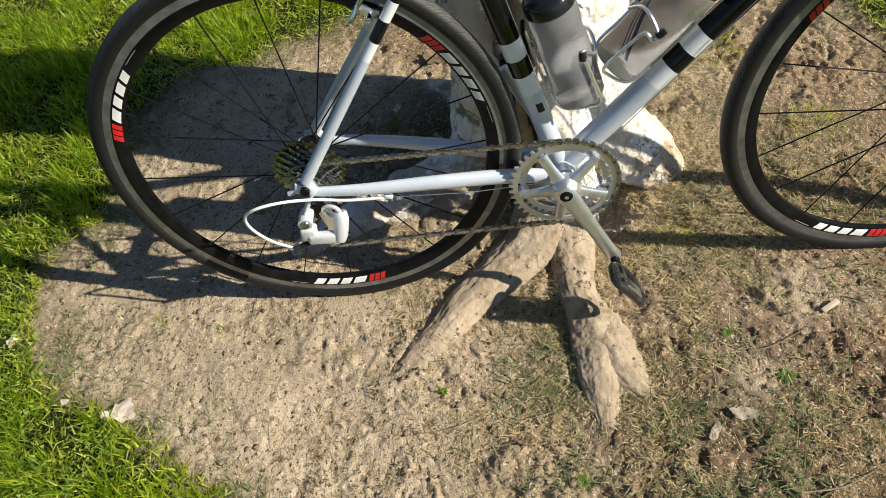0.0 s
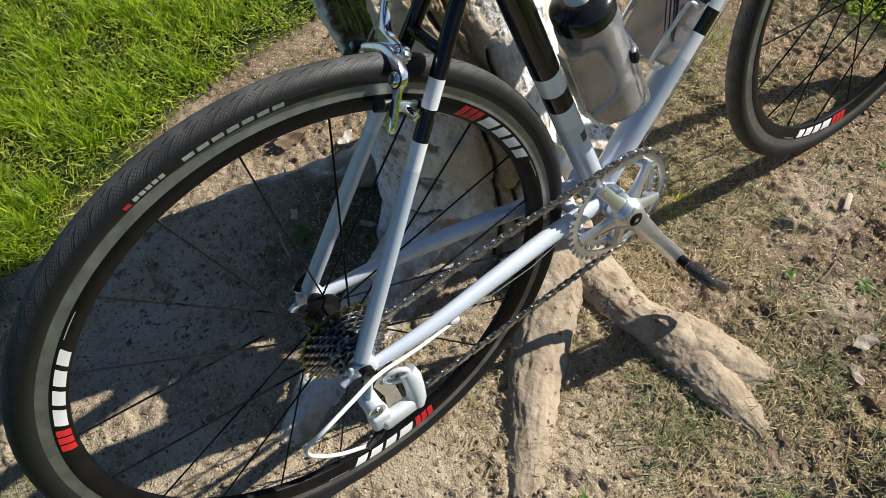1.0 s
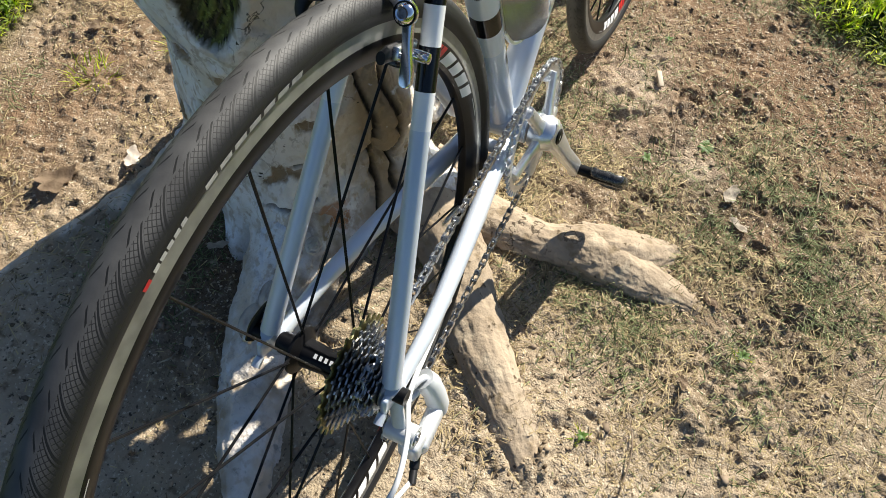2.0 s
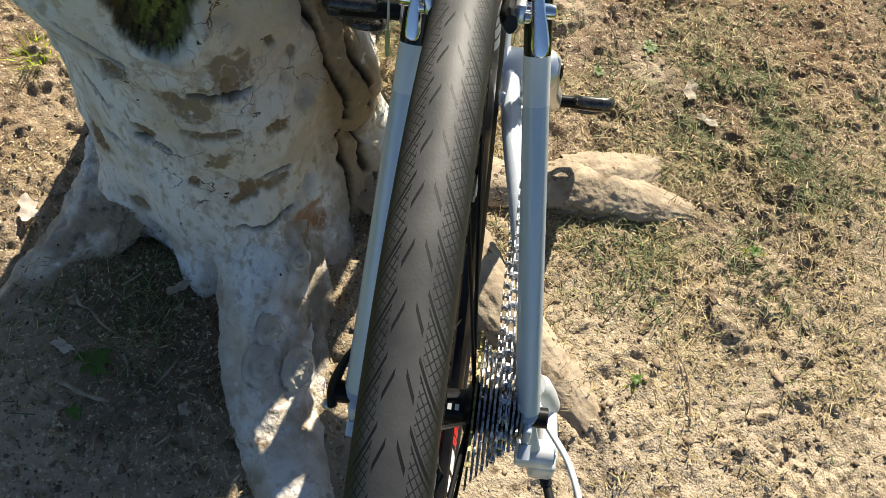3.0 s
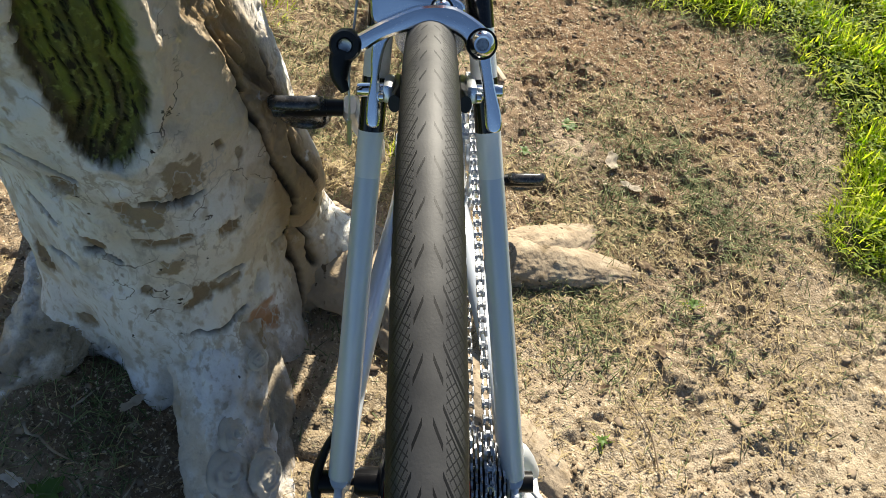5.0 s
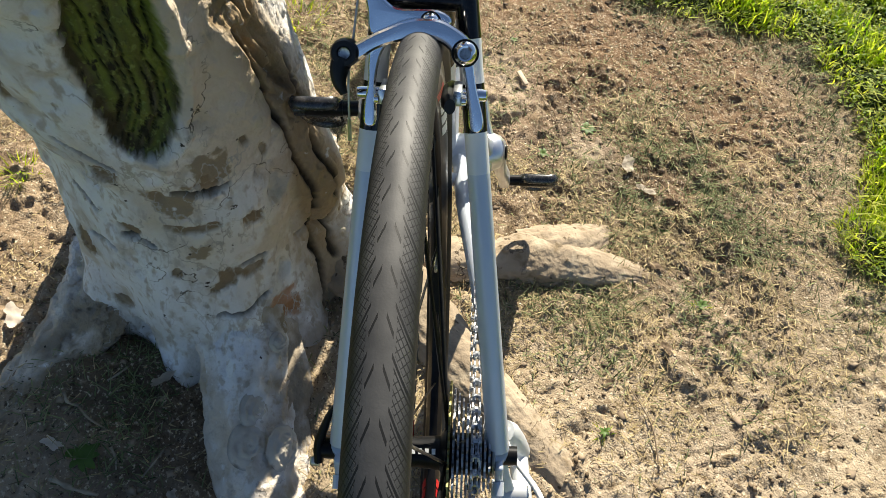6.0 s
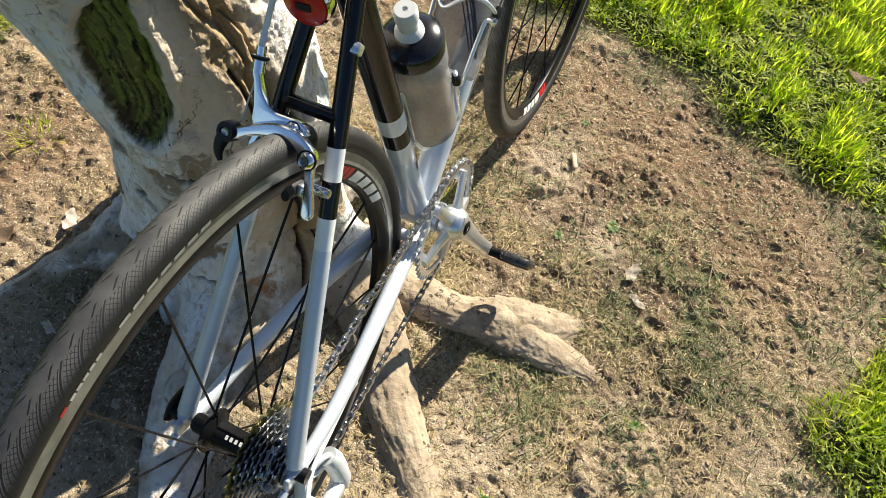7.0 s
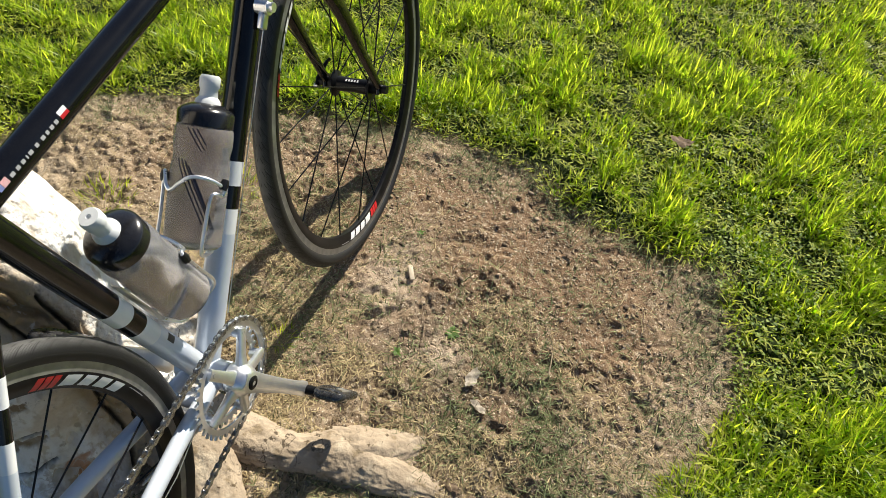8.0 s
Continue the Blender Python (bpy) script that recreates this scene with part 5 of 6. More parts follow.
bm = bmesh.new()
forged(bm, [(0.0440, 0.0030), (0.0388, 0.0056), (0.0291, 0.0108), (0.0195, 0.0150), (0.0100, 0.0188), (0.0005, 0.0205), (-0.0121, 0.0200), (-0.0225, 0.0150), (-0.0310, 0.0085), (-0.0350, 0.0010), (-0.0325, -0.0065),
            (-0.0255, -0.0085), (-0.0205, -0.0040), (-0.0180, 0.0020), (-0.0109, 0.0066), (0.0019, 0.0082), (0.0163, 0.0054), (0.0276, 0.0012), (0.0366, -0.0044), (0.0430, -0.0050)], -0.0095, 0.0015, 0.0034)
brake = part("rear_brake", bm, BRAKE_ALLOY, bike, "polished silver caliper brake", 30)
bm = bmesh.new()
forged(bm, [(-0.0240, 0.0040), (-0.0330, 0.0040), (-0.0338, -0.0070), (-0.0362, -0.0220), (-0.0405, -0.0380), (-0.0410, -0.0460), (-0.0370, -0.0490), (-0.0322, -0.0460), (-0.0310, -0.0340), (-0.0290, -0.0200), (-0.0265, -0.0070)], -0.0075, -0.0005, 0.0018)
part("brake_arm", bm, BRAKE_ALLOY, brake, "polished silver arm", 30)
bm = bmesh.new()
forged(bm, [(-0.0130, 0.0200), (-0.0150, 0.0105), (0.0010, 0.0105), (0.0140, 0.0080), (0.0230, 0.0020), (0.0272, -0.0080), (0.0292, -0.0220), (0.0290, -0.0440), (0.0325, -0.0485), (0.0370, -0.0460), (0.0365, -0.0330), (0.0340, -0.0200), (0.0335, -0.0050), (0.0300, 0.0080), (0.0180, 0.0190), (0.0020, 0.0245)], -0.0180, -0.0102, 0.0022)
part("brake_arm", bm, BRAKE_ALLOY, brake, "polished silver arm", 30)
bm = bmesh.new()
forged(bm, [(0.0320, 0.0110), (0.0336, 0.0250), (0.0368, 0.0410), (0.0405, 0.0535), (0.0372, 0.0565), (0.0338, 0.0530), (0.0296, 0.0410), (0.0232, 0.0320), (0.0150, 0.0262), (0.0020, 0.0258), (-0.0110, 0.0252), (-0.0190, 0.0200), (-0.0150, 0.0140), (0.0050, 0.0150), (0.0200, 0.0090)], -0.0172, -0.0078, 0.0026)
rod(bm, in_brake(0.0370, 0.0500, -0.0125), in_brake(0.0376, 0.0640, -0.0125), 0.0056, 16)
rod(bm, in_brake(0.0376, 0.0640, -0.0125), in_brake(0.0380, 0.0720, -0.0120), 0.0042, 14)
part("brake_yoke", bm, BRAKE_ALLOY, brake, "polished silver arm with cable stop", 30)
bm = bmesh.new()
ring = [in_brake(0.0376 + 0.0062 * math.cos(a), 0.0625, -0.0125 + 0.0062 * math.sin(a)) for a in [math.tau * k / 18 for k in range(18)]]
sweep(bm, ring, 0.0016, 8, closed=True)
part("rubber_ring", bm, BLACK_PLASTIC, brake)
bm = bmesh.new()
top = in_brake(0.0380, 0.0715, -0.0120)
sweep(bm, smooth_line([top, top + Vector((0.012, 0.0, 0.014)), (0.228, 0.032, 0.380), (0.258, 0.028, 0.374), (0.290, 0.0195, 0.372), (0.34, 0.0180, 0.377), (0.42, 0.0180, 0.384)], 6), 0.0026, 12)
part("brake_cable", bm, WHITE_PLASTIC, bike, "white brake cable housing")
bm = bmesh.new()
sweep(bm, [in_brake(0.0370, 0.0500, -0.0125), in_brake(0.0430, 0.0060, -0.0100), (0.146, 0.0460, 0.272), (0.135, 0.0480, 0.236)], 0.0008, 6)
rod(bm, (0.1375, 0.0476, 0.244), (0.133, 0.0483, 0.228), 0.0014, 8)
part("inner_cable", bm, DULL_ALLOY, brake, "bare steel brake cable with a crimped end")
# pivot bolt: a domed head with a hexagon socket, on a dark washer
for y, s, off, r in ((-0.0283, 0.0006, 0.0016, 0.0076), (-0.0060, 0.0180, -0.0080, 0.0060)):
    m = Matrix.Translation(in_brake(y, s, off)) @ BRAKE_OUT.to_track_quat("Z", "Y").to_matrix().to_4x4()
    bm = bmesh.new()
    lathe(bm, [(r * 0.40, 0.0030), (r * 0.46, 0.0046), (r * 0.62, 0.0048), (r * 0.82, 0.0036), (r * 0.98, 0.0012), (r, 0.0)], 30, axis="z")
    bolt = part("brake_bolt", bm, CHROME, brake, "polished round bolt head", m=m)
    bm = bmesh.new()
    lathe(bm, [(0.0, 0.0032), (r * 0.44, 0.0032), (r * 0.44, 0.0028), (0.0, 0.0028)], 6, axis="z")
    part("bolt_socket", bm, STEEL, bolt, "dark hexagon socket")
    bm = bmesh.new()
    lathe(bm, [(0.0, 0.0004), (r * 1.12, 0.0004), (r * 1.12, -0.0012), (0.0, -0.0012)], 28, axis="z")
    part("washer", bm, BLACK_METAL, bolt, "dark washer")
q = in_brake(0.0465, -0.0010, -0.002)
d = BRAKE_OUT
bm = bmesh.new()
lathe(bm, [(0.0, -0.008), (0.0078, -0.008), (0.0088, -0.006), (0.0088, 0.005), (0.0076, 0.0070), (0.0045, 0.0072), (0.0040, 0.0055), (0.0, 0.0055)], 30, axis="z")
release = part("release_lever", bm, BLACK_PLASTIC, brake, "black quick-release lever", m=Matrix.Translation(q) @ d.to_track_quat("Z", "Y").to_matrix().to_4x4())
bm = bmesh.new()
line = smooth_line([(*in_brake(0.0475, -0.0040, 0.001), 0.0068), (*in_brake(0.0500, -0.0110, 0.002), 0.0060), (*in_brake(0.0500, -0.0190, 0.003), 0.0044), (*in_brake(0.0470, -0.0260, 0.003), 0.0024)], 6)
sweep(bm, [p[:3] for p in line], [p[3] for p in line], 14, flat=(1.0, 0.62), up=BRAKE_OUT)
part("lever_tail", bm, BLACK_PLASTIC, brake, "black curved lever")
bm = bmesh.new()
lathe(bm, [(0.0, 0.0058), (0.0022, 0.0058), (0.0036, 0.0064), (0.0036, 0.0050)], 16, axis="z")
part("lever_screw", bm, STEEL, brake, m=Matrix.Translation(q) @ d.to_track_quat("Z", "Y").to_matrix().to_4x4())
for s in (-1, 1):
    bm = bmesh.new()
    mid = Vector((0.149, s * 0.0172, 0.2555))
    line = [mid + Vector((k * 0.87, s * (0.0006 + 0.002 * (abs(k) > 0.02)), -k * 0.49)) for k in (-0.027, -0.014, 0.0, 0.014, 0.027)]
    sweep(bm, line, [0.0058, 0.0074, 0.0076, 0.0074, 0.0058], 12, flat=(0.85, 0.62), up=(0, 1, 0))
    pad = part("brake_pad", bm, BLACK_PLASTIC, brake, "black rubber pad")
    bm = bmesh.new()
    box(bm, (0.030, 0.0060, 0.0105), Matrix.Translation(mid + Vector((0.002, s * 0.0068, 0.001))) @ pose(0, 0, 0, 0, 29, 0), 0.0018)
    part("pad_holder", bm, ALLOY, brake, "silver pad holder")
    for k, r in ((-0.0115, 0.0034), (0.004, 0.0044)):
        bm = bmesh.new()
        c = mid + Vector((k * 0.87, s * 0.0095, -k * 0.49))
        lathe(bm, [(0.0, s * 0.0035), (r * 0.45, s * 0.0035), (r * 0.9, s * 0.0026), (r, 0.0)] if r < 0.004 else [(0.0, s * 0.0170), (r * 0.45, s * 0.0170), (r * 0.9, s * 0.0160), (r, s * 0.0130), (r, 0.0)], 16, centre=c)
        part("pad_bolt", bm, CHROME, brake, "round bolt head")

# ---- seat post, clamp and rear light ----
UP_SEAT = (CLUSTER - BB).normalized()
bm = bmesh.new()
rod(bm, CLUSTER, CLUSTER + UP_SEAT * 0.30, 0.0136, 32)
part("seat_post", bm, CHROME, bike, "polished silver seat post")
bm = bmesh.new()
lathe(bm, [(0.0140, 0.026), (0.0185, 0.026), (0.0195, 0.029), (0.0195, 0.045), (0.0180, 0.048), (0.0140, 0.048)], 36, axis="z", closed=True)
box(bm, (0.016, 0.024, 0.021), pose(-0.022, -0.006, 0.037), 0.0035, 3)
tilt = UP_SEAT.to_track_quat("Z", "Y").to_matrix().to_4x4()
tilt.translation = CLUSTER
clamp = part("seat_clamp", bm, CHROME, bike, "polished silver seat clamp", m=Matrix.Translation(CLUSTER) @ pose(0, 0, 0, 0, -math.degrees(math.atan2(-UP_SEAT.x, UP_SEAT.z)), 0))
bm = bmesh.new()
rod(bm, (-0.024, -0.010, 0.037), (-0.024, -0.0205, 0.037), 0.0058, 18)
rod(bm, (-0.024, -0.0200, 0.037), (-0.024, -0.0212, 0.037), 0.0030, 6)
part("clamp_bolt", bm, BLACK_METAL, clamp)
bm = bmesh.new()
line = [CLUSTER + Vector((-0.012, 0, 0.004)), CLUSTER + Vector((-0.030, 0.003, 0.010)), CLUSTER + Vector((-0.050, 0.005, 0.012))]
sweep(bm, line, [0.012, 0.009, 0.008], 14)
light = part("rear_light", bm, BLACK_PLASTIC, bike, "round red rear light in a silver rim")
face = look(Vector((0.224, 0.002, 0.382)), Vector((0.224 - 0.9, 0.002 - 0.05, 0.382 + 0.02)))
bm = bmesh.new()
lathe(bm, [(0.0, 0.013), (0.016, 0.011), (0.0188, 0.008), (0.0204, 0.002), (0.0204, -0.005), (0.0188, -0.007), (0.0180, -0.005)], 40, axis="z")
part("light_rim", bm, CHROME, light, "silver rim", m=face)
bm = bmesh.new()
lathe(bm, [(0.0182, -0.0050), (0.0176, -0.0075), (0.0105, -0.0098), (0.0065, -0.0100), (0.0, -0.0100)], 40, axis="z")
part("light_lens", bm, RED_LENS, light, "red lens", m=face)
bm = bmesh.new()
box(bm, (0.013, 0.006, 0.003), pose(0.0, 0.0, -0.0105), 0.001)
part("light_switch", bm, BLACK_PLASTIC, light, m=face)
bm = bmesh.new()
box(bm, (0.010, 0.012, 0.010), pose(0.236, -0.027, 0.338, 0, 54, 0), 0.002)
part("cable_stop", bm, ALLOY, bike)
# cable boss on the down tube
bm = bmesh.new()
rod(bm, (0.742, -0.016, 0.300), (0.742, -0.034, 0.300), 0.0105, 22)
rod(bm, (0.742, -0.034, 0.300), (0.742, -0.040, 0.300), 0.0065, 18)
box(bm, (0.024, 0.010, 0.014), pose(0.730, -0.026, 0.287, 0, -47, 0), 0.003)
boss = part("shift_boss", bm, ALLOY, bike, "polished silver shifter boss")
bm = bmesh.new()
sweep(bm, [(0.724, -0.028, 0.280), (0.60, -0.021, 0.135), (0.47, -0.014, -0.020)], 0.0008, 6)
part("shift_cable", bm, DULL_ALLOY, bike, "bare steel gear cable")

# small dark sticker on the pearl part of the seat tube
bm = bmesh.new()
q = []
for j in range(4):
    for zz in (0.054, 0.070):
        c = BB.lerp(CLUSTER, (zz - BB.z) / (CLUSTER.z - BB.z))
        a = radians(4 + 13 * j)
        q.append(bm.verts.new(c + Vector((math.sin(a) * 0.0168, -math.cos(a) * 0.0168, 0))))
for j in range(3):
    bm.faces.new((q[2 * j], q[2 * j + 1], q[2 * j + 3], q[2 * j + 2]))
part("tube_sticker", bm, BLACK_PLASTIC, bike, "small dark sticker")

# ---- plain bars for the lettering on the top tube, and two small flags ----
TT_A, TT_B = CLUSTER, HEAD_TOP + Vector((0.004, 0, -0.03))
TT_D = (TT_B - TT_A).normalized()


def on_top_tube(x, ang):
    """A place on the top tube's skin: x along the bicycle, ang degrees up from its right-hand side."""
    c = TT_A + TT_D * ((x - TT_A.x) / TT_D.x)
    n = Vector((0, -math.cos(radians(ang)), 0)) + Vector((-TT_D.z, 0, TT_D.x)) * math.sin(radians(ang))
    return c + n * 0.01625


def tube_mark(x0, x1, a0, a1, mat, label):
    bm = bmesh.new()
    q = [[bm.verts.new(on_top_tube(x0 + (x1 - x0) * i / 2, a0 + (a1 - a0) * j / 4)) for j in range(5)] for i in range(3)]
    for i in range(2):
        for j in range(4):
            bm.faces.new((q[i][j], q[i + 1][j], q[i + 1][j + 1], q[i][j + 1]))
    part("tube_mark", bm, mat, top_tube, label)


for x, w in ((0.320, 0.0068), (0.3285, 0.0056), (0.3358, 0.0056), (0.3428, 0.0022), (0.3466, 0.0066), (0.3562, 0.0052), (0.3652, 0.0062), (0.3724, 0.0048), (0.3788, 0.0058), (0.3858, 0.0056)):
    tube_mark(x, x + w * 0.75, 11, 24, LABEL_GREY, "plain white lettering bar")
tube_mark(0.3035, 0.3085, 8, 32, FLAG_BLUE, "small flag sticker")
tube_mark(0.3088, 0.3165, 8, 32, FLAG_PINK, "small flag sticker")
tube_mark(0.3945, 0.4055, 20, 36, LABEL_WHITE, "small flag sticker")
tube_mark(0.3945, 0.4055, 6, 19.5, LABEL_RED, "small flag sticker")


# ---- bottles and cages ----
def bottle_frame(start, along, offset, s):
    """Axes of a bottle: z along its tube, x away from the tube."""
    z = along.normalized()
    x = offset.normalized()
    m = Matrix((x, z.cross(x), z)).transposed().to_4x4()
    m.translation = start + z * s + x * 0.0665
    return m


DOWN_D = (HEAD_LOW + Vector((-0.006, 0, 0.012)) - BB).normalized()
SEAT_M = bottle_frame(BB, UP_SEAT, Vector((UP_SEAT.z, 0, -UP_SEAT.x)), 0.122)
DOWN_M = bottle_frame(BB, DOWN_D, Vector((-DOWN_D.z, 0, DOWN_D.x)), 0.185)


def build_cage(m):
    bm = bmesh.new()
    box(bm, (0.003, 0.014, 0.110), pose(-0.0425, 0, 0.075), 0.001)
    cage = part("bottle_cage", bm, DULL_ALLOY, bike, "polished silver wire bottle cage", m=m)

    def wrap(deg, h, r=0.0415):
        return Vector((r * math.cos(radians(deg)), r * math.sin(radians(deg)), h))
    pts = [Vector((-0.043, 0.005, 0.030)), Vector((-0.030, 0.012, -0.004)), Vector((0.010, 0.026, -0.006)), wrap(50, 0.002), wrap(52, 0.040), wrap(56, 0.078), wrap(60, 0.090), wrap(50, 0.092), wrap(34, 0.078), wrap(18, 0.072), wrap(0, 0.082), wrap(-20, 0.092), wrap(-45, 0.092), wrap(-70, 0.086), wrap(-82, 0.080), wrap(-78, 0.072), wrap(-66, 0.074), wrap(-56, 0.070), wrap(-52, 0.040), wrap(-50, 0.002), Vector((0.010, -0.026, -0.006)), Vector((-0.030, -0.012, -0.004)), Vector((-0.043, -0.005, 0.030))]
    bm = bmesh.new()
    sweep(bm, smooth_line([(p.x, -p.y, p.z) for p in pts], 5), 0.0025, 10)
    part("cage_wire", bm, ALLOY, cage)
    for deg in (-58, 80):
        bm = bmesh.new()
        sweep(bm, [wrap(deg - 3, 0.080), wrap(deg, 0.086), wrap(deg + 2, 0.093)], [0.0048, 0.0058, 0.0042], 10)
        part("cage_grip", bm, BLACK_PLASTIC, cage, "black rubber grip")
    for h in (0.048, 0.110):
        bm = bmesh.new()
        lathe(bm, [(0.0, 0.004), (0.004, 0.0035), (0.005, 0.0)], 14, axis="x", centre=(-0.041, 0, h))
        part("cage_bolt", bm, STEEL, cage)
    return cage


def build_bottle(label, m, stripes):
    bottle = thing("water_bottle", label, "bottle", BIKE_AT @ m, "water bottles")
    bm = bmesh.new()
    lathe(bm, [(0.0, 0.003), (0.026, 0.002), (0.033, 0.001), (0.0362, 0.005), (0.0365, 0.060), (0.0362, 0.100), (0.0345, 0.112), (0.0345, 0.120), (0.0362, 0.132), (0.0360, 0.148), (0.0335, 0.156), (0.0315, 0.158)], 56, axis="z")
    part("bottle_body", bm, BOTTLE, bottle, "smoky grey translucent plastic")
    bm = bmesh.new()
    lathe(bm, [(0.0328, 0.153), (0.0348, 0.155), (0.0350, 0.170), (0.0335, 0.173), (0.0300, 0.1765), (0.0200, 0.1815), (0.0135, 0.183), (0.0, 0.183)], 56, axis="z")
    part("cap", bm, CAP_BLACK, bottle, "black screw cap")
    bm = bmesh.new()
    lathe(bm, [(0.0165, 0.1795), (0.0150, 0.187), (0.0112, 0.191), (0.0108, 0.200), (0.0125, 0.203), (0.0128, 0.214), (0.0110, 0.2175), (0.0030, 0.2175), (0.0025, 0.214), (0.0, 0.214)], 32, axis="z")
    part("nozzle", bm, NOZZLE, bottle, "cloudy white drinking nozzle")
    if stripes:
        for a0, h0, h1, sl in ((0, 0.124, 0.150, 30), (9, 0.126, 0.150, 27), (18, 0.132, 0.150, 20), (-18, 0.034, 0.112, 64), (-9, 0.030, 0.112, 66), (0, 0.028, 0.110, 66), (9, 0.028, 0.104, 60), (18, 0.028, 0.096, 54)):
            bm = bmesh.new()
            rows = []
            for k in range(13):
                t = k / 12
                h = h1 + (h0 - h1) * t
                row = []
                for dd in (0.0, 3.6 * (1 - 0.4 * t)):
                    a = radians(a0 + sl * t + dd)
                    rr = float(np.interp(h, [0.005, 0.100, 0.112, 0.120, 0.132, 0.148], [0.0362, 0.0362, 0.0345, 0.0345, 0.0362, 0.0360])) + 0.0004
                    row.append(bm.verts.new((rr * math.cos(a), rr * math.sin(a), h)))
                rows.append(row)
            for k in range(12):
                bm.faces.new((rows[k][0], rows[k + 1][0], rows[k + 1][1], rows[k][1]))
            part("stripe", bm, STRIPE, bottle, "dark blue slanting stripe")
    return bottle


build_cage(SEAT_M), build_cage(DOWN_M)
build_bottle("smoky grey plastic bottle with black cap in a wire cage", SEAT_M, False)
build_bottle("smoky grey plastic bottle with dark stripes in a wire cage", DOWN_M, True)

# ---- grass, litter and crumbs ----
def leaf_blade_material(name, low, high, shine=0.45, through_light=0.35, glow=None):
    m = bpy.data.materials.new(name)
    m.use_nodes = True
    n, l = m.node_tree.nodes, m.node_tree.links
    p, out = n["Principled BSDF"], n["Material Output"]
    p.inputs["Roughness"].default_value = shine
    p.inputs["Specular IOR Level"].default_value = 0.35
    geo = n.new("ShaderNodeNewGeometry")
    ramp = n.new("ShaderNodeValToRGB")
    ramp.color_ramp.elements[0].color, ramp.color_ramp.elements[1].color = (*low, 1), (*high, 1)
    l.new(geo.outputs["Random Per Island"], ramp.inputs["Fac"])
    l.new(ramp.outputs["Color"], p.inputs["Base Color"])
    tr = n.new("ShaderNodeBsdfTranslucent")
    if glow:
        ramp2 = n.new("ShaderNodeValToRGB")
        ramp2.color_ramp.elements[0].color, ramp2.color_ramp.elements[1].color = (*glow[0], 1), (*glow[1], 1)
        l.new(geo.outputs["Random Per Island"], ramp2.inputs["Fac"])
        l.new(ramp2.outputs["Color"], tr.inputs["Color"])
    else:
        l.new(ramp.outputs["Color"], tr.inputs["Color"])
    mix = n.new("ShaderNodeMixShader")
    mix.inputs["Fac"].default_value = through_light
    l.new(p.outputs["BSDF"], mix.inputs[1])
    l.new(tr.outputs["BSDF"], mix.inputs[2])
    l.new(mix.outputs["Shader"], out.inputs["Surface"])
    return m


GRASS = leaf_blade_material("grass_blade", (0.030, 0.072, 0.006), (0.50, 0.60, 0.06), 0.36, 0.68, ((0.20, 0.44, 0.0), (0.94, 1.0, 0.07)))
LOW_GRASS = leaf_blade_material("low_grass", (0.07, 0.12, 0.010), (0.56, 0.58, 0.09), 0.7, 0.35, ((0.20, 0.35, 0.0), (0.95, 0.92, 0.11)))
LEAFLET = leaf_blade_material("leaflet", (0.10, 0.18, 0.02), (0.40, 0.50, 0.10), 0.6, 0.40)
WORN_GRASS = leaf_blade_material("worn_grass", (0.055, 0.085, 0.025), (0.29, 0.32, 0.14), 0.7, 0.2)
STRAW = leaf_blade_material("straw", (0.15, 0.105, 0.050), (0.60, 0.475, 0.25), 0.75, 0.1)
CRUMB = leaf_blade_material("soil_crumb", (0.13, 0.092, 0.055), (0.38, 0.29, 0.195), 0.95, 0.0)
BARK_BIT = leaf_blade_material("bark_bit", (0.10, 0.07, 0.045), (0.34, 0.26, 0.18), 0.9, 0.0)


def blades(name, x, y, z0, heading, length, width, lean, curl, mat, label, category, segs=3):
    """Many thin curved blades as one mesh. lean: degrees from upright at the foot; curl: degrees more at the tip."""
    n = len(x)
    base = np.stack([x, y, ground_height(x, y) + z0], -1)
    hx, hy = np.cos(heading), np.sin(heading)
    side = np.stack([-hy, hx, np.zeros(n)], -1)
    pos, rows = base.copy(), []
    for k in range(segs + 1):
        w = width * (1 - (k / segs) ** 1.6) * 0.5 + (0.00008 if k == segs else 0)
        rows.append(np.stack([pos - side * w[:, None], pos + side * w[:, None]], 1))
        a = np.radians(lean + curl * (k + 0.5) / segs)
        step = length / segs
        pos = pos + np.stack([np.sin(a) * hx, np.sin(a) * hy, np.cos(a)], -1) * step[:, None]
    verts = np.stack(rows, 1).reshape(-1, 3)
    per = 2 * (segs + 1)
    one = np.array([[2 * k, 2 * k + 1, 2 * k + 3, 2 * k + 2] for k in range(segs)])
    faces = (np.arange(n)[:, None, None] * per + one[None]).reshape(-1, 4)
    return tagged(put(name, mesh_from(name, verts, faces, mat), None), label, category, kind="stuff")


rng = np.random.RandomState(5)


def lawn_near(x, y):
    """1 over the stretch of lawn that runs askew past the bare patch, falling to 0 round it."""
    q = x + 0.36 * (y - 0.1)
    return rise(q, -1.05, -0.88) * rise(-q, -2.2, -2.0) * rise(y, -1.35, -1.2) * rise(-y, -1.65, -1.5)


def on_lawn(n):
    y = rng.uniform(-1.35, 1.65, n)
    return rng.uniform(-1.05, 2.2, n) - 0.36 * (y - 0.1), y


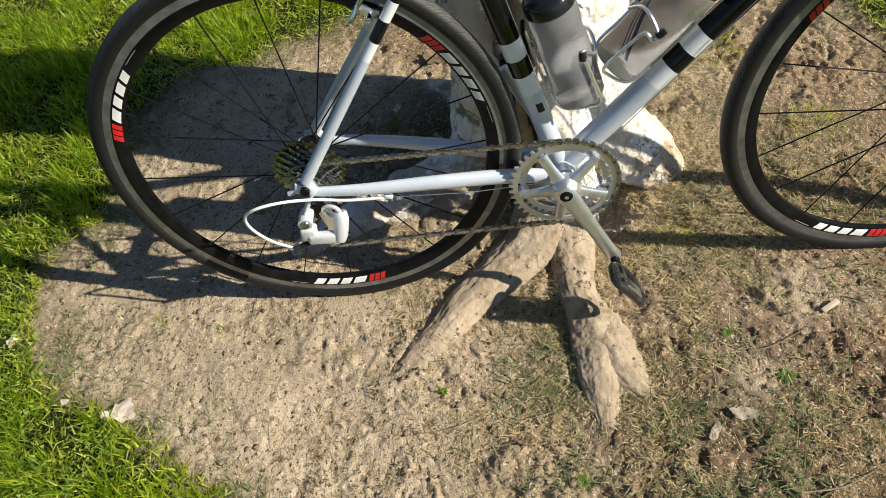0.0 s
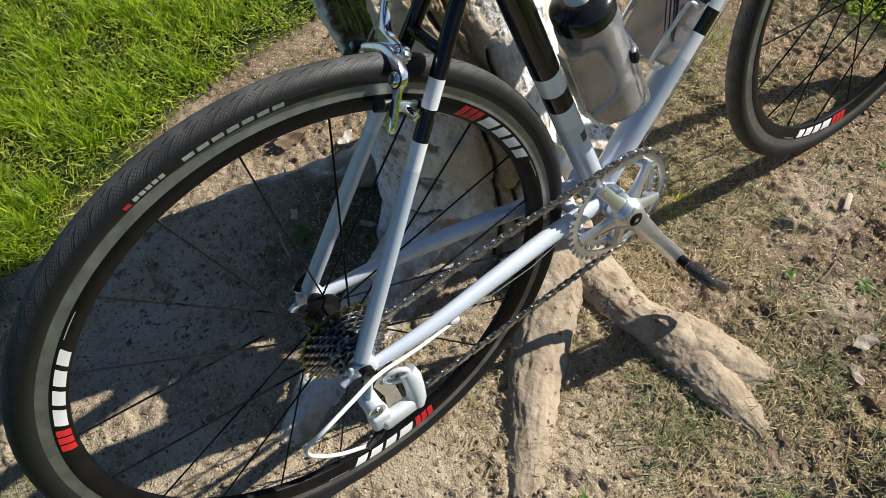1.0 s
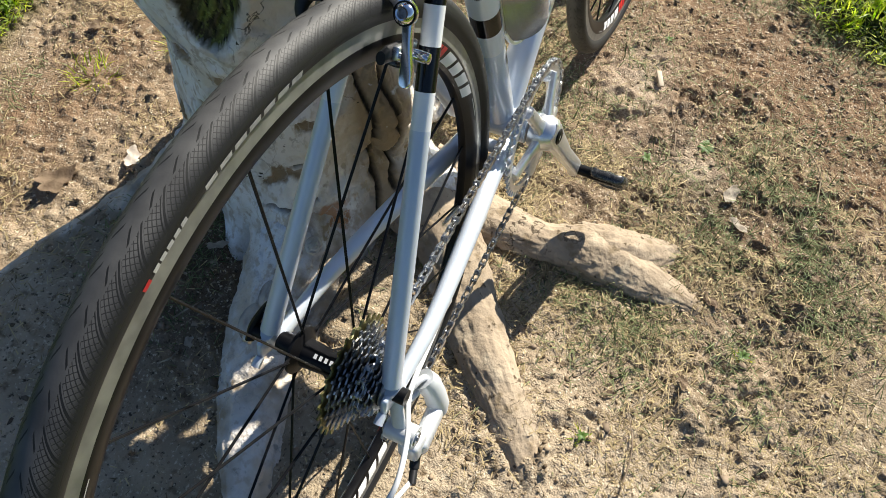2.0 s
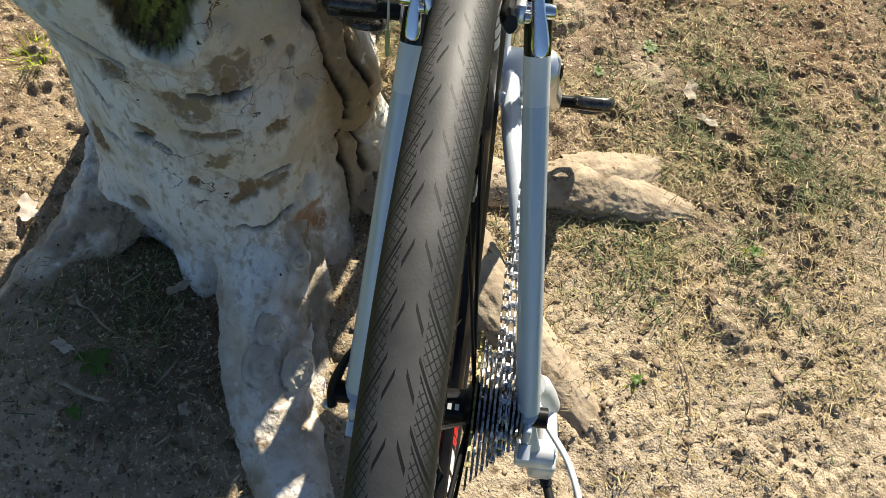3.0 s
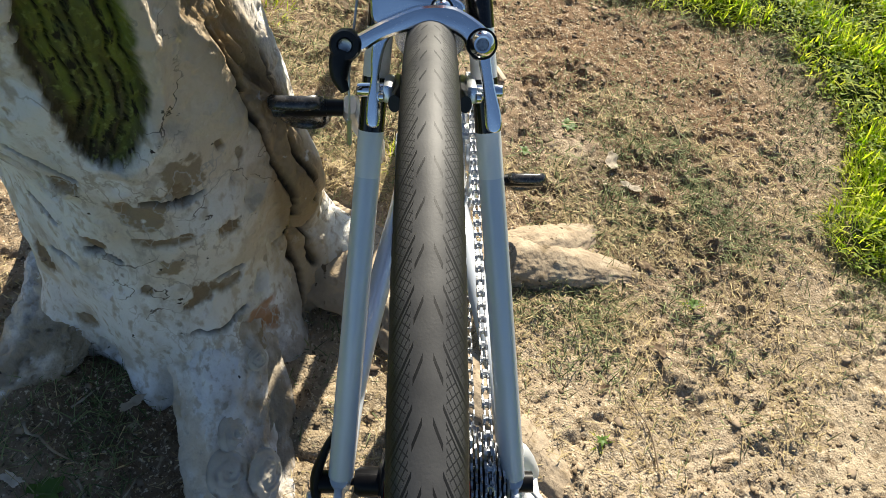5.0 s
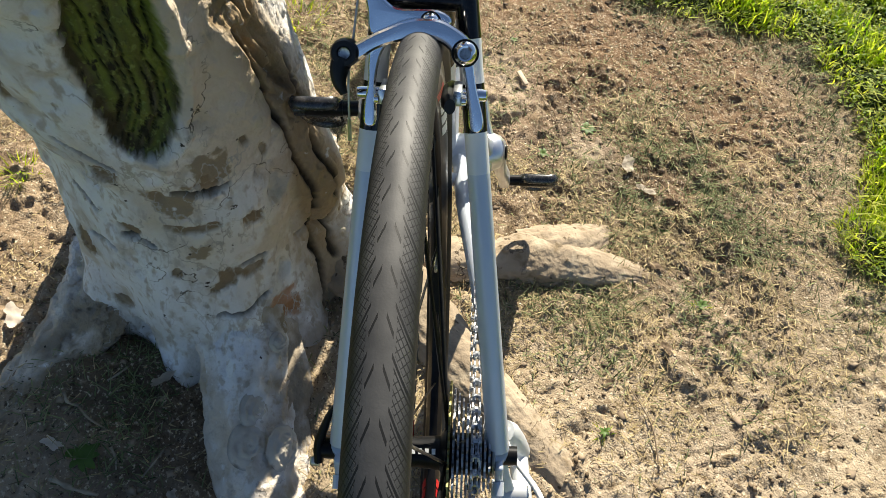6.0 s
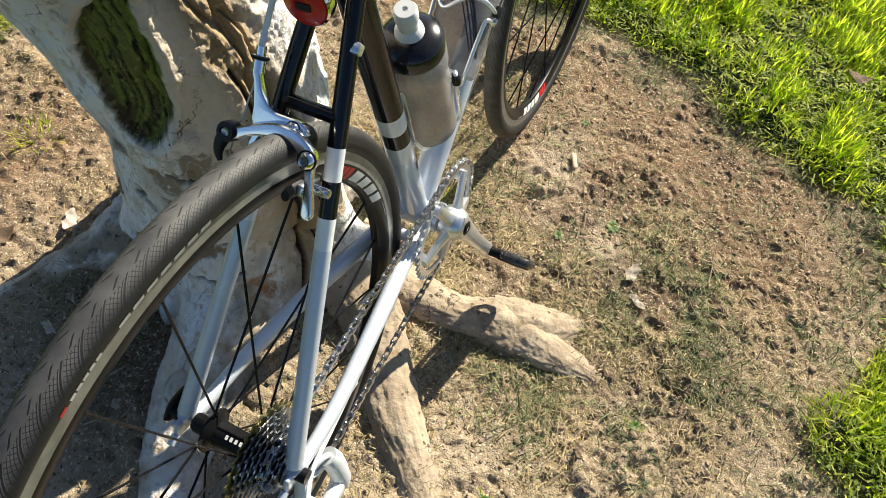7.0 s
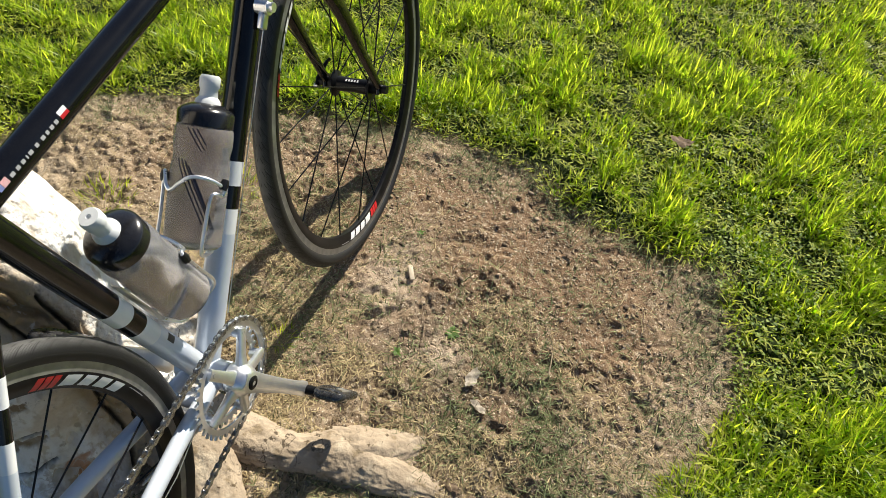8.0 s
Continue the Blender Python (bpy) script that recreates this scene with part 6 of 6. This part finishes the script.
def build_lawn():
    n = 530000
    x, y = on_lawn(n)
    d = dirt_depth(x, y)
    gap = fbm(p3(x * 24, y * 24, 6.0), 2)
    keep = (d < 0.0) & (rng.rand(n) < np.clip(0.45 - d * 9, 0, 1) * np.clip(1.15 + 0.3 * d, 0.5, 1) * np.clip((gap - 0.34) * 6, 0.26, 0.85) * lawn_near(x, y))
    x, y, d = x[keep], y[keep], d[keep]
    n = len(x)
    clump = fbm(p3(x * 13, y * 13, 9.1), 2)
    tall = np.clip(0.10 + 3.4 * (clump - 0.25), 0.35, 1.7) * np.clip(0.60 - d * 4, 0.55, 1.0)
    tuft = fbm(p3(x * 18, y * 18, 2.9), 2) * math.tau * 2.6
    blades("grass", x, y, -0.004, tuft + rng.normal(0, 1.5, n), rng.uniform(0.018, 0.050, n) * tall, rng.uniform(0.0024, 0.0060, n), rng.uniform(3, 50, n), rng.uniform(10, 70, n), GRASS, "bright green lawn grass lit by low sun", "grass", 2)
    # shorter blades lying over one another below, and small round leaflets among them
    n = 200000
    x, y = on_lawn(n)
    d = dirt_depth(x, y)
    keep = (d < 0.012) & (rng.rand(n) < lawn_near(x, y) * 0.52)
    x, y = x[keep], y[keep]
    n = len(x)
    blades("grass", x, y, rng.uniform(0.002, 0.018, n), rng.uniform(0, math.tau, n), rng.uniform(0.010, 0.030, n), rng.uniform(0.0020, 0.0046, n), rng.uniform(52, 86, n), rng.uniform(-5, 25, n), LOW_GRASS, "short yellow-green grass lying low in the lawn", "grass", 1)
    n = 200000
    x, y = on_lawn(n)
    d = dirt_depth(x, y)
    keep = (d < 0.02) & (rng.rand(n) < rise(fbm(p3(x * 6, y * 6, 4.7), 3), 0.50, 0.62) * np.clip(0.9 + d * 2, 0.2, 1) * lawn_near(x, y) * 0.7)
    x, y = x[keep], y[keep]
    n = len(x)
    blades("clover", x, y, rng.uniform(0.004, 0.030, n), rng.uniform(0, math.tau, n), rng.uniform(0.005, 0.009, n), rng.uniform(0.004, 0.007, n), rng.uniform(45, 95, n), rng.uniform(-10, 15, n), LEAFLET, "small-leaved pale green clover in the lawn", "clover", 2)


build_lawn()


def build_far_lawn():
    """Broader, sparser blades where the lawn runs on out of the camera's way."""
    n = 46000
    a, q = rng.uniform(0, math.tau, n), 0.9 + 4.6 * rng.rand(n) ** 0.62
    x, y = 0.6 + 1.12 * q * np.cos(a), 0.15 + q * np.sin(a)
    keep = (dirt_depth(x, y) < -0.05) & (rng.rand(n) > lawn_near(x, y))
    x, y, q = x[keep], y[keep], q[keep]
    n = len(x)
    blades("grass", x, y, -0.01, rng.uniform(0, math.tau, n), rng.uniform(0.03, 0.06, n), rng.uniform(0.007, 0.015, n), rng.uniform(3, 55, n), rng.uniform(10, 60, n), GRASS, "lawn grass farther out round the bare earth", "grass", 2)


build_far_lawn()


def build_tufts():
    """Single tufts at the patch's edge and stray worn grass within it."""
    for k, (cx, cy, r, count, h) in enumerate([(0.545, -0.715, 0.055, 330, 0.042), (-0.40, -0.045, 0.020, 24, 0.024), (-0.255, -0.058, 0.018, 20, 0.022), (0.166, -0.227, 0.012, 22, 0.015), (0.384, -0.40, 0.012, 22, 0.016),
                                                   (0.62, 0.06, 0.03, 45, 0.035), (0.95, 0.30, 0.05, 90, 0.04), (0.50, 0.66, 0.03, 60, 0.035), (0.80, 0.55, 0.06, 120, 0.04), (0.36, 0.74, 0.04, 70, 0.035)]):
        a, q = rng.uniform(0, math.tau, count), r * np.sqrt(rng.rand(count))
        blades("grass_tuft", cx + q * np.cos(a), cy + q * np.sin(a), -0.002, a + rng.normal(0, 0.5, count), rng.uniform(0.4, 1.0, count) * h, rng.uniform(0.0012, 0.0026, count), rng.uniform(5, 50, count), rng.uniform(10, 60, count), GRASS, "small green grass tuft in bare earth", "grass tuft")
    n = 250000
    x, y = rng.uniform(-0.6, 1.25, n), rng.uniform(-0.75, 0.85, n)
    w = (0.9 * np.exp(-((x - 0.58) / 0.24) ** 2 - ((y + 0.40) / 0.17) ** 2) + 0.75 * np.exp(-((x - 0.36) / 0.07) ** 2 - ((y + 0.22) / 0.10) ** 2) + 0.5 * np.exp(-((x - 0.75) / 0.35) ** 2 - ((y - 0.12) / 0.22) ** 2)
         + 0.6 * np.exp(-((x - 0.15) / 0.10) ** 2 - ((y - 0.40) / 0.08) ** 2) + 0.5 * np.exp(-((dirt_depth(x, y) - 0.03) / 0.06) ** 2))
    keep = rng.rand(n) < w * np.clip(fbm(p3(x * 16, y * 16, 1.2), 2) * 3 - 0.9, 0.05, 1)
    x, y = x[keep], y[keep]
    n = len(x)
    blades("worn_grass", x, y, -0.001, rng.uniform(0, math.tau, n), rng.uniform(0.008, 0.034, n), rng.uniform(0.0009, 0.0020, n), rng.uniform(30, 82, n), rng.uniform(5, 50, n), WORN_GRASS, "thin worn grass trodden into the earth", "grass")


build_tufts()


def build_straw():
    n = 520000
    x, y = rng.uniform(-0.75, 1.35, n), rng.uniform(-0.8, 1.0, n)
    w = 0.035 + 0.85 * np.exp(-((x - 0.66) / 0.30) ** 2 - ((y - 0.02) / 0.36) ** 2) + 0.35 * np.exp(-((x - 0.45) / 0.4) ** 2 - ((y + 0.40) / 0.25) ** 2) + 0.35 * np.exp(-((x - 0.5) / 0.5) ** 2 - ((y - 0.72) / 0.16) ** 2) + 0.25 * np.exp(-((x - 0.2) / 0.3) ** 2 - ((y - 0.03) / 0.15) ** 2) + 0.06 * np.exp(-((x - 0.10) / 0.16) ** 2 - ((y - 0.38) / 0.10) ** 2)
    w = w * (1 - 0.8 * np.exp(-((x - 0.10) / 0.14) ** 2 - ((y - 0.37) / 0.11) ** 2))
    w = w * (1 - 0.88 * np.exp(-((x - 1.02) / 0.30) ** 2 - ((y + 0.33) / 0.32) ** 2))
    keep = (rng.rand(n) < w * np.clip(fbm(p3(x * 10, y * 10, 7.7), 2) * 3.4 - 1.2, 0.06, 1)) & (dirt_depth(x, y) > -0.03)
    x, y = x[keep], y[keep]
    n = len(x)
    long = rng.rand(n) ** 13
    blades("straw_litter", x, y, rng.uniform(0.0005, 0.0085, n) * rng.rand(n), rng.uniform(0, math.tau, n), rng.uniform(0.004, 0.015, n) + 0.045 * long, rng.uniform(0.0008, 0.0025, n) * (1 - 0.5 * long), rng.uniform(72, 100, n), rng.uniform(-14, 24, n), STRAW, "dry straw and dead grass scattered on earth", "straw", 2)


build_straw()


def lumps(name, x, y, size, mat, label, category, flat=0.6):
    """Many small uneven lumps as one mesh."""
    n = len(x)
    v = np.array([(1, 0, 0.1), (0.3, 0.95, 0), (-0.8, 0.6, 0), (-0.8, -0.6, 0.1), (0.3, -0.95, 0), (0.1, 0, 1), (0, 0, -1.0)])
    f = np.array([(k, (k + 1) % 5, 5) for k in range(5)] + [((k + 1) % 5, k, 6) for k in range(5)])
    jit = 1 + 0.9 * (rng.rand(n, len(v)) - 0.5)
    a = rng.uniform(0, math.tau, n)
    st = np.stack([np.ones(n), rng.uniform(0.55, 1.0, n), rng.uniform(0.4, 0.9, n) * flat], -1)
    q = v[None] * jit[..., None] * st[:, None] * size[:, None, None]
    c, s = np.cos(a)[:, None], np.sin(a)[:, None]
    q = np.stack([q[..., 0] * c - q[..., 1] * s, q[..., 0] * s + q[..., 1] * c, q[..., 2]], -1)
    q = q + np.stack([x, y, ground_height(x, y) + size * 0.15], -1)[:, None]
    return tagged(put(name, mesh_from(name, q.reshape(-1, 3), (f[None] + len(v) * np.arange(n)[:, None, None]).reshape(-1, 3), mat, smooth=False), None), label, category, kind="stuff")


def build_crumbs():
    n = 220000
    x, y = rng.uniform(-0.75, 1.35, n), rng.uniform(-0.85, 1.0, n)
    w = 0.10 + 0.35 * np.exp(-((x - 0.30) / 0.30) ** 2 - ((y + 0.35) / 0.3) ** 2) + 0.4 * np.exp(-((x - 0.95) / 0.34) ** 2 - ((y + 0.25) / 0.42) ** 2) - 0.1 * np.exp(-((x - 0.10) / 0.14) ** 2 - ((y - 0.37) / 0.11) ** 2)
    keep = (rng.rand(n) < w * np.clip(fbm(p3(x * 20, y * 20, 3.1), 3) * 5 - 2.2, 0.05, 1)) & (dirt_depth(x, y) > 0)
    x, y = x[keep], y[keep]
    lumps("soil_crumbs", x, y, 0.0009 + 0.0042 * rng.rand(len(x)) ** 4, CRUMB, "loose crumbs of dry tan earth", "soil", 0.5)
    n = 9000
    x, y = rng.uniform(-0.65, 1.3, n), rng.uniform(-0.75, 0.95, n)
    keep = (dirt_depth(x, y) > 0) & (rng.rand(n) < 0.10 + 0.35 * np.exp(-((x - 0.7) / 0.4) ** 2 - ((y + 0.1) / 0.45) ** 2) + 0.9 * np.exp(-((x - 0.10) / 0.15) ** 2 - ((y - 0.37) / 0.13) ** 2))
    x, y = x[keep], y[keep]
    lumps("bark_bits", x, y, 0.0016 + 0.0070 * rng.rand(len(x)) ** 3, BARK_BIT, "dark crumbs of bark and leaf", "bark", 0.35)


build_crumbs()


# ---- single leaves, chips and twigs ----
PALE_LEAF = material("pale_leaf", (0.74, 0.66, 0.57), (0.86, 0.79, 0.70), 60, 0.75, bump=0.4, bump_scale=200)
BROWN_LEAF = material("brown_leaf", (0.22, 0.15, 0.09), (0.36, 0.26, 0.17), 50, 0.8, bump=0.5, bump_scale=200)
GREY_BARK_CHIP = material("grey_bark_chip", (0.52, 0.45, 0.36), (0.68, 0.61, 0.50), 45, 0.9, bump=0.7, bump_scale=160)
WOOD_CHIP = material("wood_chip", (0.52, 0.42, 0.30), (0.66, 0.56, 0.42), 50, 0.7, bump=0.3)
WEED_LEAF = leaf_blade_material("weed_leaf", (0.075, 0.15, 0.025), (0.17, 0.28, 0.05), 0.5, 0.3)
TWIG = material("twig", (0.20, 0.14, 0.09), (0.34, 0.26, 0.17), 60, 0.85, bump=0.4)


def build_leaf(name, x, y, size, turn, mat, label, category, lobes=5, curl=0.25, ratio=0.7, lift=0.004):
    ob_rng = np.random.RandomState(int(abs(x * 1000 + y * 77)) + lobes)
    bm = bmesh.new()
    n, rings = 40, 5
    amp = ob_rng.uniform(0.6, 1.3, 12)
    grid = []
    for j in range(rings + 1):
        row = []
        for k in range(n):
            a = math.tau * k / n
            edge = 1 + 0.22 * amp[0] * math.cos(lobes * a + amp[1] * 5) + 0.10 * math.cos((2 * lobes + 1) * a + amp[2] * 9) + 0.06 * math.sin(13 * a + amp[3] * 4)
            q = j / rings * edge * size / 2
            px, py = q * math.cos(a), q * math.sin(a) * ratio
            pz = curl * size * (0.9 * (px / size) ** 2 * amp[4] - 0.7 * (py / size) ** 2 * amp[5]) + 0.05 * size * math.sin(px / size * 9 + amp[6]) * math.sin(py / size * 11) + 0.001
            row.append(bm.verts.new((px, py, pz)) if j else None)
        grid.append(row)
    mid = bm.verts.new((0, 0, 0.001))
    for k in range(n):
        bm.faces.new((mid, grid[1][k], grid[1][(k + 1) % n]))
        for j in range(1, rings):
            bm.faces.new((grid[j][k], grid[j + 1][k], grid[j + 1][(k + 1) % n], grid[j][(k + 1) % n]))
    bmesh.ops.solidify(bm, geom=bm.faces[:], thickness=0.0008)
    ob = part(name, bm, mat, None, "", 60, pose(x, y, float(ground_height(x, y)) + lift, ob_rng.uniform(-5, 8), ob_rng.uniform(2, 12), 0) @ pose(0, 0, 0, 0, 0, turn))
    return tagged(ob, label, category)


build_leaf("leaf", -0.425, -0.222, 0.056, 20, PALE_LEAF, "pale curled dry leaf lying on earth", "leaf", 3, 0.35, lift=0.014)
build_leaf("leaf", -0.69, -0.05, 0.034, 80, PALE_LEAF, "small pale dry leaf by the grass edge", "leaf", 4, 0.3)
build_leaf("leaf", -0.545, -0.19, 0.018, 10, PALE_LEAF, "tiny pale leaf scrap on earth", "leaf", 3, 0.3)
build_leaf("leaf", 0.165, 0.655, 0.060, 160, BROWN_LEAF, "brown dry leaf with raised edges on earth", "leaf", 3, 0.5)
build_leaf("leaf", 0.255, 0.575, 0.040, 40, PALE_LEAF, "pale dry leaf beside a root", "leaf", 3, 0.3)
build_leaf("leaf", 1.36, -0.60, 0.050, 100, BROWN_LEAF, "brown dry leaf caught in grass", "leaf", 4, 0.4, lift=0.045)
build_leaf("leaf", 0.286, -0.697, 0.030, 30, WEED_LEAF, "yellow-green fallen leaf on earth", "leaf", 3, 0.4)
build_leaf("bark_flake", 0.652, -0.308, 0.044, -20, GREY_BARK_CHIP, "grey-brown flake of bark on earth", "bark flake", 2, 0.3, 0.5)
build_leaf("bark_flake", 0.600, -0.335, 0.030, 55, GREY_BARK_CHIP, "grey-brown flake of bark on earth", "bark flake", 2, 0.3, 0.55)
build_leaf("bark_flake", 0.45, -0.33, 0.030, 55, BROWN_LEAF, "small brown flake of bark on earth", "bark flake", 2, 0.3, 0.5)
for lx, ly, ls, lt in ((0.72, -0.16, 0.026, 10), (0.88, -0.29, 0.022, 70), (0.56, -0.47, 0.024, 120), (0.30, -0.33, 0.022, 20), (0.98, 0.16, 0.030, 200), (0.70, 0.40, 0.034, 60), (0.45, 0.80, 0.034, 15), (0.05, 0.72, 0.028, 75), (0.24, -0.24, 0.020, 130), (1.00, -0.42, 0.024, 40)):
    build_leaf("leaf_scrap", lx, ly, ls, lt, BROWN_LEAF, "small brown scrap of leaf on earth", "leaf scrap", 3, 0.35, 0.6)

bm = bmesh.new()
box(bm, (0.034, 0.0095, 0.0045), None, 0.0012)
tagged(part("wood_chip", bm, WOOD_CHIP, None, m=pose(0.842, -0.126, float(ground_height(0.842, -0.126)) + 0.006, 4, -6, 28)), "pale split chip of wood lying on earth", "wood chip")
for (ax, ay), (bx, by), r in (((-0.52, -0.245), (-0.37, -0.162), 0.0016), ((-0.475, -0.235), (-0.44, -0.193), 0.0012), ((-0.382, -0.245), (-0.386, -0.345), 0.0018), ((0.13, 0.446), (0.10, 0.395), 0.0020), ((0.63, -0.20), (0.80, -0.16), 0.0013), ((0.70, -0.44), (0.82, -0.41), 0.0014), ((0.12, -0.30), (0.24, -0.27), 0.0013)):
    bm = bmesh.new()
    mx, my = (ax + bx) / 2 + (by - ay) * 0.08, (ay + by) / 2 - (bx - ax) * 0.08
    pts = smooth_line([(ax, ay, float(ground_height(ax, ay)) + r), (mx, my, float(ground_height(mx, my)) + r + 0.003), (bx, by, float(ground_height(bx, by)) + r)], 5)
    sweep(bm, pts, [r * (1 - 0.5 * k / (len(pts) - 1)) for k in range(len(pts))], 7)
    tagged(part("twig", bm, TWIG, None), "thin dry twig lying on earth", "twig", "twigs")

PALE_TWIG = material("pale_twig", (0.22, 0.18, 0.13), (0.42, 0.36, 0.27), 60, 0.85, bump=0.5)
for (ax, ay), (bx, by), r, bow in (((0.040, 0.448), (0.030, 0.396), 0.0040, 0.06), ((0.140, 0.462), (0.128, 0.438), 0.0026, 0.25), ((0.085, 0.395), (0.062, 0.385), 0.0022, -0.1), ((0.165, 0.42), (0.190, 0.402), 0.0020, 0.12), ((0.055, 0.352), (0.095, 0.335), 0.0016, 0.1), ((-0.01, 0.33), (0.02, 0.318), 0.0018, 0.2)):
    bm = bmesh.new()
    mx, my = (ax + bx) / 2 + (by - ay) * bow, (ay + by) / 2 - (bx - ax) * bow
    pts = smooth_line([(px, py, float(ground_height(px, py)) + up) for px, py, up in ((ax, ay, r), (mx, my, r + 0.005), (bx, by, r))], 6)
    sweep(bm, pts, [r * (0.75 + 0.25 * math.cos(k * 1.3)) * (1 - 0.35 * k / (len(pts) - 1)) for k in range(len(pts))], 8)
    tagged(part("twig", bm, PALE_TWIG, None), "short pale barkless twig in dark litter", "twig", "twigs")
build_leaf("leaf", 0.078, 0.457, 0.026, 70, PALE_LEAF, "pale ragged dry leaf beside a weed", "leaf", 4, 0.5, 0.5, 0.010)
build_leaf("bark_flake", 0.035, 0.309, 0.020, 20, GREY_BARK_CHIP, "small oval tan flake in dark litter", "bark flake", 2, 0.2, 0.7)
build_leaf("bark_flake", 0.172, 0.352, 0.028, 130, GREY_BARK_CHIP, "grey flake of bark leaning at the trunk", "bark flake", 2, 0.3, 0.5, 0.010)


def build_weed(x, y, size, leaves, seed):
    q = np.random.RandomState(seed)
    weed = thing("weed", "small green leafy weed growing in bare earth", "weed", pose(x, y, float(ground_height(x, y))), "weeds")
    for k in range(leaves):
        a, L = math.tau * k / leaves + q.uniform(-0.4, 0.4), size * q.uniform(0.6, 1.1)
        bm = bmesh.new()
        rows = []
        for j in range(6):
            t = j / 5
            w = L * 0.24 * math.sin(math.pi * (0.08 + 0.9 * t)) ** 0.8
            h = L * (0.55 * t - 0.45 * t * t) + 0.002
            rows.append([bm.verts.new((L * t * math.cos(a) - s * w * math.sin(a), L * t * math.sin(a) + s * w * math.cos(a), h + 0.15 * abs(s) * w)) for s in (-1, 0, 1)])
        for j in range(5):
            for s in (0, 1):
                bm.faces.new((rows[j][s], rows[j][s + 1], rows[j + 1][s + 1], rows[j + 1][s]))
        part("weed_leaf", bm, WEED_LEAF, weed)
    return weed


for k, (wx, wy, ws, wl) in enumerate(((0.384, -0.399, 0.011, 7), (0.738, -0.243, 0.018, 8), (0.166, -0.228, 0.011, 6), (0.070, 0.425, 0.026, 11), (0.010, 0.425, 0.014, 6), (0.66, -0.16, 0.012, 7), (0.95, -0.11, 0.010, 6), (0.52, -0.36, 0.010, 6))):
    build_weed(wx, wy, ws, wl, k)
